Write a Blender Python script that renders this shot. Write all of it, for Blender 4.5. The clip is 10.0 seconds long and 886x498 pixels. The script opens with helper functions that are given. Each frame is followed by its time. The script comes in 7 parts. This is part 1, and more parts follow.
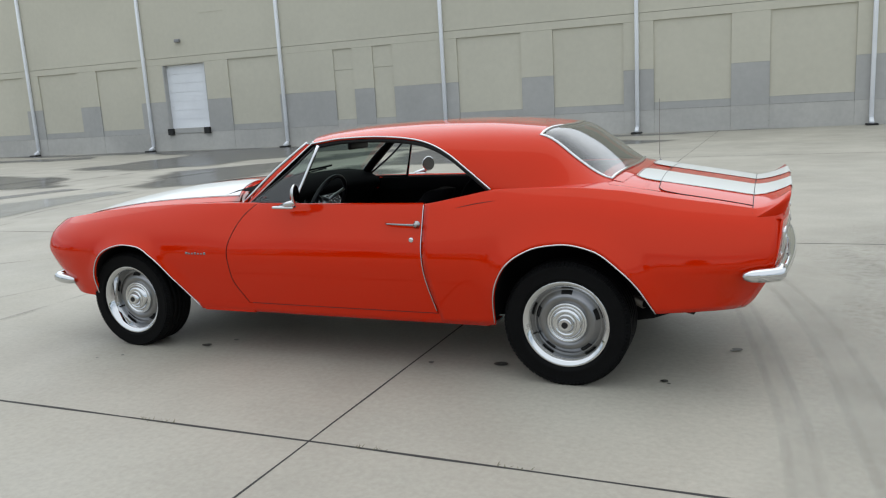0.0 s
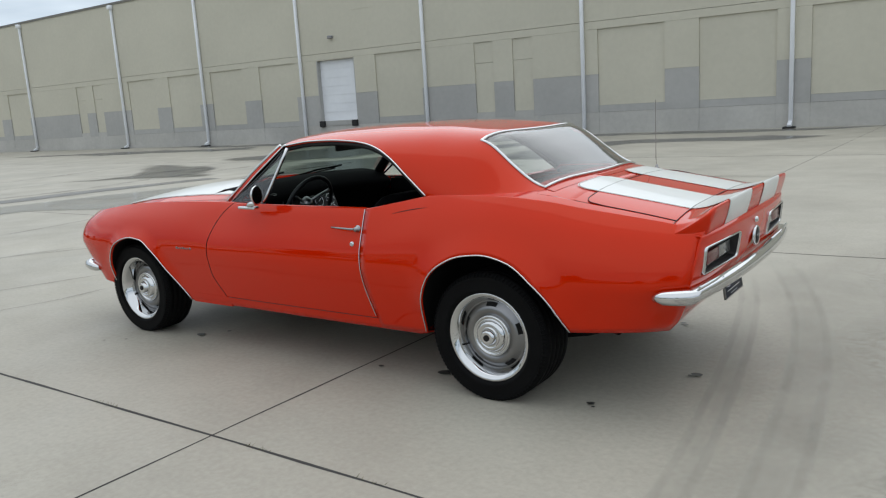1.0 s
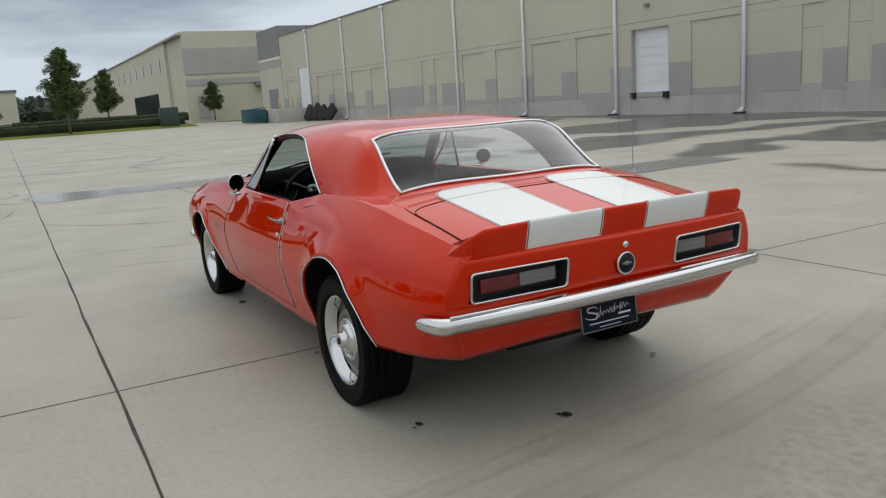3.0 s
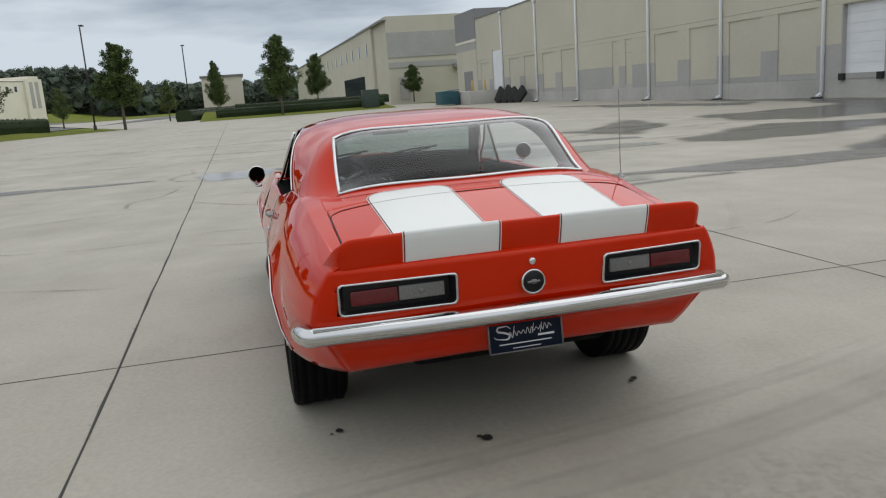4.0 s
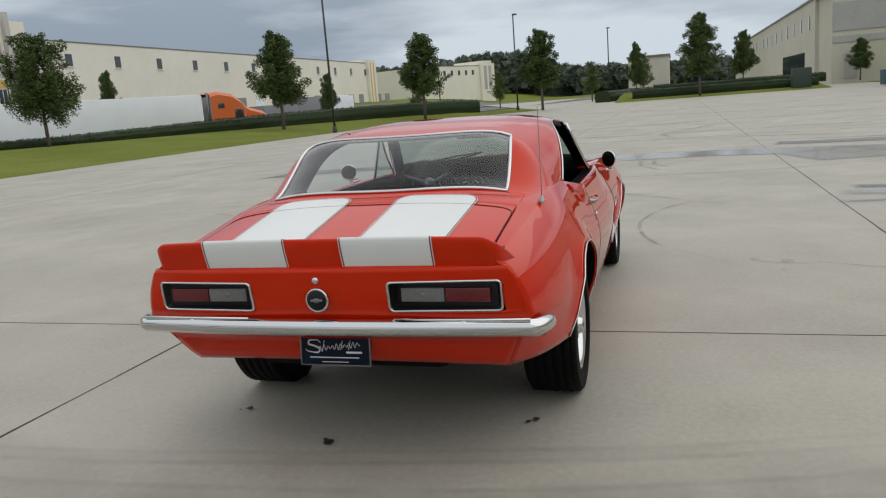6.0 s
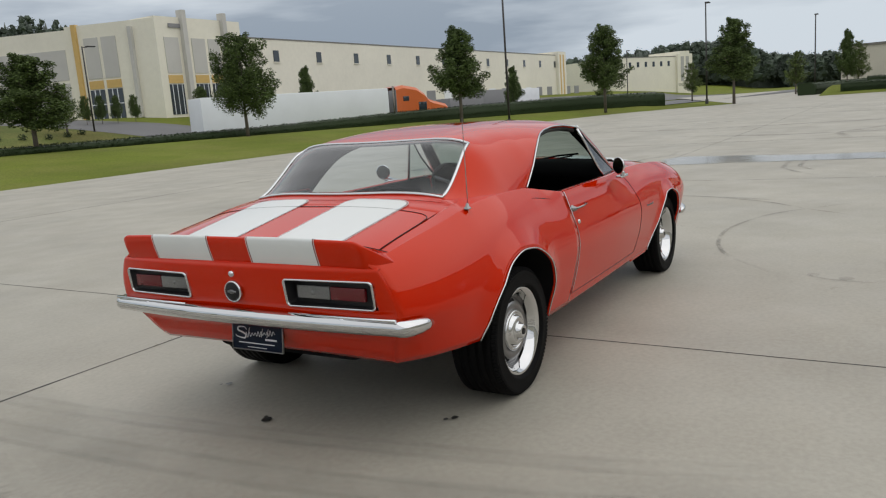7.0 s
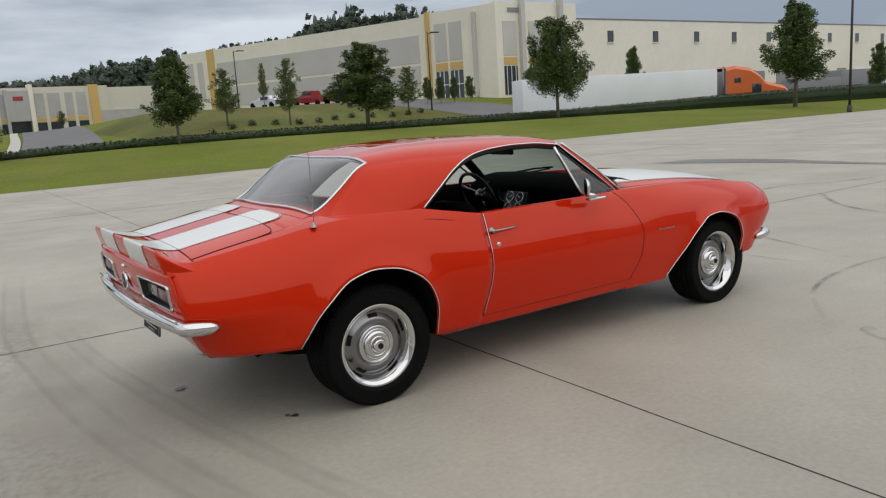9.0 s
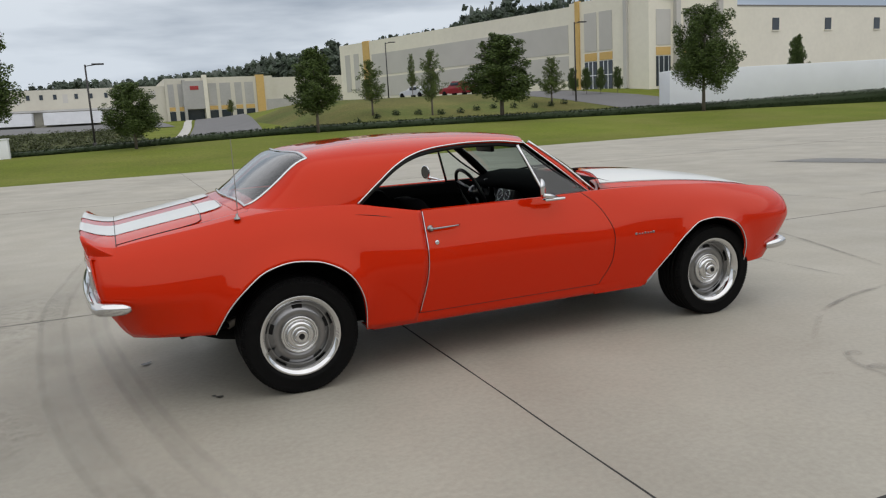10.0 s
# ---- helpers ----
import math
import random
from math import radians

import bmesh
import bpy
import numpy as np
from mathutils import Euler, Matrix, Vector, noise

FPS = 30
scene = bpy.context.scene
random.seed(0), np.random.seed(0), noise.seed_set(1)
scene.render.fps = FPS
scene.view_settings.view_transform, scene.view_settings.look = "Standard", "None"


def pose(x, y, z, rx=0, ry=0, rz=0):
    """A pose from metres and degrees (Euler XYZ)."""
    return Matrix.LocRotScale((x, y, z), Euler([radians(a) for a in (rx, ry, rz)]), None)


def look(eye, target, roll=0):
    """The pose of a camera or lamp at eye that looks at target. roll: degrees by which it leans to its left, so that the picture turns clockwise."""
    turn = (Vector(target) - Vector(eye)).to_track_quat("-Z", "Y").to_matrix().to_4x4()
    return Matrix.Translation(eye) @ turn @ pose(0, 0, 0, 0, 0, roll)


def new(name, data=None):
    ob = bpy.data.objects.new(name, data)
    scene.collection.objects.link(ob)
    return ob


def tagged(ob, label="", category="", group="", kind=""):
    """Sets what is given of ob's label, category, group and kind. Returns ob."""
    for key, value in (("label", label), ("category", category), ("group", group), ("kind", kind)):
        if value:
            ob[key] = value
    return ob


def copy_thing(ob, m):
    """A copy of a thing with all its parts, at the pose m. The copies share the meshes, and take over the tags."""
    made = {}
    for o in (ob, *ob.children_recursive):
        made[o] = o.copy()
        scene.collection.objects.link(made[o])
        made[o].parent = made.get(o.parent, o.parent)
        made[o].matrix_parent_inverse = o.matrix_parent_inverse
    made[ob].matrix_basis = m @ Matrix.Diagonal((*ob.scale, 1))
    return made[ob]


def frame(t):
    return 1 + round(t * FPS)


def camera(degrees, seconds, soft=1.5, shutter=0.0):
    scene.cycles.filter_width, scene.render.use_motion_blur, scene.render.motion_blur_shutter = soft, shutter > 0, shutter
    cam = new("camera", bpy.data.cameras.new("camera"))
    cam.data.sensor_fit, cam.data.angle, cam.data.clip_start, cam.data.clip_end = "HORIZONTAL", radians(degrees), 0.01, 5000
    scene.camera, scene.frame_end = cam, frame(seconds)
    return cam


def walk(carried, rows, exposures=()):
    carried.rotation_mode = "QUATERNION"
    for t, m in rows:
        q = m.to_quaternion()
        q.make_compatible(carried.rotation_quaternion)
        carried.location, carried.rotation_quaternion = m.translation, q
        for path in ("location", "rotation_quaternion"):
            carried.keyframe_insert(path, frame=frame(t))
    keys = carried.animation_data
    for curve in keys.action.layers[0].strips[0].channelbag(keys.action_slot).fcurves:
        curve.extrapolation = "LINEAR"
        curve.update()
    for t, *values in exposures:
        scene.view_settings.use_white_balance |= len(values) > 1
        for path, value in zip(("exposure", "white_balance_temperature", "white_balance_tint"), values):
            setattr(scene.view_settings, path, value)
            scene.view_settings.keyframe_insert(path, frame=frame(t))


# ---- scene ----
cam = camera(59.5, 10.0, 1.2)
PATH = [
    (0, (-2.279, 4.385, 1.388), (-1.506, 2.577, 1.019), -3.3),
    (0.5, (-2.798, 4.13, 1.39), (-1.836, 2.415, 1.023), -3.4),
    (1, (-3.251, 3.797, 1.388), (-2.113, 2.193, 1.022), -3.5),
    (1.5, (-3.694, 3.455, 1.374), (-2.393, 1.98, 1.009), -3.5),
    (2, (-4.046, 3.023, 1.372), (-2.591, 1.701, 1.003), -3.6),
    (2.5, (-4.402, 2.582, 1.394), (-2.807, 1.436, 1.016), -3.7),
    (4, (-4.941, 0.965, 1.391), (-3.039, 0.492, 0.991), -4.0),
    (4.5, (-5.016, 0.4, 1.4), (-3.067, 0.191, 1.002), -4.2),
    (5, (-5.039, -0.175, 1.398), (-3.078, -0.112, 1.008), -4.3),
    (5.5, (-4.999, -0.73, 1.392), (-3.064, -0.399, 1.011), -4.4),
    (7, (-4.644, -2.417, 1.383), (-2.96, -1.398, 1.028), -4.3),
    (7.5, (-4.364, -2.916, 1.388), (-2.804, -1.713, 1.038), -4.2),
    (8, (-4.056, -3.408, 1.413), (-2.637, -2.041, 1.067), -4.0),
    (8.5, (-3.661, -3.809, 1.434), (-2.397, -2.299, 1.089), -3.8),
    (9, (-3.204, -4.18, 1.448), (-2.104, -2.546, 1.1), -3.6),
    (9.5, (-2.7, -4.487, 1.422), (-1.769, -2.751, 1.075), -3.3),
    (10, (-2.19, -4.743, 1.417), (-1.43, -2.927, 1.068), -3.1),
]
walk(cam, [(t, look(eye, target, roll)) for t, eye, target, roll in PATH], [(0, -0.28, 6130, 8), (1.5, -0.56, 6250, 8), (2.5, -0.64, 6420, 10), (5, -0.68, 6450, 10), (7.5, -0.66, 6560, 11), (10, -0.62, 6520, 12)])
# ---------------------------------------------------------------- world and sun
world = bpy.data.worlds.new("overcast_sky")
scene.world = world
world.use_nodes = True
wn, wl = world.node_tree.nodes, world.node_tree.links
wn.clear()
w_out = wn.new("ShaderNodeOutputWorld")
w_bg = wn.new("ShaderNodeBackground")
w_sky = wn.new("ShaderNodeTexSky")
w_sky.sky_type = "NISHITA"
w_sky.sun_disc = False
w_sky.sun_elevation = radians(55)
w_sky.sun_rotation = radians(159)
w_sky.dust_density = 4.0
w_co = wn.new("ShaderNodeTexCoord")
w_map = wn.new("ShaderNodeMapping")
w_map.inputs["Scale"].default_value = (1.0, 1.0, 5.5)
w_noise = wn.new("ShaderNodeTexNoise")
w_noise.inputs["Scale"].default_value = 1.8
w_noise.inputs["Detail"].default_value = 6.0
w_noise.inputs["Roughness"].default_value = 0.52
w_ramp = wn.new("ShaderNodeValToRGB")
w_ramp.color_ramp.elements[0].position = 0.41
w_ramp.color_ramp.elements[0].color = (4.7, 5.3, 6.1, 1)
w_ramp.color_ramp.elements[1].position = 0.59
w_ramp.color_ramp.elements[1].color = (10.4, 10.8, 11.2, 1)
# brighter towards the zenith, as under a closed cloud cover
w_sep = wn.new("ShaderNodeSeparateXYZ")
w_up = wn.new("ShaderNodeMapRange")
w_up.interpolation_type = "SMOOTHSTEP"
w_up.inputs["From Min"].default_value = 0.06
w_up.inputs["From Max"].default_value = 0.50
w_high = wn.new("ShaderNodeMix")
w_high.data_type = "RGBA"
w_high.inputs["A"].default_value = (1.22, 1.31, 1.38, 1)
w_high.inputs["B"].default_value = (2.48, 2.38, 2.24, 1)
wl.new(w_up.outputs["Result"], w_high.inputs["Factor"])
w_even = wn.new("ShaderNodeMix")
w_even.data_type = "RGBA"
w_even.inputs["B"].default_value = (7.0, 7.5, 8.2, 1)
w_mul = wn.new("ShaderNodeMix")
w_mul.data_type, w_mul.blend_type = "RGBA", "MULTIPLY"
w_mul.inputs["Factor"].default_value = 1.0
w_mix = wn.new("ShaderNodeMix")
w_mix.data_type = "RGBA"
w_mix.inputs["Factor"].default_value = 0.93
wl.new(w_co.outputs["Generated"], w_map.inputs["Vector"])
wl.new(w_map.outputs["Vector"], w_noise.inputs["Vector"])
wl.new(w_noise.outputs["Fac"], w_ramp.inputs["Fac"])
wl.new(w_co.outputs["Generated"], w_sep.inputs["Vector"])
wl.new(w_sep.outputs["Z"], w_up.inputs["Value"])
wl.new(w_up.outputs["Result"], w_even.inputs["Factor"])
wl.new(w_ramp.outputs["Color"], w_even.inputs["A"])
wl.new(w_even.outputs["Result"], w_mul.inputs["A"])
wl.new(w_high.outputs["Result"], w_mul.inputs["B"])
wl.new(w_sky.outputs["Color"], w_mix.inputs["A"])
wl.new(w_mul.outputs["Result"], w_mix.inputs["B"])
wl.new(w_mix.outputs["Result"], w_bg.inputs["Color"])
w_bg.inputs["Strength"].default_value = 0.082
wl.new(w_bg.outputs["Background"], w_out.inputs["Surface"])

sun_data = bpy.data.lights.new("sun", "SUN")
sun_data.energy, sun_data.angle, sun_data.color = 1.25, radians(100), (1.0, 0.97, 0.92)
sun = new("sun", sun_data)
sun.matrix_world = look((3, -8, 12), (0, 0, 0))


# ---------------------------------------------------------------- materials
def mat(name, base, rough=0.5, metal=0.0, vary=0.0, scale=4.0, fine=0.0, fine_scale=60.0, bump=0.0, bump_scale=120.0,
        coat=0.0, spec=0.5, random_tint=0.0, rough_vary=0.0, second=None, object_space=True):
    """A procedural surface: base colour varied at two scales, fine relief, roughness variation."""
    m = bpy.data.materials.new(name)
    m.use_nodes = True
    n, l = m.node_tree.nodes, m.node_tree.links
    b = n["Principled BSDF"]
    b.inputs["Base Color"].default_value = (*base, 1)
    b.inputs["Roughness"].default_value = rough
    b.inputs["Metallic"].default_value = metal
    b.inputs["Specular IOR Level"].default_value = spec
    b.inputs["Coat Weight"].default_value = coat
    b.inputs["Coat Roughness"].default_value = 0.03
    co = n.new("ShaderNodeTexCoord")
    where = co.outputs["Object"] if object_space else co.outputs["Generated"]
    colour = None

    def noise_tex(sc, detail=5.0):
        t = n.new("ShaderNodeTexNoise")
        t.inputs["Scale"].default_value = sc
        t.inputs["Detail"].default_value = detail
        t.inputs["Roughness"].default_value = 0.6
        l.new(where, t.inputs["Vector"])
        return t.outputs["Fac"]

    def mix(a, bb, fac, mode="MIX"):
        x = n.new("ShaderNodeMix")
        x.data_type, x.blend_type = "RGBA", mode
        for sock, v in (("A", a), ("B", bb)):
            if isinstance(v, tuple):
                x.inputs[sock].default_value = (*v, 1)
            else:
                l.new(v, x.inputs[sock])
        if isinstance(fac, float):
            x.inputs["Factor"].default_value = fac
        else:
            l.new(fac, x.inputs["Factor"])
        return x.outputs["Result"]

    def ramp(v, lo, hi, a=0.0, bb=1.0):
        r = n.new("ShaderNodeMapRange")
        for k, val in (("From Min", lo), ("From Max", hi), ("To Min", a), ("To Max", bb)):
            r.inputs[k].default_value = val
        l.new(v, r.inputs["Value"])
        return r.outputs["Result"]

    if vary or fine or second or random_tint:
        colour = base
        if second:
            colour = mix(colour, second, ramp(noise_tex(scale), 0.42, 0.62))
        if vary:
            k = ramp(noise_tex(scale * 0.7), 0.3, 0.7, 1 - vary, 1 + vary)
            colour = mix(colour, k, 1.0, "MULTIPLY")
        if fine:
            k = ramp(noise_tex(fine_scale, 8.0), 0.3, 0.7, 1 - fine, 1 + fine)
            colour = mix(colour, k, 1.0, "MULTIPLY")
        if random_tint:
            info = n.new("ShaderNodeObjectInfo")
            colour = mix(colour, ramp(info.outputs["Random"], 0, 1, 1 - random_tint, 1 + random_tint), 1.0, "MULTIPLY")
        l.new(colour, b.inputs["Base Color"])
    if rough_vary:
        l.new(ramp(noise_tex(scale * 2.3), 0.3, 0.7, max(0.0, rough - rough_vary), rough + rough_vary), b.inputs["Roughness"])
    if bump:
        bp = n.new("ShaderNodeBump")
        bp.inputs["Strength"].default_value = bump
        bp.inputs["Distance"].default_value = 0.01
        l.new(noise_tex(bump_scale, 8.0), bp.inputs["Height"])
        l.new(bp.outputs["Normal"], b.inputs["Normal"])
    return m


def glass(name, tint, rough=0.0, clear=0.8, rise=4.2, least=0.085):
    """Thin glass: clear transmission with a Fresnel gloss on top."""
    m = bpy.data.materials.new(name)
    m.use_nodes = True
    n, l = m.node_tree.nodes, m.node_tree.links
    n.clear()
    out = n.new("ShaderNodeOutputMaterial")
    tr = n.new("ShaderNodeBsdfTransparent")
    tr.inputs["Color"].default_value = (*[c * clear for c in tint], 1)
    gl = n.new("ShaderNodeBsdfGlossy")
    gl.inputs["Roughness"].default_value = rough
    lw = n.new("ShaderNodeLayerWeight")
    lw.inputs["Blend"].default_value = 0.5
    pw = n.new("ShaderNodeMath")
    pw.operation = "POWER"
    pw.inputs[1].default_value = rise
    l.new(lw.outputs["Facing"], pw.inputs[0])
    fr = n.new("ShaderNodeMapRange")
    fr.inputs["To Min"].default_value = least
    fr.inputs["To Max"].default_value = 1.0
    l.new(pw.outputs["Value"], fr.inputs["Value"])
    mx = n.new("ShaderNodeMixShader")
    l.new(fr.outputs["Result"], mx.inputs["Fac"])
    l.new(tr.outputs["BSDF"], mx.inputs[1])
    l.new(gl.outputs["BSDF"], mx.inputs[2])
    l.new(mx.outputs["Shader"], out.inputs["Surface"])
    return m


RED = mat("red_car_paint", (0.54, 0.0140, 0.0), 0.02, vary=0.02, scale=1.5, spec=0.56)
# the pigment warms what the lacquer mirrors head-on; at a grazing angle it mirrors white
RED.node_tree.nodes["Principled BSDF"].inputs["Specular Tint"].default_value = (1.0, 0.60, 0.42, 1)
WHITE_PAINT = mat("white_stripe_paint", (0.69, 0.71, 0.69), 0.3, vary=0.02, coat=0.35)
PIN_DARK = mat("dark_pinstripe", (0.05, 0.012, 0.01), 0.35)
CHROME = mat("chrome", (0.64, 0.645, 0.65), 0.035, 1.0, rough_vary=0.015, scale=9)
SATIN = mat("satin_wheel_silver", (0.24, 0.24, 0.245), 0.28, 1.0, vary=0.06, scale=20)
RUBBER = mat("tyre_rubber", (0.004, 0.004, 0.0042), 0.62, spec=0.09, vary=0.2, scale=14, fine=0.15, bump=0.15, bump_scale=260)
BLACK_TRIM = mat("black_trim", (0.008, 0.008, 0.009), 0.45, spec=0.3, vary=0.1)
VINYL = mat("black_vinyl", (0.004, 0.004, 0.0044), 0.7, spec=0.015, vary=0.15)
UNDER = mat("underbody_black", (0.008, 0.008, 0.008), 0.9, spec=0.1, vary=0.3, scale=8)
STEEL = mat("exhaust_steel", (0.22, 0.20, 0.18), 0.45, 0.9, vary=0.3, scale=15)
LAMP_RED = mat("red_lamp_lens", (0.11, 0.002, 0.006), 0.22, coat=0.25, fine=0.2, fine_scale=200)
LAMP_CLEAR = mat("clear_lamp_lens", (0.15, 0.15, 0.145), 0.2, coat=0.6, fine=0.25, fine_scale=200)
SLOT = mat("wheel_slot_black", (0.004, 0.004, 0.004), 0.9)
NAVY = mat("navy_plate", (0.006, 0.011, 0.025), 0.4, spec=0.12)
PLATE_WHITE = mat("plate_white", (0.75, 0.76, 0.78), 0.4)
GLASS = glass("window_glass", (0.88, 0.96, 0.93), 0.0, 0.93)
BACKLIGHT = glass("rear_window_glass", (0.86, 0.94, 0.97), 0.06, 0.88, 2.4, 0.0)
WINDSCREEN_GLASS = glass("tinted_windscreen_glass", (0.62, 0.74, 0.69), 0.0, 0.75)
# darker chrome: the dark reflections on the door handles are put into its colour
DARK_CHROME = mat("darkened_chrome", (0.30, 0.295, 0.29), 0.10, 1.0, rough_vary=0.03, scale=30)
MIRROR = mat("mirror_glass", (0.10, 0.10, 0.10), 0.15, 1.0)


# ---------------------------------------------------------------- mesh helpers
def pchip(*pts):
    """A smooth curve through (x, value) pairs that does not overshoot."""
    p = sorted(pts)
    xs, ys = np.array([a for a, _ in p], float), np.array([b for _, b in p], float)
    h = np.diff(xs)
    d = np.diff(ys) / h
    m = np.zeros(len(xs))
    m[0], m[-1] = d[0], d[-1]
    for i in range(1, len(xs) - 1):
        if d[i - 1] * d[i] > 0:
            w1, w2 = 2 * h[i] + h[i - 1], h[i] + 2 * h[i - 1]
            m[i] = (w1 + w2) / (w1 / d[i - 1] + w2 / d[i])

    def f(x):
        if x <= xs[0]:
            return float(ys[0] + m[0] * (x - xs[0]))
        if x >= xs[-1]:
            return float(ys[-1] + m[-1] * (x - xs[-1]))
        i = int(np.searchsorted(xs, x)) - 1
        i = max(0, min(i, len(h) - 1))
        t = (x - xs[i]) / h[i]
        return float((1 + 2 * t) * (1 - t) ** 2 * ys[i] + t * (1 - t) ** 2 * h[i] * m[i]
                     + t * t * (3 - 2 * t) * ys[i + 1] + t * t * (t - 1) * h[i] * m[i + 1])

    return f


def curve3(pts, n):
    """n points spread evenly along a smooth curve through the given places."""
    pts = [Vector(p) for p in pts]
    s = [0.0]
    for a, b in zip(pts, pts[1:]):
        s.append(s[-1] + (b - a).length)
    fs = [pchip(*[(u, p[k]) for u, p in zip(s, pts)]) for k in range(3)]
    return [Vector([f(s[-1] * i / (n - 1)) for f in fs]) for i in range(n)]


def linspace(a, b, n):
    return [a + (b - a) * i / (n - 1) for i in range(n)]


def sheet(rows, flip=False, side=1, smooth=True, bm=None):
    """A quad grid over rows of places; side -1 mirrors it in y."""
    bm = bm or bmesh.new()
    vs = [[bm.verts.new((p[0], p[1] * side, p[2])) for p in row] for row in rows]
    turn = flip != (side < 0)
    for r0, r1 in zip(vs, vs[1:]):
        for a, b, c, d in zip(r0, r0[1:], r1[1:], r1):
            ring = [a, b, c, d]
            if len({v.co.to_tuple(6) for v in ring}) < 3:
                continue
            try:
                fc = bm.faces.new(ring[::-1] if turn else ring)
                fc.smooth = smooth
            except ValueError:
                pass
    return bm


def tube(pts, r, n=8, bm=None, closed=False, flat=1.0):
    """A round bar along a line of places; r may be a list. flat squeezes it."""
    bm = bm or bmesh.new()
    pts = [Vector(p) for p in pts]
    rings = []
    up = Vector((0, 0, 1))
    for i, p in enumerate(pts):
        a, b = pts[max(0, i - 1)], pts[min(len(pts) - 1, i + 1)]
        if closed:
            a, b = pts[i - 1], pts[(i + 1) % len(pts)]
        t = (b - a).normalized()
        u = t.cross(up)
        if u.length < 0.05:
            u = t.cross(Vector((1, 0, 0)))
        u.normalize()
        v = u.cross(t).normalized()
        rr = r[i] if isinstance(r, (list, tuple)) else r
        rings.append([bm.verts.new(p + u * (rr * math.cos(k * math.tau / n)) + v * (rr * flat * math.sin(k * math.tau / n))) for k in range(n)])
    pairs = list(zip(rings, rings[1:])) + ([(rings[-1], rings[0])] if closed else [])
    for r0, r1 in pairs:
        for k in range(n):
            f = bm.faces.new((r0[k], r0[(k + 1) % n], r1[(k + 1) % n], r1[k]))
            f.smooth = True
    if not closed:
        bm.faces.new(rings[0][::-1])
        bm.faces.new(rings[-1])
    return bm


def lathe(profile, n=48, bm=None):
    """Turns (radius, y) pairs round the y axis."""
    bm = bm or bmesh.new()
    rings = []
    for r, y in profile:
        if r < 1e-5:
            rings.append([bm.verts.new((0, y, 0))] * n)
        else:
            rings.append([bm.verts.new((r * math.cos(k * math.tau / n), y, r * math.sin(k * math.tau / n))) for k in range(n)])
    for r0, r1 in zip(rings, rings[1:]):
        for k in range(n):
            ring = []
            for v in (r0[k], r0[(k + 1) % n], r1[(k + 1) % n], r1[k]):
                if v not in ring:
                    ring.append(v)
            if len(ring) > 2:
                f = bm.faces.new(ring)
                f.smooth = True
    return bm


def box(x0, x1, y0, y1, z0, z1, bevel=0.0, seg=2, bm=None):
    own = bmesh.new()
    v = [own.verts.new((x, y, z)) for x in (x0, x1) for y in (y0, y1) for z in (z0, z1)]
    for ids in ((0, 1, 3, 2), (4, 6, 7, 5), (0, 4, 5, 1), (2, 3, 7, 6), (0, 2, 6, 4), (1, 5, 7, 3)):
        own.faces.new([v[i] for i in ids])
    if bevel:
        bmesh.ops.bevel(own, geom=list(own.edges), offset=bevel, segments=seg, affect="EDGES", profile=0.6)
        for f in own.faces:
            f.smooth = True
    if bm is None:
        return own
    me = bpy.data.meshes.new("scratch")
    own.to_mesh(me)
    own.free()
    bm.from_mesh(me)
    bpy.data.meshes.remove(me)
    return bm


def moved(bm, m):
    bmesh.ops.transform(bm, matrix=m, verts=bm.verts)
    return bm


def part(name, bm, material, parent, label="", thick=0.0, recalc=True, crisp=True):
    """One mesh object under a thing or a part."""
    if recalc:
        bmesh.ops.recalc_face_normals(bm, faces=bm.faces)
    if thick:
        # panels thicken inward: their faces look away from the middle of the car
        out = sum(f.normal.dot(f.calc_center_median() - Vector((f.calc_center_median().x * 0.7, 0, 0.5))) * f.calc_area() for f in bm.faces)
        if out < 0:
            bmesh.ops.reverse_faces(bm, faces=bm.faces)
        for e in bm.edges:
            e.smooth = not (crisp and e.is_boundary)
    me = bpy.data.meshes.new(name)
    bm.to_mesh(me)
    bm.free()
    me.materials.append(material)
    ob = new(name, me)
    ob.parent = parent
    if thick:
        s = ob.modifiers.new("thickness", "SOLIDIFY")
        s.thickness, s.offset = thick, -1
    return tagged(ob, label)


def thing(name, label, category, group="", kind="", at=(0, 0, 0), turn=0.0):
    ob = new(name)
    ob.empty_display_size = 0.2
    ob.matrix_basis = pose(*at, 0, 0, turn)
    return tagged(ob, label, category, group, kind)


def solid(name, bm, material, label="", category="", group="", kind=""):
    """A thing that is one mesh."""
    return tagged(part(name, bm, material, None), label, category, group, kind)


# ---------------------------------------------------------------- ground
CONCRETE = mat("concrete", (0.345, 0.324, 0.270), 0.60, vary=0.13, scale=0.7, fine=0.09, fine_scale=34.0, second=(0.372, 0.352, 0.295), bump=0.07, bump_scale=70, rough_vary=0.12)
JOINT = mat("joint_filler", (0.035, 0.034, 0.032), 0.8, vary=0.2)
LAWN = mat("lawn", (0.128, 0.158, 0.022), 0.95, vary=0.16, scale=0.25, fine=0.30, fine_scale=14, second=(0.150, 0.165, 0.034), spec=0.1, bump=0.6, bump_scale=40)
ROUGH_GRASS = mat("rough_grass", (0.13, 0.125, 0.042), 0.95, vary=0.25, scale=0.2, fine=0.35, fine_scale=8, second=(0.10, 0.12, 0.035), spec=0.1)
ASPHALT = mat("asphalt", (0.14, 0.14, 0.142), 0.85, vary=0.10, scale=0.3, fine=0.1)
CURB = mat("kerb_concrete", (0.45, 0.44, 0.40), 0.8, vary=0.12, scale=2)

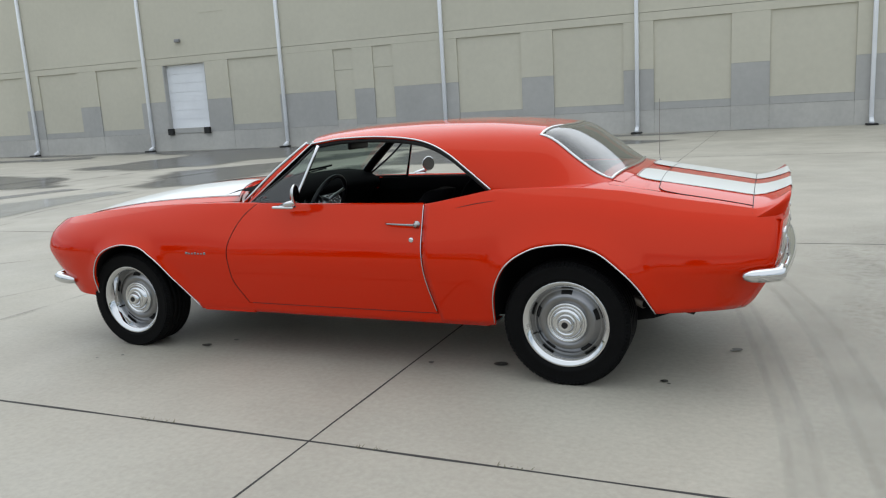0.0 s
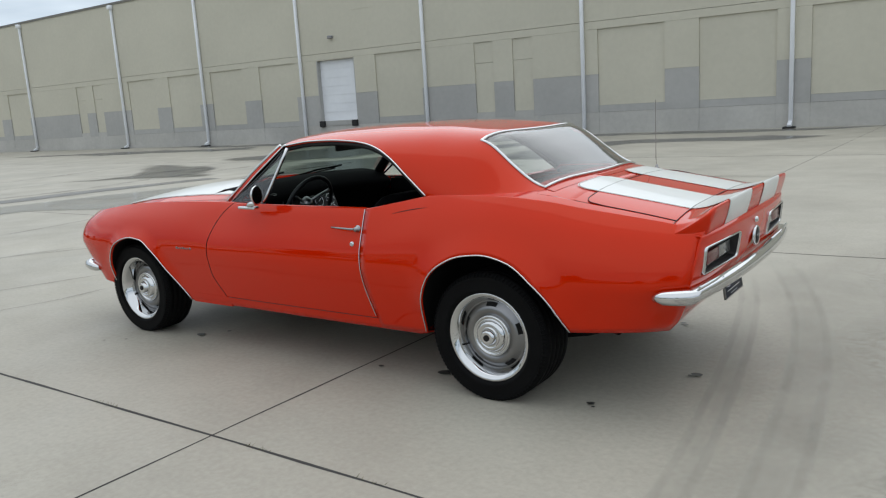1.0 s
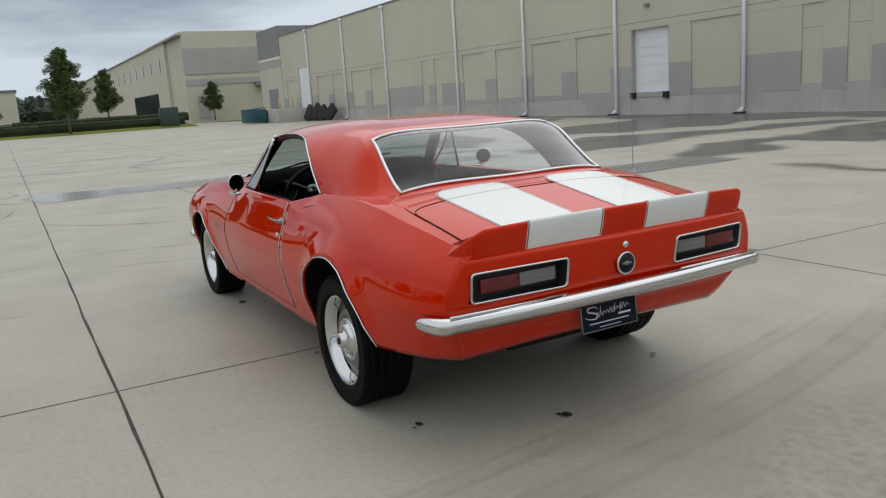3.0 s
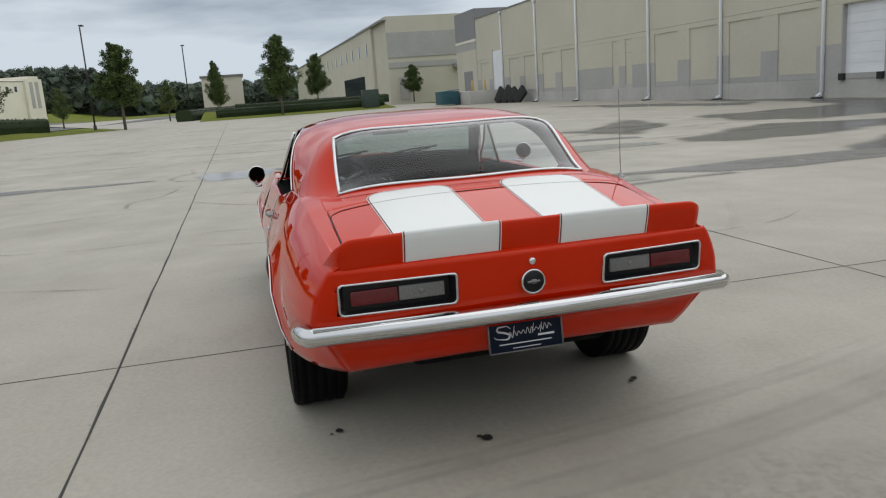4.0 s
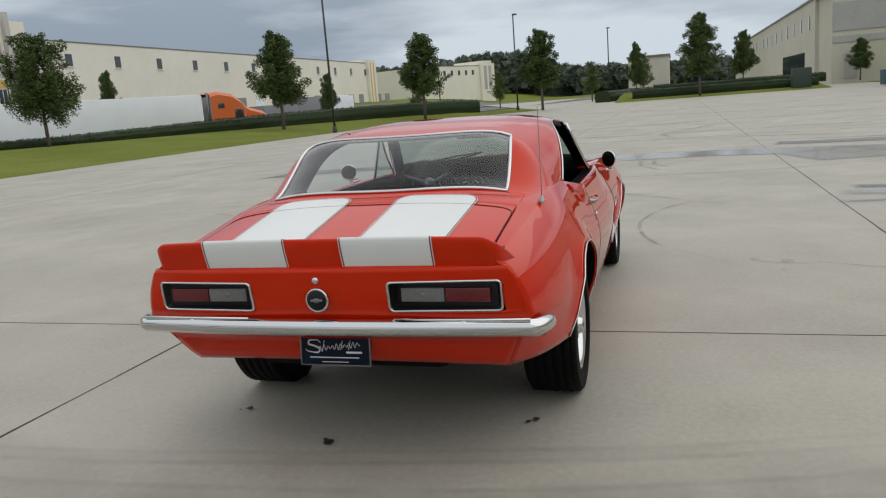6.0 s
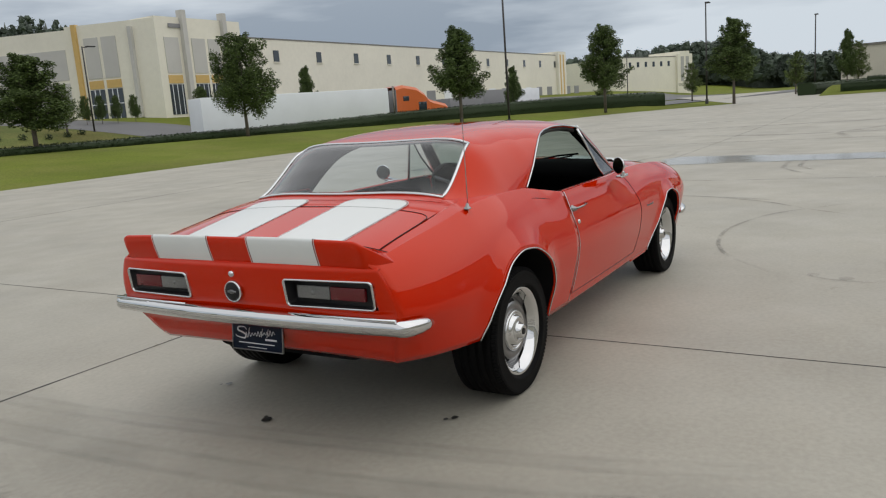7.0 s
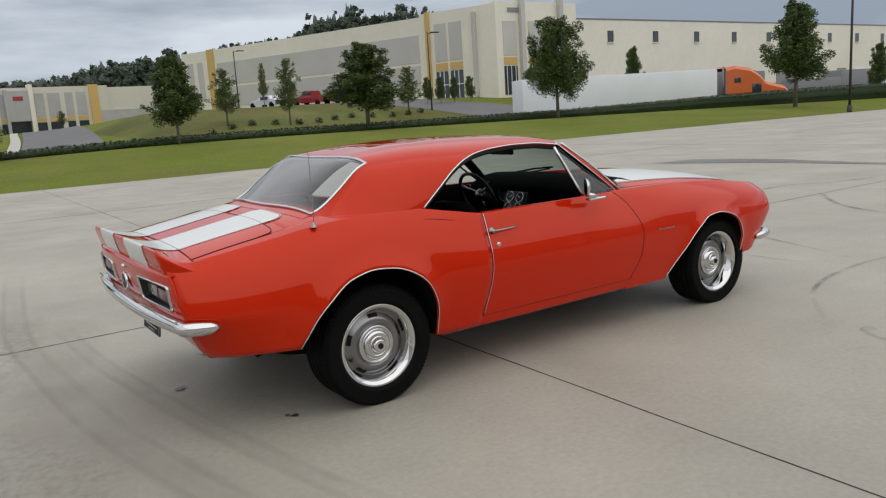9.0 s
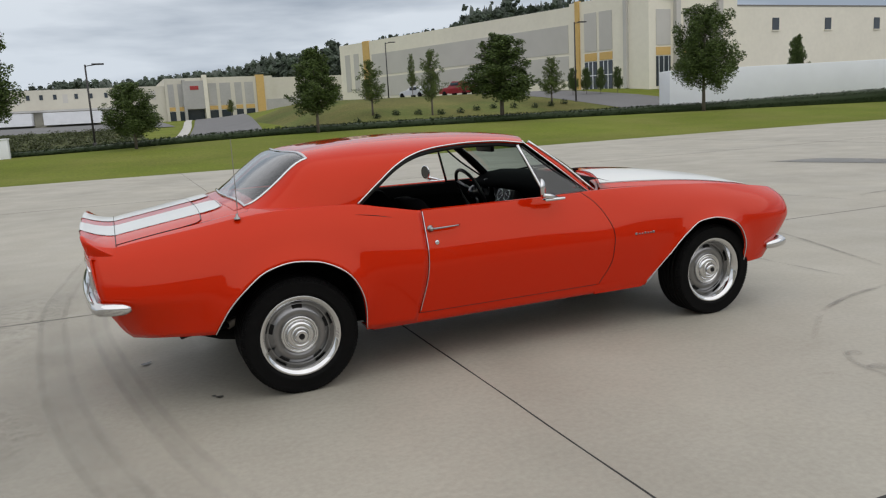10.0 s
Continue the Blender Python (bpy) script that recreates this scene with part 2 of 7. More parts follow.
lawn_edge = pchip((-300, 19.8), (-60, 19.8), (4, 19.9), (20, 20.2), (36, 19.6), (47, 18.6), (55, 17.0), (61, 13.2), (65, 9.8))
hedge_line = pchip((-80, 33.0), (0, 33.0), (30, 32.6), (42, 30.6), (50, 27.5), (58, 23.0), (63, 17.5), (66, 13.0))
low_hill = pchip((30, -0.2), (46, -0.1), (60, 0.3), (80, 1.0), (110, 1.9), (130, 2.2), (400, 3.0))
hill = pchip((30, -0.15), (38, -0.2), (46, 0.2), (58, 2.2), (66, 2.9), (80, 3.1), (130, 2.4), (400, 3.0))
berm_top = pchip((-80, 0.40), (-8, 0.44), (-4, 0.50), (0, 0.60), (3, 0.68), (6, 0.74), (10, 0.76), (40, 0.58), (66, 0.42))


def smooth01(t):
    t = max(0.0, min(1.0, t))
    return t * t * (3 - 2 * t)


def land_z(x, y):
    """Height of the land beyond the lot."""
    xe = min(x, 65.0)
    a, b = lawn_edge(xe), hedge_line(min(x, 66.0))
    t = (y - a) / max(1.0, b - a)
    fade = 1 - smooth01((x - 60) / 12)
    h = berm_top(xe) * smooth01(t / 1.0) * fade
    if y > b + 1.0:
        side = smooth01((x - 9) / 9)
        h += (hill(y) * side + low_hill(y) * (1 - side)) * smooth01((y - b - 1) / 6) - berm_top(xe) * fade * smooth01((y - b - 1) / 6)
    return h


# one sheet of land out to the horizon, with the lot laid on it
steps_x = [-3000, -600, -200, -120] + linspace(-90, 110, 81) + [125, 150, 200, 300, 600, 3000]
steps_y = [-3000, -300, -80, -20, 0, 8] + linspace(10, 80, 71) + [90, 110, 130, 160, 220, 400, 3000]
land = solid("ground", sheet([[Vector((x, y, land_z(x, y) - 0.02 - (0.05 if y < lawn_edge(min(x, 65)) - 0.4 and x < 64 else 0))) for y in steps_y] for x in steps_x]), LAWN,
             "mown green lawn rising to a hedge bank", "lawn", kind="structure")

# concrete lot: near edge follows the lawn; slabs of one pour with sawn joints
lot_x = [-160, -100] + linspace(-60, 64, 63)
lot_rows = [[Vector((x, y, 0.0)) for y in linspace(-24.6 + 0.035 * x, lawn_edge(x), 14)] for x in lot_x]
lot_rows += [[Vector((x, y, 0.0)) for y in linspace(-24.6 + 0.035 * x, 10 + (x - 65) * 0.30, 14)] for x in (66, 75, 85, 100, 125, 160)]
lot = solid("pavement", sheet(lot_rows, smooth=False), CONCRETE, "pale grey concrete lot with damp streaks", "pavement", kind="structure")


def strip(points, width, z, name, m, parent, kind="", wobble=0.0):
    """A thin raised bead along a line on the ground."""
    rows = []
    rnd = random.Random(len(points) * 31 + int(points[0][0] * 7))
    for i, p in enumerate(points):
        a, b = Vector(points[max(0, i - 1)]), Vector(points[min(len(points) - 1, i + 1)])
        t = (b - a).normalized()
        nrm = Vector((-t.y, t.x, 0))
        w = width * (1 + wobble * (rnd.random() - 0.5))
        c = Vector((p[0], p[1], 0)) + nrm * (wobble * width * 0.6 * (rnd.random() - 0.5))
        rows.append([c - nrm * w / 2 + Vector((0, 0, z * 0.3)), c + Vector((0, 0, z)), c + nrm * w / 2 + Vector((0, 0, z * 0.3))])
    return tagged(part(name, sheet(rows), m, parent), kind=kind)


for k in (-3, -1, 0, 2):
    y = 1.765 + 4.765 * k
    strip([(x, y + 0.004 * math.sin(x * 1.7)) for x in linspace(-40, 64, 260)], 0.014 if k else 0.016, 0.003, "expansion_joint", JOINT, lot, wobble=0.7)
for k in (0, 3):
    x = -0.49 + 5.6 * k
    strip([(x + 0.010 * (y - 1), y) for y in linspace(-23.0, 21.0, 130)], 0.010, 0.003, "expansion_joint", JOINT, lot, wobble=0.7)

# ---------------------------------------------------------------- the car
car = thing("coupe", "red two-door hardtop coupe with white stripes parked on concrete", "car")

# lines of the body: x ahead, y to the left, z up, from the middle of the wheelbase
Z_MID = 0.60
# how slowly the side leans in above its crease, and where it rolls over into the shoulder
lean_in = pchip((2.1, 0.85), (0.9, 0.75), (0.45, 0.45), (-0.6, 0.45), (-1.0, 0.75), (-2.4, 0.85))
roll_at = pchip((2.1, 0.60), (0.9, 0.65), (0.45, 0.88), (-0.6, 0.88), (-1.0, 0.65), (-1.8, 0.64), (-2.4, 0.72))


def side_drop(x, s):
    """How far in the side stands at a share s of the way from its crease to the shoulder."""
    w, r = lean_in(x), roll_at(x)

    def slab(q):
        u = q / w
        return 0.3 * q + 0.85 * w * (u ** 3 - u ** 4 / 2 if u < 1 else u - 0.5)

    return slab(s) + (1 - slab(1.0)) * max(0.0, (s - r) / (1 - r)) ** 2


y_wide = pchip((2.12, 0.72), (2.04, 0.795), (1.9, 0.84), (1.72, 0.862), (1.37, 0.872), (0.8, 0.872), (0.0, 0.888), (-0.6, 0.888),
               (-1.0, 0.885), (-1.4, 0.895), (-1.8, 0.878), (-2.1, 0.845), (-2.3, 0.797), (-2.36, 0.775))
y_low = pchip((2.12, 0.64), (1.9, 0.77), (1.72, 0.805), (0.8, 0.825), (-0.6, 0.835), (-1.8, 0.82), (-2.1, 0.735), (-2.30, 0.62), (-2.36, 0.60))
z_shoulder = pchip((2.12, 0.728), (2.04, 0.775), (1.9, 0.80), (1.76, 0.818), (1.5, 0.85), (1.2, 0.872), (0.6, 0.893), (0.0, 0.888), (-0.62, 0.888),
                   (-0.85, 0.922), (-1.03, 0.952), (-1.35, 0.957), (-1.63, 0.938), (-1.8, 0.912), (-2.1, 0.868), (-2.3, 0.828), (-2.36, 0.81))
y_shoulder = pchip((2.12, 0.62), (1.9, 0.69), (1.76, 0.71), (1.2, 0.735), (0.5, 0.765), (0.0, 0.80), (-0.62, 0.80), (-1.0, 0.745),
                   (-1.4, 0.735), (-1.8, 0.720), (-2.3, 0.690))
z_hood = pchip((2.12, 0.745), (1.95, 0.812), (1.79, 0.860), (1.5, 0.908), (1.26, 0.938), (0.92, 0.960), (0.55, 0.965))
z_deck = pchip((-1.4, 1.010), (-1.6, 0.995), (-1.8, 0.961), (-2.0, 0.926), (-2.2, 0.891), (-2.32, 0.870))
front_arch = [(1.625, 0.30), (1.622, 0.40), (1.60, 0.48), (1.53, 0.585), (1.44, 0.635), (1.33, 0.655), (1.22, 0.645), (1.11, 0.585),
              (0.98, 0.46), (0.90, 0.37), (0.82, 0.275)]
rear_arch = [(-1.022, 0.29), (-1.026, 0.38), (-1.045, 0.48), (-1.10, 0.59), (-1.18, 0.655), (-1.28, 0.695), (-1.40, 0.708), (-1.53, 0.682),
             (-1.66, 0.592), (-1.74, 0.505), (-1.81, 0.385)]
door_front = pchip((0.27, 0.435), (0.33, 0.465), (0.48, 0.552), (0.63, 0.565), (0.74, 0.530), (0.82, 0.478), (0.90, 0.385))
door_rear = pchip((0.27, -0.735), (0.35, -0.715), (0.56, -0.668), (0.70, -0.658), (0.89, -0.657))
tail_edge = pchip((0.38, -2.18), (0.43, -2.225), (0.50, -2.262), (0.56, -2.292), (0.70, -2.325), (0.81, -2.338))
nose_edge = pchip((0.25, 1.80), (0.33, 1.90), (0.42, 2.00), (0.52, 2.075), (0.62, 2.115), (0.70, 2.116), (0.80, 2.085))


def fine_arch(arch, n=40):
    return [(p[0], p[2]) for p in curve3([(x, 0, z) for x, z in arch], n)]


FRONT_ARCH, REAR_ARCH = fine_arch(front_arch), fine_arch(rear_arch)
FRONT_LINE, REAR_LINE = np.array(FRONT_ARCH), np.array(REAR_ARCH)


def body_y(x, z, zs=None):
    """Half width of the body's side at a place."""
    zs = zs or z_shoulder(x)
    w = y_wide(x)
    if z <= Z_MID:
        # tucks in below the crease along the side
        t = (Z_MID - z) / (Z_MID - 0.27)
        y = w - (w - y_low(x)) * t ** (1.45 - 0.65 * min(1.0, max(0.0, (-1.9 - x) / 0.4)))
    else:
        y = w - (w - y_shoulder(x)) * side_drop(x, min(1.0, (z - Z_MID) / (zs - Z_MID)))
    # flared lips round the wheel openings
    for arch, high, wide in ((FRONT_LINE, 0.016, 0.075), (REAR_LINE, 0.024, 0.115)):
        if arch[0, 0] > x - 0.2 and arch[-1, 0] < x + 0.2:
            d = float(np.sqrt(np.min((arch[:, 0] - x) ** 2 + (arch[:, 1] - z) ** 2)))
            y += high * max(0.0, 1 - d / wide) ** 1.6 * min(1.0, max(0.0, (z - 0.30) / 0.16)) ** 1.5
    return y


def arch_z(arch, x):
    """Height of a wheel opening's edge at x."""
    p = sorted(arch)
    for (xa, za), (xb, zb) in zip(p, p[1:]):
        if xa <= x <= xb:
            return za + (zb - za) * (x - xa) / max(1e-6, xb - xa)
    return None


def side_panel(x_from, x_to, floor, arch, n, rows=22, ends=(None, None)):
    """The body's side between two stations; ends are curves x(z) that its two upright edges follow."""
    xs = linspace(x_from, x_to, n)
    if arch:
        lo, hi = min(a[0] for a in arch), max(a[0] for a in arch)
        xs = [x for x in xs if not lo - 0.004 <= x <= hi + 0.004] + [a[0] for a in arch] + [lo - 0.003, hi + 0.003]
        xs = sorted(xs, reverse=x_from > x_to)
    grid = []
    for x in xs:
        zb = floor(x)
        if arch:
            k = arch_z(arch, x)
            zb = k if k is not None else zb
        zs = z_shoulder(x)
        q0 = -(Z_MID - zb) / (Z_MID - 0.27) if zb < Z_MID else math.asin(min(1, (zb - Z_MID) / (zs - Z_MID))) / (math.pi / 2)
        col = []
        u = (x - x_from) / (x_to - x_from)
        for q in linspace(q0, 1.0, rows):
            z = Z_MID + q * (Z_MID - 0.27) if q < 0 else Z_MID + (zs - Z_MID) * math.sin(q * math.pi / 2)
            xx = x
            if ends[0]:
                xx += (ends[0](z) - x_from) * max(0.0, 1 - u / 0.30) ** 2
            if ends[1]:
                xx += (ends[1](z) - x_to) * max(0.0, 1 - (1 - u) / 0.30) ** 2
            col.append(Vector((xx, body_y(x, z, zs), z)))
        grid.append(col)
    return grid


rocker_z = pchip((2.0, 0.33), (1.7, 0.315), (0.8, 0.265), (-0.6, 0.272), (-1.0, 0.28))
quarter_z = pchip((-0.7, 0.275), (-1.02, 0.28), (-1.81, 0.385), (-2.1, 0.392), (-2.25, 0.388))
GAP = 0.003


def fore(f, d):
    return lambda z: f(z) + d


def hood_edge_z(x):
    return z_shoulder(x) - 0.012


def hood_z(x, y):
    """Height of the hood."""
    e = hood_edge_z(x)
    c = z_hood(x)
    return e + (c - e) * (1 - (abs(y) / 0.605) ** 2.6)


def deck_z(x, y):
    """Height of the body's top behind the cabin."""
    c, e = z_deck(x), z_shoulder(x)
    return c - (c - e) * (abs(y) / y_shoulder(x)) ** 3.4


body = part("body", box(-0.98, 0.90, -0.64, 0.64, 0.262, 0.40, 0.03, 2, box(-1.75, 1.80, -0.54, 0.54, 0.29, 0.46, 0.04)), UNDER, car, "black underbody and floor pan")
for s in (1, -1):
    # front fender with its top strip beside the hood
    g = side_panel(2.11, 0.55, rocker_z, FRONT_ARCH, 40, ends=(nose_edge, fore(door_front, GAP)))
    for col in g:
        x = min(2.11, max(0.46, col[-1].x))
        ys, e = y_shoulder(x), hood_edge_z(x)
        y_in = 0.61 if x < 1.7 else 0.61 - (x - 1.7) * 0.25
        for k in (0.35, 0.7, 1.0):
            col.append(Vector((col[-1].x, ys + (y_in - ys) * k, col[-1].z + (e - z_shoulder(x)) * 0.33)))
    fender = part("front_fender", sheet(g, side=s), RED, car, thick=0.012)
    bars = bmesh.new()
    for k in range(7):
        w = 0.016 if k not in (0, 6) else 0.022
        xa = 0.860 - 0.0215 * k
        box(xa - w * 0.75, xa, s * (body_y(0.78, 0.61) - 0.001), s * (body_y(0.78, 0.61) + 0.003), 0.607, 0.617 + 0.004 * (k % 3 == 0), 0.001, 1, bars)
    part("fender_emblem", bars, DARK_CHROME, fender, "small dark chrome emblem")
    # door
    g = side_panel(0.55, -0.66, lambda x: 0.3295, None, 44, ends=(fore(door_front, -GAP), fore(door_rear, GAP)))
    door = part("door", sheet(g, side=s), RED, car, "red door with its window wound down", thick=0.03)
    lip = [Vector((x, y_shoulder(max(x, -0.62)), 0.889)) for x in linspace(0.36, -0.655, 20)]
    part("door_cap", sheet([[p + Vector((0, d, h)) for p in lip] for d, h in ((0.0005, 0.0), (-0.010, 0.004), (-0.022, 0.003), (-0.030, -0.004))], side=s), RED, door)
    part("window_sill", sheet([[p + Vector((0, -0.028, -0.004)) for p in lip], [p - Vector((0, 0.048, 0.010)) for p in lip], [p - Vector((0, 0.095, 0.014)) for p in lip], [p - Vector((0, 0.105, 0.10)) for p in lip]], side=s),
         VINYL, door, "black sill and inner door skin")
    part("inner_panel", sheet([[Vector((x, 0.69, 0.80)) for x in linspace(0.5, -1.0, 12)], [Vector((x, 0.70, 0.60)) for x in linspace(0.5, -1.0, 12)],
                               [Vector((x, 0.70, 0.30)) for x in linspace(0.5, -1.0, 12)]], side=s), VINYL, door, "black vinyl inner panel")
    edge = [Vector((door_rear(z) + 0.002, body_y(-0.66, z) + 0.0035, z)) for z in linspace(0.34, 0.885, 60)]
    part("edge_guard", tube([Vector((p.x, p.y * s, p.z)) for p in edge], 0.0021, 8), CHROME, door, "bright door edge guard")
    part("shut_line", tube([Vector((door_front(z), s * (body_y(0.55, z) + 0.0004), z)) for z in linspace(0.33, 0.888, 40)], 0.0017, 5), BLACK_TRIM, door)
    part("shut_line", tube([Vector((x, s * (body_y(x, 0.328) + 0.0002), 0.328)) for x in linspace(0.44, -0.72, 40)], 0.0018, 5), BLACK_TRIM, door)
    # handle: escutcheon, bar and button
    hy = body_y(-0.55, 0.785)
    hb = tube([(-0.625, s * (hy + 0.004), 0.788), (-0.61, s * (hy + 0.03), 0.790), (-0.54, s * (hy + 0.034), 0.793), (-0.47, s * (hy + 0.028), 0.795), (-0.45, s * (hy + 0.004), 0.795)],
              [0.006, 0.0065, 0.0055, 0.005, 0.004], 8)
    handle = part("handle", hb, DARK_CHROME, door, "chrome door handle")
    part("button", moved(lathe([(0, 0.027), (0.008, 0.026), (0.012, 0.021), (0.014, 0.008), (0.019, 0.004), (0.021, -0.002)], 20), pose(-0.625, s * hy, 0.787, 0, 0, 0 if s > 0 else 180)), DARK_CHROME, door)
    ly = body_y(-0.6, 0.712)
    part("lock", moved(lathe([(0, 0.006), (0.006, 0.008), (0.012, 0.006), (0.014, 0.0)], 16), pose(-0.600, s * ly, 0.712, 0, 0, 0 if s > 0 else 180)), CHROME, door)
    # mirror on a stalk, round head
    mir = part("door_mirror", tube([(0.16, s * 0.875, 0.885), (0.10, s * 0.90, 0.905), (0.05, s * 0.905, 0.915)], [0.016, 0.015, 0.012], 8), CHROME, door, "round chrome door mirror")
    part("mirror_head", moved(lathe([(0, -0.024), (0.018, -0.023), (0.040, -0.015), (0.051, -0.004), (0.054, 0.004), (0.049, 0.006)], 28),
                              pose(0.055, s * 0.890, 0.957, 0, 0, 90 + s * (14 if s > 0 else 33))), CHROME, mir)
    part("mirror_glass", moved(lathe([(0, 0.0035), (0.048, 0.0035)], 28), pose(0.055, s * 0.890, 0.957, 0, 0, 90 + s * (14 if s > 0 else 33))), MIRROR, mir)
    part("mirror_foot", box(0.07, 0.205, *sorted((s * 0.862, s * 0.905)), 0.876, 0.893, 0.008), CHROME, mir)
    # rocker panel below the door
    g = []
    for x in linspace(0.83, -0.985, 40):
        g.append([Vector((x, body_y(x, z), z)) for z in (0.3265, 0.30, 0.285)] + [Vector((x, body_y(x, 0.27) - 0.01, 0.268)), Vector((x, 0.72, 0.25)), Vector((x, 0.60, 0.25))])
    part("rocker_panel", sheet(g, side=s), RED, car, thick=0.01)
    # quarter panel and the strip of its top
    g = side_panel(-0.66, -2.30, quarter_z, REAR_ARCH, 46, ends=(fore(door_rear, -GAP), tail_edge))
    for col in g:
        x = max(-2.3, min(-0.66, col[-1].x))
        ys = y_shoulder(x)
        if x > -1.0:
            y_in = ys - 0.012 - 0.045 * (x + 0.66) / -0.34
            drop = 0.01
        elif x > -1.56:
            y_in, drop = ys - 0.05 - (ys - 0.05 - 0.58) * ((x + 1.0) / -0.56) ** 1.4, None
        else:
            y_in, drop = 0.655, None
        for k in linspace(0, 1, 13)[1:]:
            y = ys + (y_in - ys) * k
            col.append(Vector((col[-1].x, y, (z_shoulder(x) - drop * k) if drop is not None else deck_z(x, y))))
    part("quarter_panel", sheet(g, side=s), RED, car, thick=0.01, crisp=False)
    # bright mouldings round the wheel openings, and dark wells behind them
    for arch, name in ((FRONT_ARCH, "front"), (REAR_ARCH, "rear")):
        pts = [Vector((x, s * (body_y(x, z) + 0.002), z)) for x, z in arch]
        part("arch_moulding", tube(pts, 0.0038, 6), CHROME, car, "bright wheel arch moulding")
        cx = sum(a[0] for a in arch) / len(arch)
        rows = [[Vector((x, s * (body_y(x, z) - 0.012), z)) for x, z in arch],
                [Vector((cx + (x - cx) * 1.02, s * 0.80, z + 0.01)) for x, z in arch],
                [Vector((cx + (x - cx) * 1.04, s * 0.52, z + 0.03)) for x, z in arch],
                [Vector((cx + (x - cx) * 0.3, s * 0.50, 0.34)) for x, z in arch]]
        part("wheel_well", sheet(rows), UNDER, car, "black wheel well")

# hood with a shut line round it, cowl vent behind
def hood_rear(y):
    """The hood's rear edge, bowed along the windscreen's base."""
    return 0.815 - 0.245 * (abs(y) / 0.70) ** 2.2


def hood_at(t, y, x0=2.10, short=0.0):
    """A place on the hood a share t of the way from x0 to its rear edge."""
    x = x0 + (hood_rear(y) + short - x0) * t
    return Vector((x, y, hood_z(x, y)))


hood_rows = []
for t in linspace(0, 1, 36):
    w = 0.603 - max(0.0, 0.4 - 1.4 * t) * 0.25
    hood_rows.append([hood_at(t, y) for y in linspace(w, -w, 29)])
hood = part("hood", sheet(hood_rows), RED, car, thick=0.012)
cowl = [[Vector((hood_rear(y) + dx, y, hood_z(hood_rear(y), min(abs(y), 0.60)) - dz)) for y in linspace(0.68, -0.68, 31)] for dx, dz in ((0.02, 0.014), (-0.005, 0.008), (-0.05, 0.006), (-0.11, 0.008))]
part("cowl_panel", sheet(cowl), RED, car, "red cowl panel below the windscreen")

def hood_stripe(s):
    """A painted band along the hood with its dark and white pinstripes, 3 mm proud."""
    def band(y0, y1, n):
        return sheet([[hood_at(t, s * y, 1.93, 0.012) + Vector((0, 0, 0.003)) for y in linspace(y0, y1, n)] for t in linspace(0, 1, 26)])

    made = part("hood_stripe", band(0.115, 0.525, 12), WHITE_PAINT, hood, "white racing stripe")
    for edge, out in ((0.115, -1), (0.525, 1)):
        part("dark_pinstripe", band(edge + out * 0.003, edge + out * 0.006, 2), PIN_DARK, made)
        part("white_pinstripe", band(edge + out * 0.009, edge + out * 0.012, 2), WHITE_PAINT, made)


for s in (1, -1):
    hood_stripe(s)

# trunk lid, spoiler, stripes over both
def lid_front(y):
    """The lid's front edge, bowed, with rounded corners."""
    a = min(1.0, abs(y) / 0.648)
    return -1.783 - 0.018 * a ** 2 - 0.045 * (1 - math.sqrt(1 - (max(0.0, a - 0.90) / 0.10) ** 2))


lid_ys = [0.648 * math.sin(q) for q in linspace(math.pi / 2, -math.pi / 2, 41)]
lid_rows = []
for t in linspace(0, 1, 16):
    xs_t = [lid_front(y) + (-2.25 - lid_front(y)) * t for y in lid_ys]
    lid_rows.append([Vector((x, y, deck_z(x, y) + 0.002)) for x, y in zip(xs_t, lid_ys)])
lid = part("trunk_lid", sheet(lid_rows), RED, car, thick=0.004)
tulip = part("rear_deck_panel", sheet([[Vector((x, y, deck_z(max(x, -2.32), y) - (0.0008 if x > -1.755 else 0.016))) for y in linspace(0.657, -0.657, 31)]
                                       for x in linspace(-1.50, -1.75, 9) + linspace(-1.765, -2.31, 18)]), RED, car, thick=0.004)
corner_panel = sheet([[Vector((lid_front(y) + 0.003 + (-1.73 - lid_front(y)) * t, y, deck_z(lid_front(y) + (-1.73 - lid_front(y)) * t, y) - 0.0004)) for y in lid_ys] for t in linspace(0, 1, 5)])
part("deck_filler", corner_panel, RED, tulip)
seam = [Vector((lid_front(y) + 0.0015, y, deck_z(lid_front(y), y) + 0.0035)) for y in lid_ys]
for s in (1, -1):
    rear_run = [Vector((x, s * 0.6505, deck_z(x, 0.65) + 0.0012)) for x in (-2.22, -2.10, -1.98, -1.90)]
    seam = rear_run + seam if s > 0 else seam + rear_run[::-1]
part("lid_shut_line", tube(seam, 0.0019, 5), BLACK_TRIM, lid)


def side_top_z(x, y):
    """Height of the body's top or rounded side at a place."""
    w, ys, zs = y_wide(x), y_shoulder(x), z_shoulder(x)
    a = abs(y)
    if a <= ys:
        return deck_z(x, a)
    c = min(1.0, (w - a) / (w - ys))
    lo, hi = 0.0, 1.0
    for _ in range(24):
        mid = (lo + hi) / 2
        lo, hi = (mid, hi) if side_drop(x, mid) < c else (lo, mid)
    return Z_MID + (zs - Z_MID) * lo


SPOILER_END = 0.732


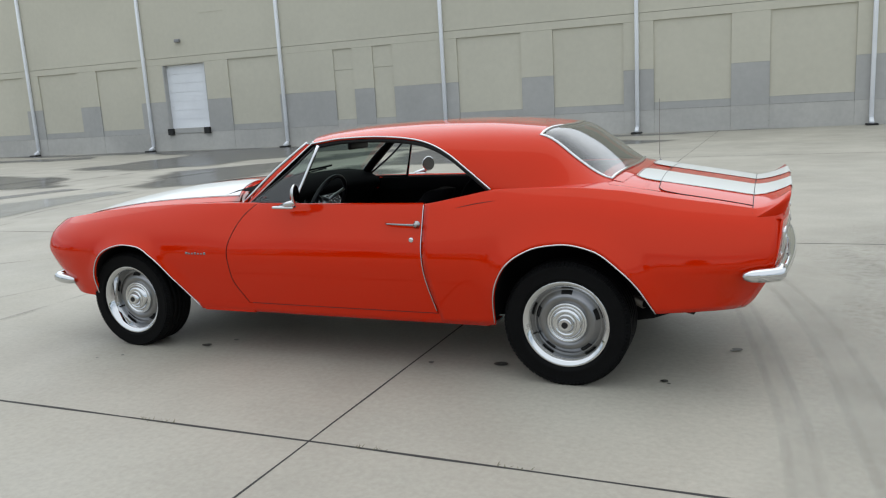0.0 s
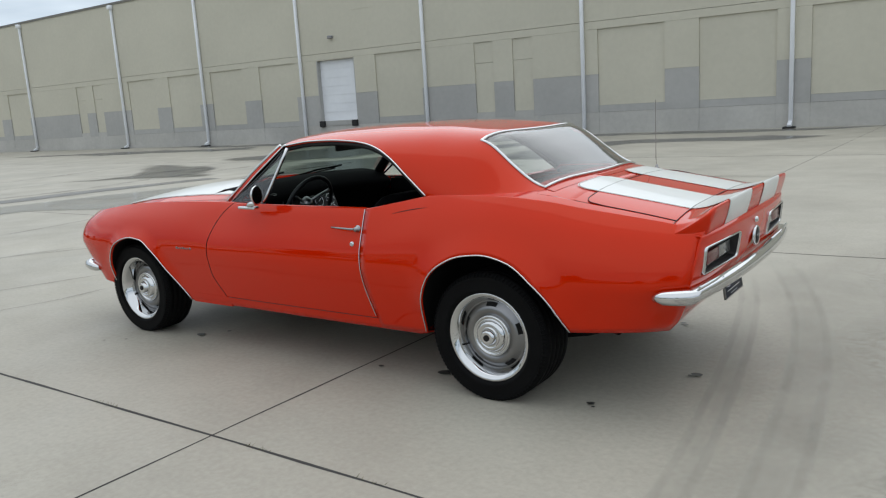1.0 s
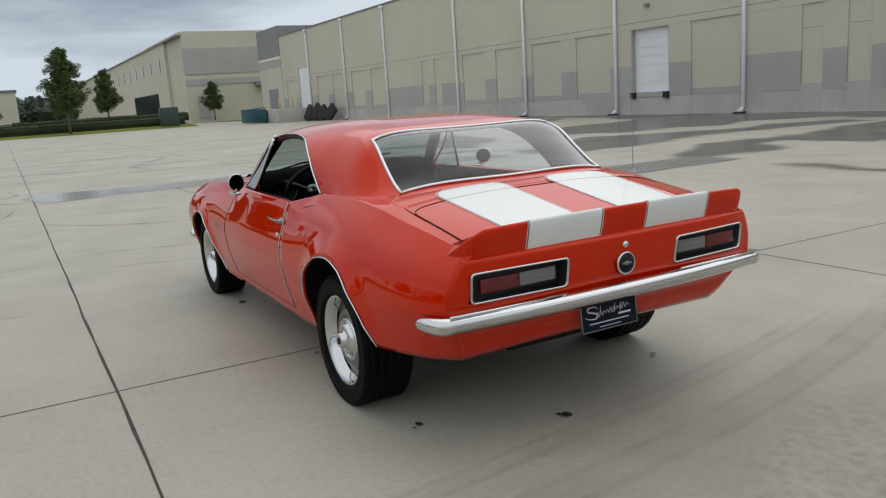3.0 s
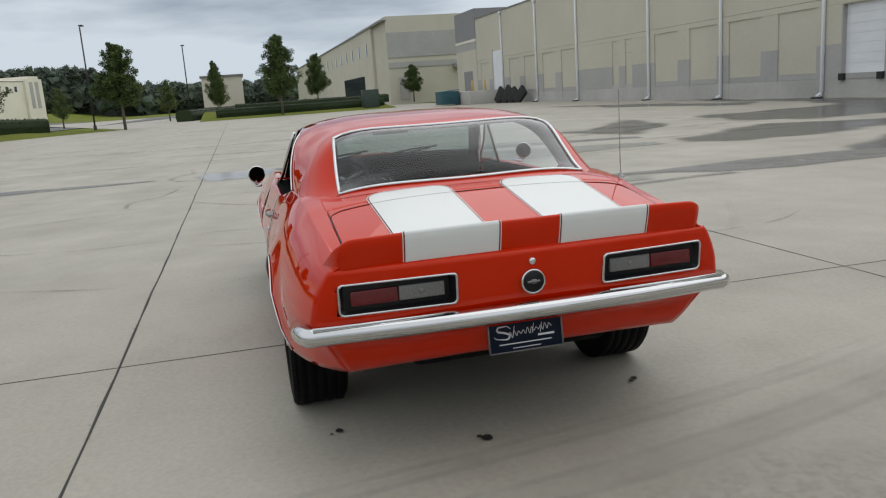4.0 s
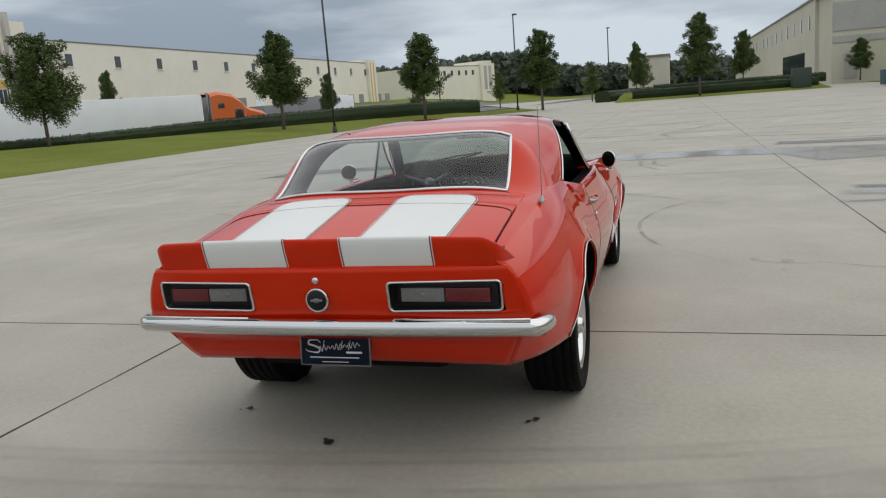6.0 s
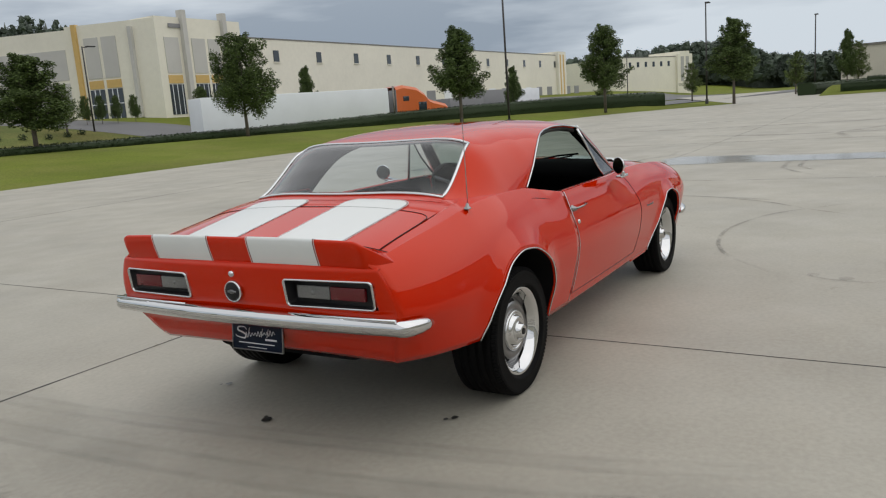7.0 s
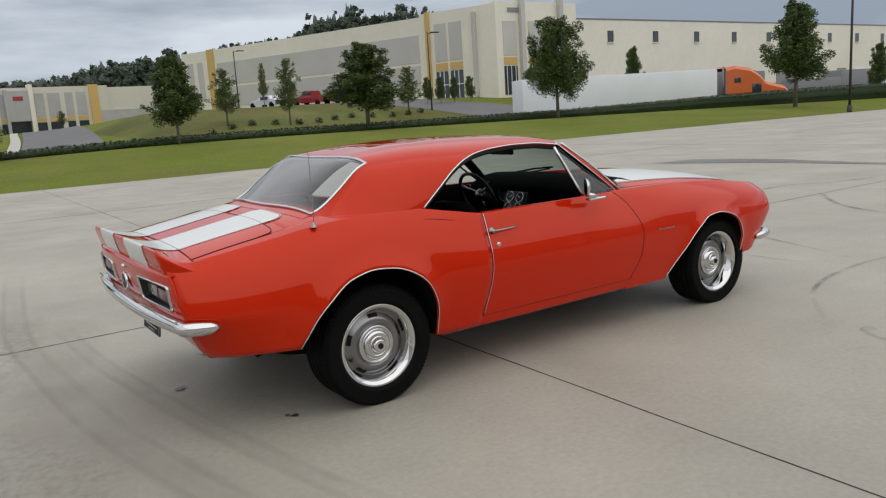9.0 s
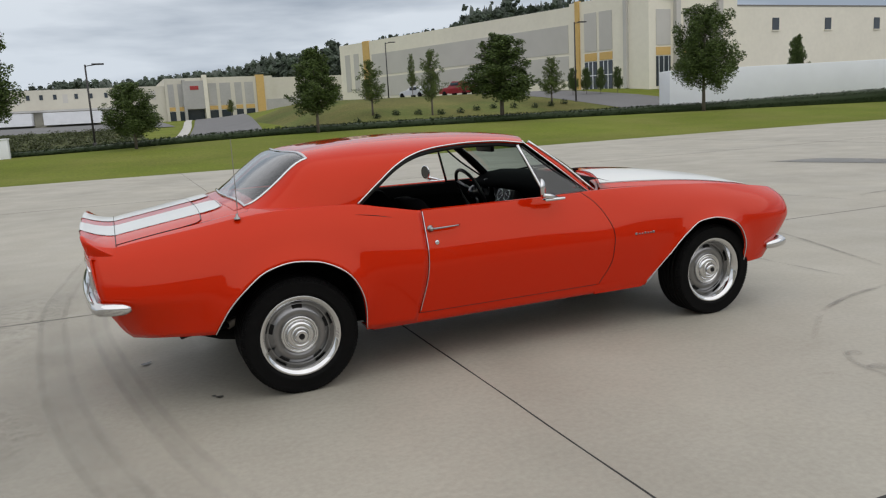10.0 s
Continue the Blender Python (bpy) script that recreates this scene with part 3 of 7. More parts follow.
def spoiler_section(y):
    """Section of the ducktail spoiler at y: from its front toe over the lip to its foot; its ends sweep forward to a point."""
    a = abs(y)
    q = min(1.0, max(0.0, (a - 0.645) / (SPOILER_END - 0.645)))
    toe_x = -2.215
    base = side_top_z(toe_x, a) + 0.002
    low = 0.800 + (base - 0.004 - 0.800) * q ** 4
    top = base + (0.928 - 0.006 * (a / 0.6) ** 3 - base) * (1 - q ** 1.5) ** 0.85
    bow = 0.014 * (1 - (a / 0.74) ** 2)
    lip_x = -2.360 - bow + 0.127 * q ** 3.5
    thin = 1 - 0.8 * q * q
    rows = []
    for t in linspace(0, 1, 9):
        rows.append(Vector((toe_x + (lip_x - toe_x) * t, y, base + (top - base) * t ** 1.9)))
    rows += [Vector((lip_x - 0.006 * thin, y, top - 0.003 * thin)), Vector((lip_x - 0.008 * thin, y, top - 0.009 * thin))]
    for t in linspace(0.2, 1, 6):
        rows.append(Vector((lip_x - 0.008 * thin + 0.030 * thin * t ** 1.3, y, top - 0.009 * thin + (low - top + 0.009 * thin) * t)))
    rows += [Vector((toe_x + (lip_x - toe_x) * 0.5, y, low)), Vector((toe_x, y, base - 0.012 * thin))]
    return rows


sp_ys = [SPOILER_END * math.sin(q) if abs(q) > 0.9 else SPOILER_END * math.sin(0.9) * q / 0.9 for q in linspace(math.pi / 2, -math.pi / 2, 81)]
spoiler = part("spoiler", sheet([spoiler_section(y) for y in sp_ys]), RED, lid, "red ducktail spoiler")


part("toe_line", tube([spoiler_section(y)[0] + Vector((0.001, 0, 0.0025)) for y in linspace(0.72, -0.72, 61)], 0.0018, 5), BLACK_TRIM, spoiler)
part("spoiler_shut_line", tube([spoiler_section(y)[-3] + Vector((-0.002, 0, -0.001)) for y in linspace(0.64, -0.64, 41)], 0.0035, 6), BLACK_TRIM, spoiler)


def deck_stripe(s):
    """White band with rounded front corners and two pinstripes, running on over the spoiler."""
    r, x0, x1 = 0.065, -1.674, -2.213
    y_out = lambda x: 0.474 - 0.014 * (x0 - x) / 0.51

    def inset(d):
        return r - math.sqrt(max(0.0, r * r - (r - d) ** 2)) if d < r else 0.0

    rows = []
    for x in [x0 - r * (1 - math.cos(q)) for q in linspace(0, math.pi / 2, 8)] + linspace(x0 - r - 0.012, x1, 20):
        i = inset(x0 - x)
        rows.append([Vector((x, s * y, deck_z(x, y) + 0.0042)) for y in linspace(0.119 + i, y_out(x) - i, 8)])
    made = part("deck_stripe", sheet(rows), WHITE_PAINT, lid, "white racing stripe")

    def outline(off):
        rr = r + off
        pts = [(x, 0.119 - off) for x in linspace(x1, x0 - r, 18)]
        pts += [(x0 - r + rr * math.sin(q), 0.119 + r - rr * math.cos(q)) for q in linspace(0.1, math.pi / 2, 8)]
        yo = y_out(x0)
        pts += [(x0 - r + rr, y) for y in linspace(0.119 + r, yo - r, 10)[1:]]
        pts += [(x0 - r + rr * math.cos(q), yo - r + rr * math.sin(q)) for q in linspace(0.1, math.pi / 2, 8)]
        pts += [(x, y_out(x) + off) for x in linspace(x0 - r, x1, 18)[1:]]
        return [Vector((x, s * y, deck_z(x, y) + 0.0042)) for x, y in pts]

    for o0, o1, m, nm in ((0.001, 0.0035, PIN_DARK, "dark_pinstripe"), (0.0055, 0.0085, WHITE_PAINT, "white_pinstripe")):
        part(nm, sheet([outline(o0), outline(o1)]), m, made)

    def band(y0, y1, name, m, n=9, lift=0.003):
        rows = []
        for y in linspace(y0, y1, n):
            sec = spoiler_section(y)[:-2]
            rows.append([p + Vector((-lift * 0.8 if i > 6 else 0, 0, lift if i < 10 else 0)) for i, p in enumerate(sec)])
        return part(name, sheet(rows), m, spoiler)

    band(s * 0.119, s * 0.459, "spoiler_stripe", WHITE_PAINT)
    for y0, o in ((0.119, -1), (0.459, 1)):
        band(s * (y0 + o * 0.001), s * (y0 + o * 0.0035), "dark_pinstripe", PIN_DARK, 2)
        band(s * (y0 + o * 0.0055), s * (y0 + o * 0.0085), "white_pinstripe", WHITE_PAINT, 2)


for s in (1, -1):
    deck_stripe(s)

# tail panel: a grid over its width that rounds into the quarters; valance below the bumper
def tail_x(u, z):
    """The tail panel's x: u runs -1..1 across."""
    return tail_edge(z) - 0.028 * (1 - abs(u) ** 5) - 0.012 * (1 - u * u)


tail_rows = []
for z in linspace(0.545, 0.805, 27):
    ye = body_y(max(-2.3, tail_edge(z)), z, 0.845)
    tail_rows.append([Vector((tail_x(u, z), u * ye, z)) for u in linspace(1, -1, 141)])
# the panel's top edge rolls forward under the spoiler to meet the quarters
top_row = tail_rows[-1]
tail_rows.append([p + Vector((0.010, 0, 0.008)) for p in top_row])
tail_rows.append([Vector((-2.292, p.y * 0.985, side_top_z(-2.292, abs(p.y) * 0.985) - 0.003)) for p in top_row])
tail_bm = sheet(tail_rows)
bmesh.ops.delete(tail_bm, geom=[f for f in tail_bm.faces if 0.281 < abs(f.calc_center_median().y) < 0.705 and 0.648 < f.calc_center_median().z < 0.759], context="FACES")
tail = part("tail_panel", tail_bm, RED, car, thick=0.008, crisp=False)
val_rows = []
for z in linspace(0.56, 0.388, 12):
    ye = body_y(-2.30, z) - 0.002
    k = smooth01((z - 0.49) / 0.07)
    val_rows.append([Vector((tail_edge(z) - k * (0.030 * (1 - abs(u) ** 4) + 0.012 * (1 - u * u)) + (1 - k) * 0.015 * (1 - u * u), u * ye, z)) for u in linspace(1, -1, 61)])
part("rear_valance", sheet(val_rows), RED, car, thick=0.01, crisp=False)

# rear bumper: slim blade with wrapped ends
def bumper(x_mid, z_mid, half, wrap, sgn, name, label):
    path = []
    for u in linspace(-1, 1, 61):
        a = abs(u)
        if a < 0.80:
            path.append((x_mid - sgn * 0.055 * (a / 0.80) ** 2.2, u / 0.80 * half * 0.93, z_mid - 0.01 * a * a))
        else:
            k = (a - 0.80) / 0.20 * math.pi / 2
            path.append((x_mid - sgn * (0.055 + wrap * (1 - math.cos(k)) * 0.25 + wrap * max(0.0, (a - 0.86) / 0.14) * 0.75), math.copysign(half * (0.93 + 0.07 * math.sin(k)), u), z_mid - 0.0064 - 0.012 * (a - 0.8) / 0.2))
    sec = [(-0.018, 0.030), (0.006, 0.033), (0.024, 0.022), (0.031, 0.004), (0.027, -0.014), (0.012, -0.030), (-0.010, -0.034), (-0.022, -0.024), (-0.024, 0.010)]
    rows = []
    for i, p in enumerate(path):
        a, b = Vector(path[max(0, i - 1)]), Vector(path[min(60, i + 1)])
        t = (b - a).normalized()
        out = Vector((t.y, -t.x, 0))
        if out.dot(Vector((sgn, 0, 0))) < 0 and abs(p[1]) < half * 0.9:
            out = -out
        if abs(p[1]) >= half * 0.9:
            out = out if out.y * p[1] > 0 else -out
        taper = 1.0 if 3 < i < 57 else (0.55, 0.86, 0.96, 1.0)[min(i, 60 - i)]
        rows.append([Vector(p) + out * (o * taper) + Vector((0, 0, h * taper)) for o, h in sec + sec[:1]])
    rows = [[sum(rows[0][:-1], Vector()) / (len(rows[0]) - 1)] * len(rows[0])] + rows + [[sum(rows[-1][:-1], Vector()) / (len(rows[-1]) - 1)] * len(rows[-1])]
    bm = sheet(rows)
    return part(name, bm, CHROME, car, label)


rear_bumper = bumper(-2.385, 0.590, 0.846, 0.150, -1, "rear_bumper", "chrome rear bumper")
for s in (1, -1):
    part("bumper_bolt", moved(lathe([(0, 0.008), (0.011, 0.006), (0.014, 0.0)], 14), pose(-2.368, s * 0.56, 0.612, 60, 0, 90)), CHROME, rear_bumper)
    part("bumper_guard", tube([(-2.352, s * 0.80, 0.617), (-2.368, s * 0.62, 0.619), (-2.378, s * 0.30, 0.62)], 0.007, 6), CHROME, rear_bumper)
front_bumper = bumper(2.060, 0.426, 0.826, 0.185, 1, "front_bumper", "chrome front bumper")
# nose: grille shell and lower valance
nose_rows = []
for z in linspace(0.33, 0.70, 14):
    ye = body_y(2.08, z, 0.75) - 0.02
    nose_rows.append([Vector((nose_edge(z) + 0.03 * (1 - u ** 6) - 0.01, u * ye, z)) for u in linspace(1, -1, 31)])
part("grille_panel", sheet(nose_rows), BLACK_TRIM, car, "black grille between the fenders")

# tail lamps: chrome bezel, black recess, red and clear lens
for s in (1, -1):
    lamp = part("tail_lamp", box(-2.324, -2.310, *sorted((s * 0.285, s * 0.700)), 0.648, 0.758, 0.004), BLACK_TRIM, car, "recessed rear lamp with red and clear lenses")
    def rim(y0, y1, z0, z1, r):
        ring = []
        for cy, cz, a0 in ((y1 - r, z1 - r, 0), (y0 + r, z1 - r, 90), (y0 + r, z0 + r, 180), (y1 - r, z0 + r, 270)):
            for k in range(6):
                a = radians(a0 + 18 * k)
                ring.append((cy + r * math.cos(a), cz + r * math.sin(a)))
        return ring
    outer, inner = rim(0.278, 0.705, 0.643, 0.764, 0.020), rim(0.2875, 0.6965, 0.6515, 0.7555, 0.014)
    def lx(y, z, d):
        ye = body_y(-2.3, z, 0.845)
        return tail_x(y / ye, z) - d
    rows = []
    mid = rim(0.2825, 0.7010, 0.6470, 0.7600, 0.017)
    for ring, d in ((outer, 0.0), (outer, 0.006), (mid, 0.011), (inner, 0.007), (inner, -0.014)):
        rows.append([Vector((lx(y, z, d), s * y, z)) for y, z in ring + ring[:1]])
    part("bezel", sheet(rows), CHROME, lamp, "chrome lamp bezel")
    part("recess", sheet([[Vector((lx(y, z, 0.002), s * y, z)) for y, z in inner + inner[:1]], [Vector((-2.323, s * (0.4925 + (y - 0.4925) * 0.93), 0.704 + (z - 0.704) * 0.86)) for y, z in inner + inner[:1]]]), BLACK_TRIM, lamp)
    part("red_lens", box(-2.341, -2.322, *sorted((s * 0.492, s * 0.660)), 0.678, 0.731, 0.004), LAMP_RED, lamp, "dark red lamp lens")
    part("clear_lens", box(-2.341, -2.322, *sorted((s * 0.322, s * 0.488)), 0.678, 0.731, 0.004), LAMP_CLEAR, lamp, "clear reversing lens")
    part("lens_boss", moved(lathe([(0, 0.004), (0.008, 0.003), (0.011, 0.0)], 14), pose(-2.341, s * 0.405, 0.705, 0, 0, 90)), LAMP_CLEAR, lamp)
# badge and lock in the middle, plate below
badge = part("tail_badge", moved(lathe([(0, 0.014), (0.036, 0.013), (0.042, 0.008), (0.043, 0.0)], 36), pose(-2.370, 0, 0.694, 0, 0, 90)), BLACK_TRIM, car, "round black badge with a chrome rim")
part("badge_rim", moved(lathe([(0.040, 0.012), (0.044, 0.014), (0.047, 0.008), (0.047, 0.0)], 36), pose(-2.370, 0, 0.694, 0, 0, 90)), CHROME, badge)
part("badge_mark", box(-2.388, -2.382, -0.024, 0.024, 0.690, 0.699, 0.002, 1, box(-2.389, -2.382, -0.010, 0.010, 0.686, 0.703, 0.002, 1)), SATIN, badge)
part("trunk_lock", moved(lathe([(0, 0.012), (0.006, 0.013), (0.012, 0.010), (0.014, 0.0)], 20), pose(-2.373, 0, 0.770, 0, 0, 90)), CHROME, car)
PLATE_AT = pose(-2.268, 0.0, 0.462, 0, 7, 0) @ Matrix.Scale(0.97, 4)
plate = part("number_plate", moved(box(-0.004, 0.004, -0.150, 0.150, -0.060, 0.060, 0.003), PLATE_AT), NAVY, car, "navy dealer plate in a thin frame")
frame_bm = bmesh.new()
for y0, y1, z0, z1 in ((-0.155, 0.155, 0.0585, 0.064), (-0.155, 0.155, -0.064, -0.0585), (-0.155, -0.149, -0.064, 0.064), (0.149, 0.155, -0.064, 0.064)):
    box(-0.007, 0.005, y0, y1, z0, z1, 0.002, 1, frame_bm)
part("plate_frame", moved(frame_bm, PLATE_AT), SATIN, plate)
# a white flourish in place of the dealer's mark, thin bars in place of the small print
script = bmesh.new()
big = curve3([(-0.0055, 0.062, 0.030), (-0.0055, 0.078, 0.042), (-0.0055, 0.112, 0.040), (-0.0055, 0.118, 0.028), (-0.0055, 0.085, 0.016), (-0.0055, 0.066, 0.004), (-0.0055, 0.078, -0.010), (-0.0055, 0.122, -0.004), (-0.0055, 0.132, 0.004)], 40)
tube(big, [0.0012 + 0.0030 * math.sin(math.pi * i / 39) for i in range(40)], 5, script, flat=1.0)
row_of = [(-0.0055, 0.070 - 0.180 * t, 0.006 + 0.020 * t + (0.009 + 0.004 * math.sin(t * 17)) * math.sin(t * 62)) for t in linspace(0, 1, 120)]
tube(row_of, 0.0013, 5, script)
for yy in (0.050, -0.030, -0.064):
    tube([(-0.0055, yy + 0.004, 0.002), (-0.0055, yy - 0.005, 0.040)], 0.0014, 5, script)
for y0, y1, z0, z1 in ((-0.118, -0.050, -0.012, -0.004), (-0.105, 0.112, -0.0315, -0.0275), (-0.058, 0.058, -0.0490, -0.0465)):
    box(-0.0058, -0.0045, y0, y1, z0, z1, 0, 1, script)
part("plate_script", moved(script, PLATE_AT), PLATE_WHITE, plate, "white flourish and bars")
part("fuel_tank", box(-2.12, -1.66, -0.42, 0.42, 0.335, 0.45, 0.05, 3), UNDER, car, "black fuel tank under the boot floor")
part("boot_floor", box(-2.20, -1.60, -0.62, 0.62, 0.44, 0.50, 0.02), UNDER, car)
part("differential", moved(lathe([(0, -0.16), (0.07, -0.13), (0.13, -0.04), (0.13, 0.04), (0.07, 0.12), (0, 0.15)], 16), pose(-1.385, 0, 0.30, 0, 0, 90)), UNDER, car)
for s in (1, -1):
    part("leaf_spring", tube([(-0.75, s * 0.53, 0.33), (-1.10, s * 0.53, 0.26), (-1.385, s * 0.53, 0.235), (-1.75, s * 0.53, 0.30), (-2.02, s * 0.53, 0.40)], 0.022, 6, flat=1.5), UNDER, car)
    part("muffler", tube([(-0.10, s * 0.36, 0.235), (0.0, s * 0.36, 0.235), (0.55, s * 0.36, 0.235), (0.65, s * 0.36, 0.235)], [0.03, 0.085, 0.085, 0.03], 14), STEEL, car)
    part("exhaust_pipe", tube([(-0.10, s * 0.36, 0.235), (-1.0, s * 0.42, 0.25), (-1.25, s * 0.44, 0.40), (-1.55, s * 0.46, 0.40), (-1.72, s * 0.56, 0.35)], 0.026, 10), STEEL, car)
    part("exhaust_tip", tube([(-1.70, s * 0.55, 0.352), (-1.84, s * 0.62, 0.360), (-1.93, s * 0.665, 0.366), (-1.965, s * 0.68, 0.362)], [0.020, 0.020, 0.021, 0.021], 16), UNDER, car, "steel exhaust tip behind the rear wheel")

# ------------------------------------------------ cabin
A_TOP, A_BASE = Vector((0.105, 0.600, 1.208)), Vector((0.50, 0.700, 0.885))
QUARTER, C_BASE, B_TOP = Vector((-1.00, 0.737, 0.955)), Vector((-1.555, 0.572, 0.990)), Vector((-1.205, 0.535, 1.200))


# the cabin's shell: rounded sections across the car over a centre line of windscreen, roof and rear window
z_crown = pchip((0.24, 1.240), (0.05, 1.270), (-0.20, 1.287), (-0.50, 1.293), (-0.80, 1.284), (-1.05, 1.263), (-1.245, 1.233), (-1.40, 1.135), (-1.555, 1.030), (-1.62, 0.998))
y_belt = pchip((0.3, 0.737), (-0.9, 0.737), (-1.0, 0.737), (-1.2, 0.735), (-1.35, 0.720), (-1.45, 0.692), (-1.53, 0.652), (-1.60, 0.600), (-1.66, 0.57))
z_belt = pchip((0.3, 0.955), (-0.9, 0.953), (-1.0, 0.950), (-1.2, 0.953), *[(x, deck_z(x, y_belt(x)) - 0.006) for x in (-1.35, -1.45, -1.53, -1.60)])
bend_y = pchip((0.3, 3.4), (-0.6, 3.4), (-0.9, 4.6), (-1.05, 5.6), (-1.2, 6.6), (-1.4, 5.3), (-1.53, 3.6), (-1.7, 3.4))
bend_z = pchip((0.3, 3.4), (-0.6, 3.4), (-0.85, 2.2), (-1.05, 1.3), (-1.2, 0.92), (-1.4, 0.85), (-1.53, 1.0), (-1.7, 1.1))
y_glass = pchip((0.3, 0.50), (-0.8, 0.51), (-1.205, 0.535), (-1.3, 0.548), (-1.43, 0.563), (-1.57, 0.573))


def shell_z(x, y):
    """Height of the cabin's shell."""
    f = min(1.0, abs(y) / y_belt(x))
    return z_belt(x) + (z_crown(x) - z_belt(x)) * (1 - f ** bend_y(x)) ** (1 / bend_z(x))


def shell_y(x, z):
    """Half width of the cabin's shell."""
    f = max(0.0, min(1.0, (z - z_belt(x)) / (z_crown(x) - z_belt(x))))
    return y_belt(x) * (1 - f ** bend_z(x)) ** (1 / bend_y(x))


rail = pchip((0.105, 1.208), (-0.08, 1.230), (-0.25, 1.233), (-0.42, 1.226), (-0.56, 1.210), (-0.66, 1.184), (-0.75, 1.142), (-0.885, 1.045), (-1.00, 0.952))
drip = [Vector((x, shell_y(x, rail(x)), rail(x))) for x in linspace(0.105, -0.62, 24)] + [Vector((p[0], shell_y(p[0], p[2]), p[2])) for p in curve3([(x, 0, rail(x)) for x in linspace(-0.64, -0.998, 30)], 26)]
header = lambda y: 0.215 - 0.110 * (abs(y) / 0.612) ** 2
stations = [p.x for p in drip] + linspace(-1.02, -1.205, 9) + linspace(-1.235, -1.57, 12)
side_rows, top_rows = [], []
for x in stations:
    ny, nz = bend_y(x), bend_z(x)
    zs = rail(x) if x >= -0.998 else z_belt(x) - 0.012
    y0, y1 = (shell_y(x, zs) if x >= -0.998 else y_belt(x)), y_glass(x)
    front = max(0.0, 1 - (0.105 - x) / 0.25) ** 2
    back = max(0.0, 1 - abs(x + 1.205) / 0.16) ** 2 if x >= -1.206 else 0.0

    def at(y, z=None):
        xx = x + 0.110 * max(0.0, 1 - (y / 0.6) ** 2) * front - 0.040 * max(0.0, 1 - (y / 0.535) ** 2) * back
        return Vector((xx, y, shell_z(xx, y) if z is None else z))

    # equal steps along the section's angle
    def ang(y, z):
        return math.atan2(max(0.0, (z - z_belt(x)) / (z_crown(x) - z_belt(x))) ** (nz / 2), max(1e-6, y / y_belt(x)) ** (ny / 2))

    a0, a1 = ang(y0, zs), ang(y1, shell_z(x, y1))
    col = []
    for a in linspace(a0, a1, 19):
        y = y_belt(x) * max(0.0, math.cos(a)) ** (2 / ny)
        col.append(Vector((at(y).x, y, z_belt(x) + (z_crown(at(y).x) - z_belt(x)) * math.sin(a) ** (2 / nz))))
    col[0].z = max(col[0].z, zs) if x >= -0.998 else zs
    col[-1] = at(y1)
    side_rows.append(col)
    if x >= -1.206:
        top_rows.append([at(y) for y in linspace(y1, -y1, 33)])
roof_bm = sheet(side_rows)
sheet(side_rows, side=-1, bm=roof_bm)
sheet(top_rows, bm=roof_bm)
bmesh.ops.remove_doubles(roof_bm, verts=roof_bm.verts, dist=0.0006)
roof = part("roof", roof_bm, RED, car, "red steel roof and rear pillars", thick=0.012)
inside = lambda p: Vector((p.x, p.y * 0.972, p.z - 0.022))
lining_bm = sheet([[inside(p) for p in r] for r in side_rows])
sheet([[inside(p) for p in r] for r in side_rows], side=-1, bm=lining_bm)
sheet([[inside(p) for p in r] for r in top_rows], bm=lining_bm)
part("headlining", lining_bm, VINYL, roof, "black headlining")

# windscreen, pillars, mouldings
ws_top = [Vector((header(y) - 0.004, y, 1.246 - 0.038 * (abs(y) / 0.612) ** 2 - 0.004)) for y in linspace(0.60, -0.60, 25)]
ws_low = [Vector((0.74 - 0.245 * (abs(y) / 0.70) ** 2.2, y, 0.944 - 0.057 * (abs(y) / 0.70) ** 2)) for y in linspace(0.69, -0.69, 25)]
ws_rows = [[a.lerp(b, t) + Vector((0.02, 0, 0.02)) * (4 * t * (1 - t)) for a, b in zip(ws_top, ws_low)] for t in linspace(0, 1, 9)]
windscreen = part("windscreen", sheet(ws_rows), WINDSCREEN_GLASS, car, "clear windscreen")
windscreen.visible_shadow = False
part("windscreen_moulding", tube(ws_top, 0.009, 6), CHROME, windscreen)
part("windscreen_base", tube([p + Vector((0.0, 0, 0.004)) for p in ws_low], 0.010, 6), BLACK_TRIM, windscreen)
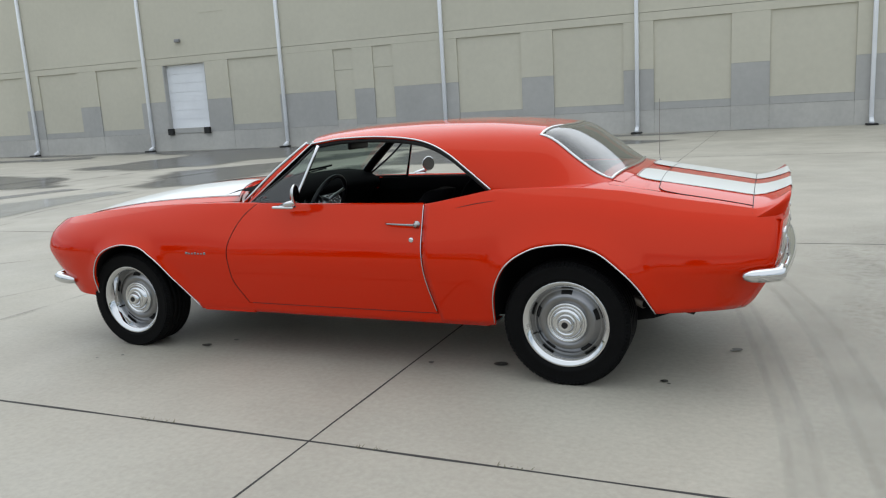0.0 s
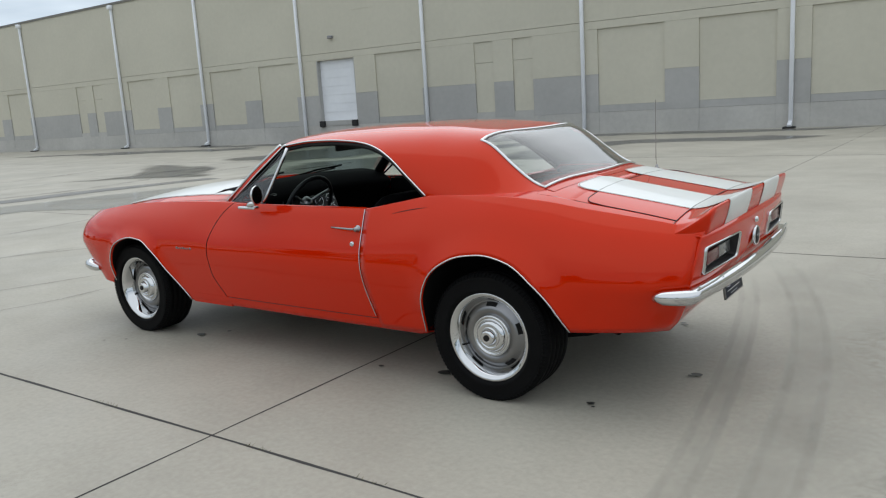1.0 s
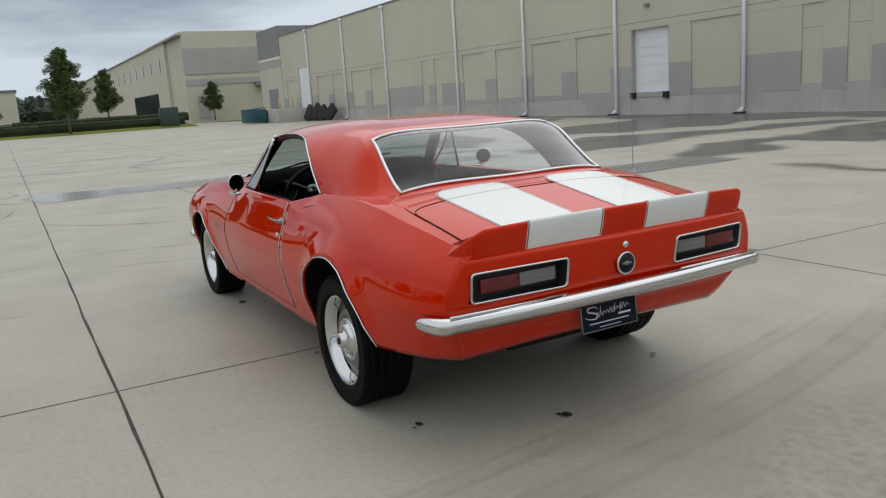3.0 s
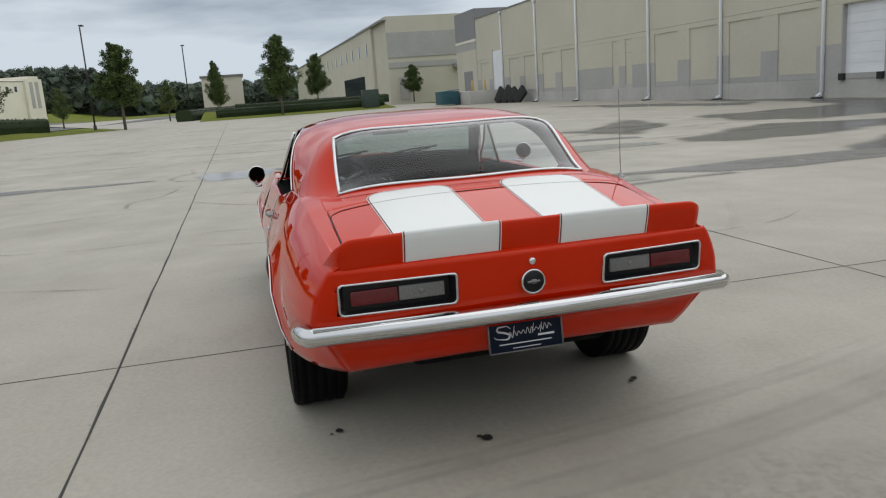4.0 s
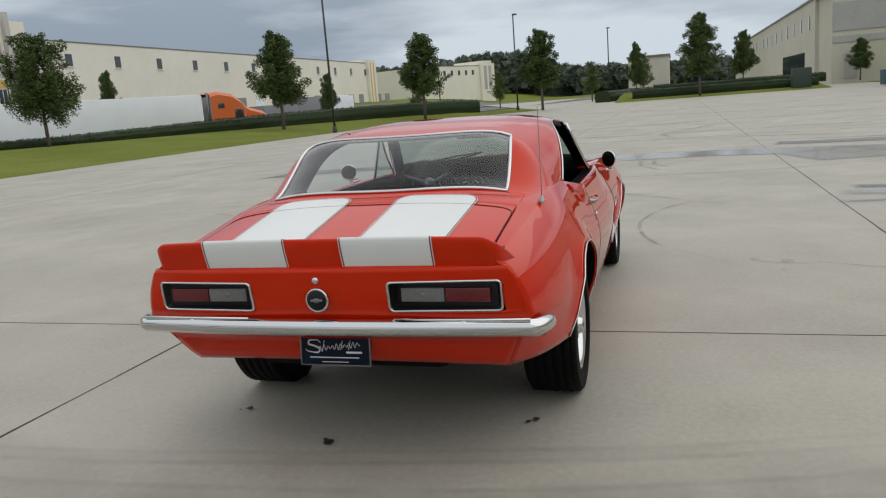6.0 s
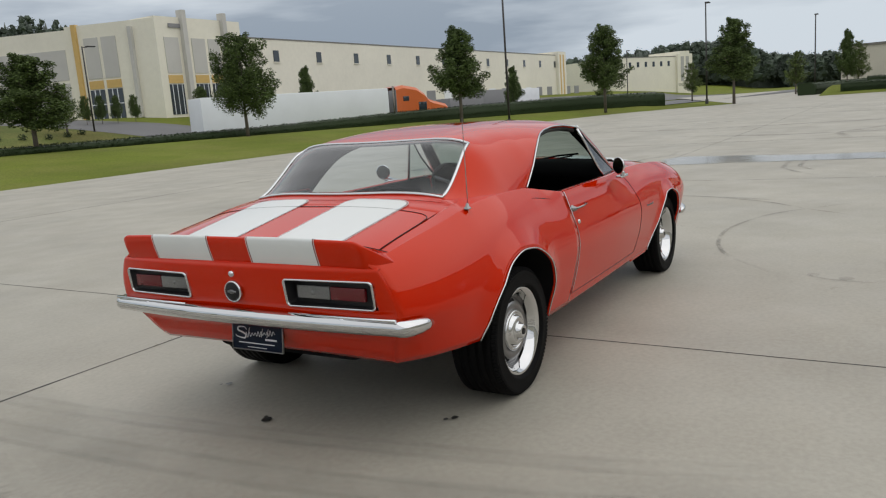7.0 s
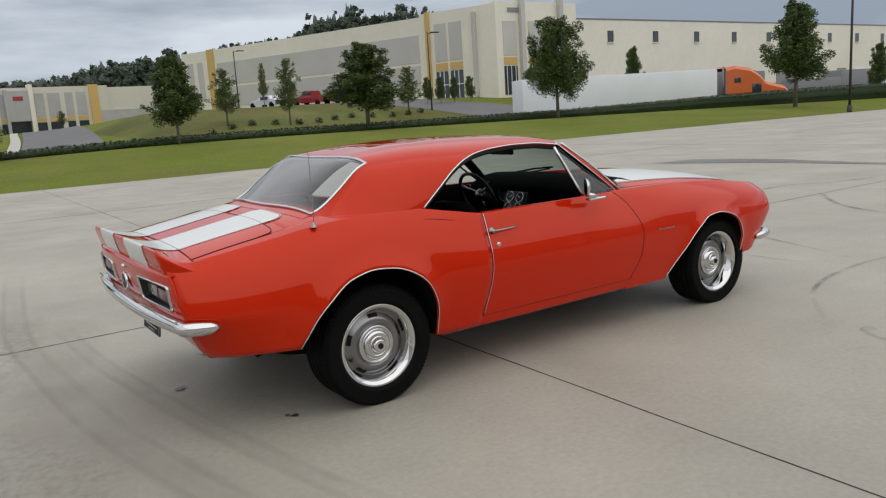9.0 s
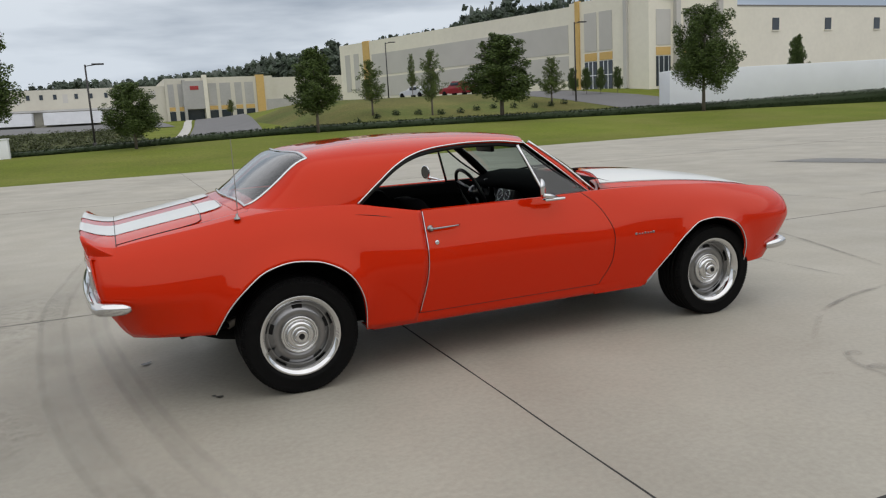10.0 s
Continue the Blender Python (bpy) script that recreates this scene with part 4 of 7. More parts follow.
for s in (1, -1):
    spine = curve3([A_TOP + Vector((0.006, 0, -0.006)), A_TOP.lerp(A_BASE, 0.5) + Vector((0.006, 0.002, 0.008)), A_BASE + Vector((0.01, 0, -0.02))], 12)
    ring = ((0.035, -0.055), (0.045, -0.02), (0.018, 0.004), (-0.010, 0.002), (-0.024, -0.003), (-0.025, -0.045), (0.035, -0.055))
    pillar = part("windscreen_pillar", sheet([[Vector((p.x + dx, s * (p.y + dy), p.z)) for dx, dy in ring[:4]] for p in spine]), RED, car, "slim red windscreen pillar")
    part("pillar_lining", sheet([[Vector((p.x + dx, s * (p.y + dy), p.z)) for dx, dy in ring[3:]] for p in spine]), VINYL, pillar, "black pillar lining")
    part("pillar_trim", tube([Vector((p.x + 0.004, s * (p.y - 0.052), p.z)) for p in curve3([A_TOP, A_TOP.lerp(A_BASE, 0.5) + Vector((0.006, 0.002, 0.008)), A_BASE], 10)], 0.018, 8), VINYL, pillar, "black inner pillar trim")
    part("pillar_moulding", tube([Vector((p.x + 0.040, s * (p.y - 0.012), p.z + 0.004)) for p in curve3([A_TOP, A_TOP.lerp(A_BASE, 0.5) + Vector((0.006, 0.002, 0.008)), A_BASE], 12)], 0.008, 6), CHROME, pillar)
    part("drip_rail", tube([Vector((p.x, s * (p.y + 0.006), p.z - 0.002)) for p in [A_BASE + Vector((-0.012, 0.004, 0.0)), A_BASE.lerp(A_TOP, 0.5) + Vector((-0.010, 0.004, 0.006))] + drip], 0.0048, 6), CHROME, roof, "bright drip rail")
    part("door_seal", tube([Vector((p.x - 0.004, s * (p.y - 0.016), p.z - 0.022)) for p in drip], 0.014, 6), BLACK_TRIM, roof)
    # vent window: frame, post and pane
    v_top, v_low, v_front = Vector((0.045, 0.632, 1.195)), Vector((0.165, 0.745, 0.885)), Vector((0.475, 0.712, 0.888))
    ring = [v_top, v_low, v_front]
    pane = bmesh.new()
    pane.faces.new([pane.verts.new((p.x, s * p.y, p.z)) for p in ring])
    vent = part("vent_window", pane, GLASS, car, "small triangular vent window in a chrome frame")
    part("vent_post", tube([Vector((p.x, s * p.y, p.z)) for p in curve3([v_top, v_top.lerp(v_low, 0.5), v_low], 6)], 0.010, 8), CHROME, vent)
    part("vent_frame", tube([Vector((p.x, s * p.y, p.z)) for p in curve3([v_top + Vector((0.03, 0, -0.01)), v_top.lerp(v_front, 0.5) + Vector((-0.012, 0, 0)), v_front, v_front.lerp(v_low, 0.5), v_low], 18)], 0.007, 6), BLACK_TRIM, vent)
# rear window
rw_rows = []
for t in linspace(0, 1, 13):
    x0 = -1.562 + 0.357 * t
    bow = -0.040 * t - 0.045 * (1 - t)
    w = y_glass(x0)
    row = []
    for y in linspace(w, -w, 25):
        c = 1 - (y / w) ** 2
        out = 0.030 * c * math.sin(math.pi * t) ** 0.6
        row.append(Vector((x0 + bow * c - out * 0.55, y, shell_z(x0 + bow * c, y) - 0.003 + out * 0.83)))
    rw_rows.append(row)
rw_low, rw_top = rw_rows[0], rw_rows[-1]
backlight = part("rear_window", sheet(rw_rows), BACKLIGHT, car, "sloping rear window in a chrome moulding")
backlight.visible_shadow = False
loop = rw_low[::-1] + [r[0] for r in rw_rows[1:-1]] + rw_top + [r[-1] for r in rw_rows[1:-1]][::-1]
fillet = [[p + Vector((0.002, 0, -0.002)) for p in rw_low]]
for t, dx, ky in ((0.30, -0.014, 1.010), (0.62, -0.030, 1.022), (0.86, -0.048, 1.034), (1.0, -0.066, 1.046)):
    fillet.append([Vector((p.x + dx, p.y * ky, p.z - 0.002 + (deck_z(p.x + dx, p.y * ky) + 0.0006 - p.z + 0.002) * t ** 0.8)) for p in rw_low])
part("window_base", sheet(fillet), RED, roof)
part("rear_window_moulding", tube([p + Vector((-0.004, 0, 0.003)) for p in loop], 0.0085, 6, closed=True), CHROME, backlight, "bright rear window moulding")

# ------------------------------------------------ inside
part("cabin_floor", box(-1.30, 0.75, -0.66, 0.66, 0.28, 0.34, 0.02), VINYL, car, "black carpet")
part("firewall", box(0.62, 0.70, -0.68, 0.68, 0.30, 0.86, 0.02), VINYL, car)
shelf_rows = [[Vector((x, y, z)) for y in linspace(0.60, -0.60, 9)] for x, z in ((-1.62, 0.965), (-1.40, 0.945), (-1.12, 0.935), (-1.08, 0.90), (-1.02, 0.62), (-0.98, 0.35))]
part("parcel_shelf", sheet(shelf_rows), VINYL, car, "black parcel shelf")
dash_rows = [[Vector((x, y, z - 0.02 * (y / 0.66) ** 2)) for y in linspace(0.66, -0.66, 17)] for x, z in ((0.70, 0.945), (0.60, 0.974), (0.45, 0.958), (0.355, 0.905), (0.345, 0.87), (0.40, 0.82), (0.43, 0.72), (0.50, 0.62))]
dash = part("dashboard", sheet(dash_rows), VINYL, car, "black padded dashboard")
for y in (0.47, 0.27):
    part("gauge", moved(lathe([(0, 0.0), (0.055, 0.002), (0.07, 0.012), (0.075, 0.0)], 24), pose(0.375, y, 0.835, 0, 20, 90)), BLACK_TRIM, dash)
    part("gauge_ring", moved(tube([(0.062 * math.cos(a), 0.014, 0.062 * math.sin(a)) for a in linspace(0, math.tau, 25)[:-1]], 0.003, 5, closed=True), pose(0.375, y, 0.835, 0, 20, 90)), SATIN, dash)
pod = part("gauge_pod", moved(box(-0.05, 0.05, -0.115, 0.115, -0.085, 0.085, 0.02, 3), pose(0.345, 0.085, 0.765, 0, 22, 0)), BLACK_TRIM, dash, "black console pod with four round dials")
for dy, dz in ((0.052, 0.038), (-0.052, 0.038), (0.052, -0.040), (-0.052, -0.040)):
    at_dial = pose(0.345, 0.085, 0.765, 0, 22, 0) @ Matrix.Translation((-0.051, dy, dz))
    part("dial_ring", moved(tube([(0.0, 0.036 * math.cos(a), 0.036 * math.sin(a)) for a in linspace(0, math.tau, 25)[:-1]], 0.0032, 6, closed=True), at_dial), CHROME, pod)
    part("dial_needle", moved(box(-0.002, 0.0, -0.0015, 0.0015, -0.006, 0.026, 0, 1), at_dial @ Matrix.Rotation(dy * 20, 4, "X")), PLATE_WHITE, pod)
wheel_ring = [Vector((0.0, 0.19 * math.cos(a), 0.19 * math.sin(a))) for a in linspace(0, math.tau, 33)[:-1]]
sw_pose = pose(0.19, 0.355, 0.822, 0, -24, 0)
steering = part("steering_wheel", moved(tube(wheel_ring, 0.013, 8, closed=True), sw_pose), BLACK_TRIM, car, "black three-spoke steering wheel")
for a in (90, 210, 330):
    part("spoke", moved(tube([(0.03, 0, 0), (0.0, 0.18 * math.cos(radians(a + 180)), 0.18 * math.sin(radians(a + 180)))], 0.010, 6), sw_pose), SATIN, steering)
part("horn_cap", moved(lathe([(0, -0.035), (0.03, -0.03), (0.042, -0.01), (0.045, 0.02)], 20), sw_pose @ pose(0.02, 0, 0, 0, 0, -90)), SATIN, steering)
part("steering_column", tube([(0.19, 0.36, 0.83), (0.45, 0.36, 0.70)], 0.028, 10), VINYL, steering)


def bucket_seat(y):
    seat = part("front_seat", moved(box(-0.50, 0.02, y - 0.25, y + 0.25, 0.36, 0.56, 0.06, 3), Matrix()), VINYL, car, "black vinyl bucket seat")
    rows = []
    for z, x, w in ((0.50, -0.44, 0.24), (0.60, -0.46, 0.25), (0.75, -0.52, 0.245), (0.86, -0.565, 0.21), (0.905, -0.59, 0.16), (0.915, -0.60, 0.10)):
        rows.append([Vector((x + 0.05 * abs(math.cos(a)) ** 2 + 0.055 * math.sin(a), y + w * math.cos(a), z)) for a in linspace(0, math.tau, 25)])
    part("seat_back", sheet(rows + [[Vector((-0.61, y, 0.918))] * 25]), VINYL, seat)


bucket_seat(0.36)
bucket_seat(-0.36)
bench = part("rear_seat", box(-1.02, -0.62, -0.58, 0.58, 0.36, 0.55, 0.07, 3), VINYL, car, "black vinyl rear bench")
part("bench_back", moved(box(-0.07, 0.07, -0.58, 0.58, -0.2, 0.2, 0.05, 3), pose(-1.02, 0, 0.70, 0, -18, 0)), VINYL, bench)
inside_mirror = part("inside_mirror", box(0.13, 0.155, -0.12, 0.12, 1.135, 1.185, 0.012), BLACK_TRIM, car, "black rear-view mirror")
part("mirror_stem", tube([(0.15, 0, 1.18), (0.18, 0, 1.235)], 0.008, 6), SATIN, inside_mirror)
for y0, y1 in ((0.45, 0.08), (-0.05, -0.42)):
    lean = lambda y: 0.245 * (abs(y) / 0.70) ** 2.2
    wiper = part("wiper", tube([(0.78 - lean(y0), y0, 0.925), (0.73 - lean(y0), (y0 * 2 + y1) / 3, 0.955), (0.695 - lean(y1), y1 + 0.05, 0.985)], 0.006, 6), BLACK_TRIM, car, "black wiper arm")
    part("blade", tube([(0.715 - lean(y0), y0, 0.955), (0.69 - lean((y0 + y1) / 2), (y0 + y1) / 2, 0.985), (0.68 - lean(y1), y1, 1.0)], 0.007, 5), RUBBER, wiper)

# antenna on the quarter
ant = part("antenna", tube([(-1.635, -0.74, 0.94), (-1.63, -0.74, 1.0), (-1.63, -0.74, 1.34)], [0.004, 0.0025, 0.0014], 8), STEEL, car, "thin chrome whip antenna")
# short pressed crease in each quarter below the window's rear corner
for s in (1, -1):
    dart = [Vector((x, s * (body_y(x, z) + 0.0004), z)) for x, z in zip(linspace(-0.83, -1.03, 14), [0.868 + 0.045 * q - 0.012 * q * q for q in linspace(0, 1, 14)])]
    part("pressed_crease", tube(dart, [0.0004 + 0.0016 * math.sin(math.pi * i / 13) for i in range(14)], 5), BLACK_TRIM, car)
part("antenna_base", moved(lathe([(0.017, 0.0), (0.016, 0.006), (0.009, 0.011), (0.007, 0.022), (0.004, 0.026), (0, 0.026)], 18), pose(-1.635, -0.74, 0.936, 90, 0, 0)), DARK_CHROME, ant)


# ------------------------------------------------ wheels
def wheel(name, x, side, R, width, rim_r, dish, track):
    """A slotted steel wheel: tyre with grooved tread, chrome trim ring, silver centre with five slots, hub cap. y points outward."""
    w2 = width / 2
    tyre_prof = [(rim_r - 0.012, -w2 * 0.78), (rim_r + 0.012, -w2 * 0.92), (R * 0.80, -w2), (R * 0.91, -w2 * 0.97), (R * 0.968, -w2 * 0.86)]
    for k in range(5):
        a = -w2 * 0.84 + k * w2 * 0.336
        tyre_prof += [(R, a + 0.002), (R, a + w2 * 0.336 - 0.009), (R - 0.0045, a + w2 * 0.336 - 0.008), (R - 0.0045, a + w2 * 0.336 - 0.001)]
    tyre_prof += [(R * 0.972, w2 * 0.87), (R * 0.955, w2 * 0.91), (R * 0.91, w2 * 0.97), (R * 0.905, w2 * 0.965), (R * 0.82, w2), (R * 0.76, w2 * 0.985), (R * 0.752, w2 * 0.99),
                  (R * 0.72, w2 * 0.96), (rim_r + 0.010, w2 * 0.88), (rim_r - 0.010, w2 * 0.80)]
    m = pose(x, side * track, R - 0.004, 0, 0, 0 if side > 0 else 180)
    tyre = part(name, moved(lathe(tyre_prof, 72), m), RUBBER, car, "slotted silver wheel with a black tyre")
    lug = bmesh.new()
    for k in range(96):
        q = m @ Matrix.Rotation(k * math.tau / 96, 4, "Y") @ Matrix.Translation((R * 0.967, w2 * 0.885, 0)) @ Matrix.Rotation(0.75, 4, "Z")
        vs = [lug.verts.new(q @ Vector(c)) for c in ((0.003, -0.011, -0.0052), (0.003, 0.011, -0.0052), (0.003, 0.011, 0.0052), (0.003, -0.011, 0.0052),
                                                     (-0.004, -0.013, -0.0072), (-0.004, 0.013, -0.0072), (-0.004, 0.013, 0.0072), (-0.004, -0.013, 0.0072))]
        for ids in ((0, 1, 2, 3), (0, 4, 5, 1), (1, 5, 6, 2), (2, 6, 7, 3), (3, 7, 4, 0)):
            lug.faces.new([vs[i] for i in ids])
    tagged(part("tread_edge", lug, RUBBER, tyre), kind="stuff")
    f = w2 * 0.86
    k = rim_r - 0.012
    ring = [(k, -w2 * 0.78), (k - 0.008, f - dish - 0.02), (k - 0.030, f - dish), (k - 0.022, f - dish + 0.012), (k - 0.012, f - 0.016), (k - 0.004, f - 0.008), (k + 0.006, f - 0.001), (k + 0.014, f + 0.003),
            (k + 0.021, f - 0.002), (k + 0.020, f - 0.012)]
    part("trim_ring", moved(lathe(ring, 72), m), CHROME, tyre, "polished trim ring")
    rr = k - 0.026
    f = f - dish + 0.045
    disc = [(rr + 0.002, f - 0.048), (rr * 0.97, f - 0.052), (rr * 0.93, f - 0.050), (rr * 0.82, f - 0.030), (rr * 0.74, f - 0.025), (rr * 0.62, f - 0.028), (rr * 0.58, f - 0.036), (rr * 0.50, f - 0.030), (rr * 0.42, f - 0.030)]
    part("wheel_disc", moved(lathe(disc, 64), m), SATIN, tyre, "silver wheel centre")
    for k5 in range(5):
        a0 = math.pi / 2 + k5 * math.tau / 5
        rows = []
        for a in linspace(a0 - 0.175, a0 + 0.175, 7):
            rows.append([Vector((q * math.cos(a), yy, q * math.sin(a))) for q, yy in ((rr * 0.945, f - 0.0465), (rr * 0.92, f - 0.042), (rr * 0.88, f - 0.034), (rr * 0.855, f - 0.029))])
        part("slot", moved(sheet(rows), m), SLOT, tyre, "dark slot", thick=0.004)
    cap = [(rr * 0.60, f - 0.034), (rr * 0.585, f - 0.022), (rr * 0.55, f - 0.016), (rr * 0.51, f - 0.020), (rr * 0.49, f - 0.026), (rr * 0.455, f - 0.020), (rr * 0.43, f - 0.010), (rr * 0.37, f - 0.002), (rr * 0.31, f - 0.002), (rr * 0.28, f - 0.010), (rr * 0.24, f + 0.004), (rr * 0.20, f + 0.020), (rr * 0.16, f + 0.026), (rr * 0.13, f + 0.024), (0, f + 0.026)]
    part("hub_cap", moved(lathe(cap, 48), m), CHROME, tyre, "chrome hub cap")
    part("hub_mark", moved(lathe([(0, f + 0.0275), (rr * 0.09, f + 0.0265)], 24), m), BLACK_TRIM, tyre)
    part("valve", moved(tube([(rr * 0.86, f - 0.045, -rr * 0.36), (rr * 0.84, f - 0.018, -rr * 0.34)], 0.004, 6), m), BLACK_TRIM, tyre)
    part("backing", moved(lathe([(0, f - 0.10), (rim_r - 0.02, f - 0.10)], 32), m), UNDER, tyre)


for side in (1, -1):
    wheel("front_wheel", 1.375, side, 0.299, 0.225, 0.208, 0.075, 0.720)
    wheel("rear_wheel", -1.385, side, 0.310, 0.250, 0.208, 0.055, 0.742)
for x in (1.375, -1.385):
    part("axle", tube([(x, 0.62, 0.30), (x, -0.62, 0.30)], 0.045, 10), UNDER, car)

# ---------------------------------------------------------------- warehouse along the lot
CREAM = mat("cream_wall_paint", (0.555, 0.53, 0.435), 0.75, vary=0.05, scale=0.35, fine=0.03, fine_scale=5, bump=0.05, bump_scale=30)
OFFICE_GREY = mat("pale_grey_wall_paint", (0.52, 0.505, 0.47), 0.78, vary=0.06, scale=0.3)
GREY_WALL = mat("grey_wall_paint", (0.41, 0.405, 0.388), 0.78, vary=0.08, scale=0.5, fine=0.05, fine_scale=4)
RAW_WALL = mat("bare_concrete_wall", (0.47, 0.46, 0.43), 0.8, vary=0.12, scale=0.6, fine=0.06, fine_scale=6)
DARK_GREY = mat("dark_grey_paint", (0.25, 0.25, 0.255), 0.75, vary=0.06, scale=0.5)
WHITE_METAL = mat("white_enamel", (0.80, 0.82, 0.85), 0.45, vary=0.05, scale=1.5)
COPING = mat("metal_coping", (0.20, 0.19, 0.17), 0.5, 0.4)
DARK_GLASS = mat("dark_window_glass", (0.03, 0.04, 0.05), 0.08, coat=0.3, vary=0.2, scale=0.5)
WHITE_WALL = mat("white_wall_paint", (0.77, 0.735, 0.62), 0.75, vary=0.05, scale=0.2, fine=0.03, fine_scale=2)
PALE_WALL = mat("off_white_wall_paint", (0.60, 0.575, 0.49), 0.75, vary=0.06, scale=0.2, fine=0.03, fine_scale=2)
YELLOW = mat("yellow_wall_paint", (0.60, 0.40, 0.14), 0.75, vary=0.05)
RUBBER_PAD = mat("dock_rubber", (0.02, 0.02, 0.02), 0.8)

dock = thing("warehouse", "long cream and grey concrete warehouse beside the lot", "building")
dock.matrix_basis = pose(-0.43, -22.94, 0, 0, 0, 0.41) @ Matrix.Diagonal((0.97, 1, 0.966, 1))
BAY, S0, EAVE = 7.24, 2.40, 8.30


def wall_box(name, s0, s1, z0, z1, y0, y1, m, parent, label=""):
    return part(name, box(s0, s1, y0, y1, z0, z1), m, parent, label)


def plain_panel(s0, s1):
    """Framing round one recessed panel: sill band below, bare plinth under it."""
    wall_box("sill_band", s0, s1, 0.80, 1.05, -0.30, -0.030, GREY_WALL, dock)
    wall_box("plinth", s0, s1, -0.2, 0.792, -0.30, -0.012, RAW_WALL, dock)
    wall_box("recessed_panel", s0, s1, 1.055, 3.82, -0.30, -0.055, CREAM, dock)


def pier(s0, s1, top=2.20):
    if s1 - s0 < 0.02:
        return
    wall_box("pier", s0 + 0.004, s1 - 0.004, 0.0 if top > 3 else 0.792, top, -0.30, 0.0, GREY_WALL, dock)
    wall_box("plinth", s0 + 0.004, s1 - 0.004, -0.2, 0.788, -0.30, -0.004, RAW_WALL, dock)
    wall_box("pier_upper", s0 + 0.004, s1 - 0.004, top + 0.004, 3.82, -0.30, 0.0, CREAM, dock)


first, last = -8, 8


def bay_line(k):
    """Where a bay begins along the wall; the bays at the far end are wider."""
    return S0 + BAY * k if k < 6 else (48.7, 56.5, 64.8, 72.6)[k - 6]


for k in range(first, last + 1):
    a, b = bay_line(k), bay_line(k + 1)
    wall_box("upper_wall", a + 0.008, b - 0.008, 4.115, EAVE - 0.12, -0.30, 0.0, CREAM, dock)
    wall_box("lintel_band", a + 0.008, b - 0.008, 3.825, 4.10, -0.30, 0.0, CREAM, dock)
    wall_box("coping", a, b, EAVE - 0.12, EAVE, -0.36, 0.05, COPING, dock)
    if k % 4 == 1:
        cuts = [(2.15, 3.02), (3.92, 4.80)]
    elif k == 2:
        cuts = [(0.25, 2.75)]
    else:
        cuts = [(0.48, 2.98), (4.18, 6.68)]
    here = a
    for c0, c1 in cuts:
        pier(here, a + c0)
        if k % 4 == 1:
            wall_box("recessed_panel", a + c0, a + c1, 1.02, 2.99, -0.30, -0.05, CREAM, dock)
            wall_box("recessed_panel", a + c0, a + c1, 3.00, 3.82, -0.30, -0.045, CREAM, dock)
            wall_box("plinth", a + c0, a + c1, -0.2, 1.015, -0.30, -0.004, RAW_WALL, dock)
        else:
            plain_panel(a + c0, a + c1)
        here = a + c1
    if k == 2:
        # dock door: opening through the wall, door panels set back, rubber bumpers
        d0, d1 = a + 3.96, a + 6.30
        pier(here, d0)
        pier(d1, b)
        wall_box("plinth", d0, d1, -0.2, 0.99, -0.30, -0.004, RAW_WALL, dock)
        wall_box("pier_upper", d0, d1, 3.79, 3.82, -0.30, -0.004, CREAM, dock)
        door_frame = wall_box("dock_door", d0, d1, 0.99, 3.79, -0.30, -0.24, WHITE_METAL, dock, "closed white sectional dock door")
        for j in range(7):
            wall_box("door_slat", d0 + 0.05, d1 - 0.05, 1.0 + j * 0.398, 1.388 + j * 0.398, -0.24, -0.215, WHITE_METAL, door_frame)
        for e0 in (d0, d1 - 0.05):
            wall_box("door_jamb", e0, e0 + 0.05, 0.99, 3.79, -0.235, -0.004, GREY_WALL, door_frame)
        for e0 in (d0 + 0.02, d1 - 0.30):
            wall_box("dock_bumper", e0, e0 + 0.28, 0.72, 1.0, -0.01, 0.12, RUBBER_PAD, dock, "black rubber dock bumper")
        wall_box("dock_leveler", d0 + 0.4, d1 - 0.4, 0.78, 0.98, -0.003, 0.03, GREY_WALL, dock)
        part("wall_light", box(21.98, 22.22, 0.0, 0.16, 4.72, 4.86, 0.03), DARK_GREY, dock)
        wall_box("upper_panel", a + 2.75, a + 4.0, 5.86, 5.885, -0.01, 0.012, CREAM, dock)
    else:
        pier(here, b)
    # downspout at the bay line: pipe, shoe and head box
    x = a
    pipe = part("downspout", box(x - 0.065, x + 0.065, 0.03, 0.15, 0.22, 8.02, 0.015, 1), WHITE_METAL, dock, "white square downspout")
    part("shoe", moved(box(-0.065, 0.065, -0.02, 0.24, -0.07, 0.07, 0.012, 1), pose(x, 0.12, 0.17, -28, 0, 0)), WHITE_METAL, pipe)
    part("leader_head", box(x - 0.14, x + 0.14, 0.02, 0.24, 7.92, 8.14, 0.02, 1), WHITE_METAL, pipe)
    part("splash_block", box(x - 0.18, x + 0.18, 0.12, 0.5, 0.0, 0.06, 0.02, 1), RUBBER_PAD, pipe)
# gable end with a grey parapet, loading corner with a second door
end = bay_line(last + 1)
wall_box("end_wall", end + 0.004, end + 0.3, 0, EAVE, -59.7, -6.0, CREAM, dock)
wall_box("parapet_block", end + 0.004, end + 7.1, 6.35, 9.3, -6, 0.05, DARK_GREY, dock)
wall_box("parapet_band", end + 0.004, end + 7.1, 6.1, 6.35, -6, 0.09, WHITE_WALL, dock)
wall_box("parapet_band", end + 0.004, end + 7.1, 5.3, 6.1, -6, 0.05, GREY_WALL, dock)
wall_box("end_block", end + 0.004, end + 7.1, 0, 5.3, -6, 0.05, CREAM, dock)
wall_box("end_opening", end + 1.5, end + 4.5, 1.1, 3.2, 0.053, 0.08, DARK_GREY, dock)
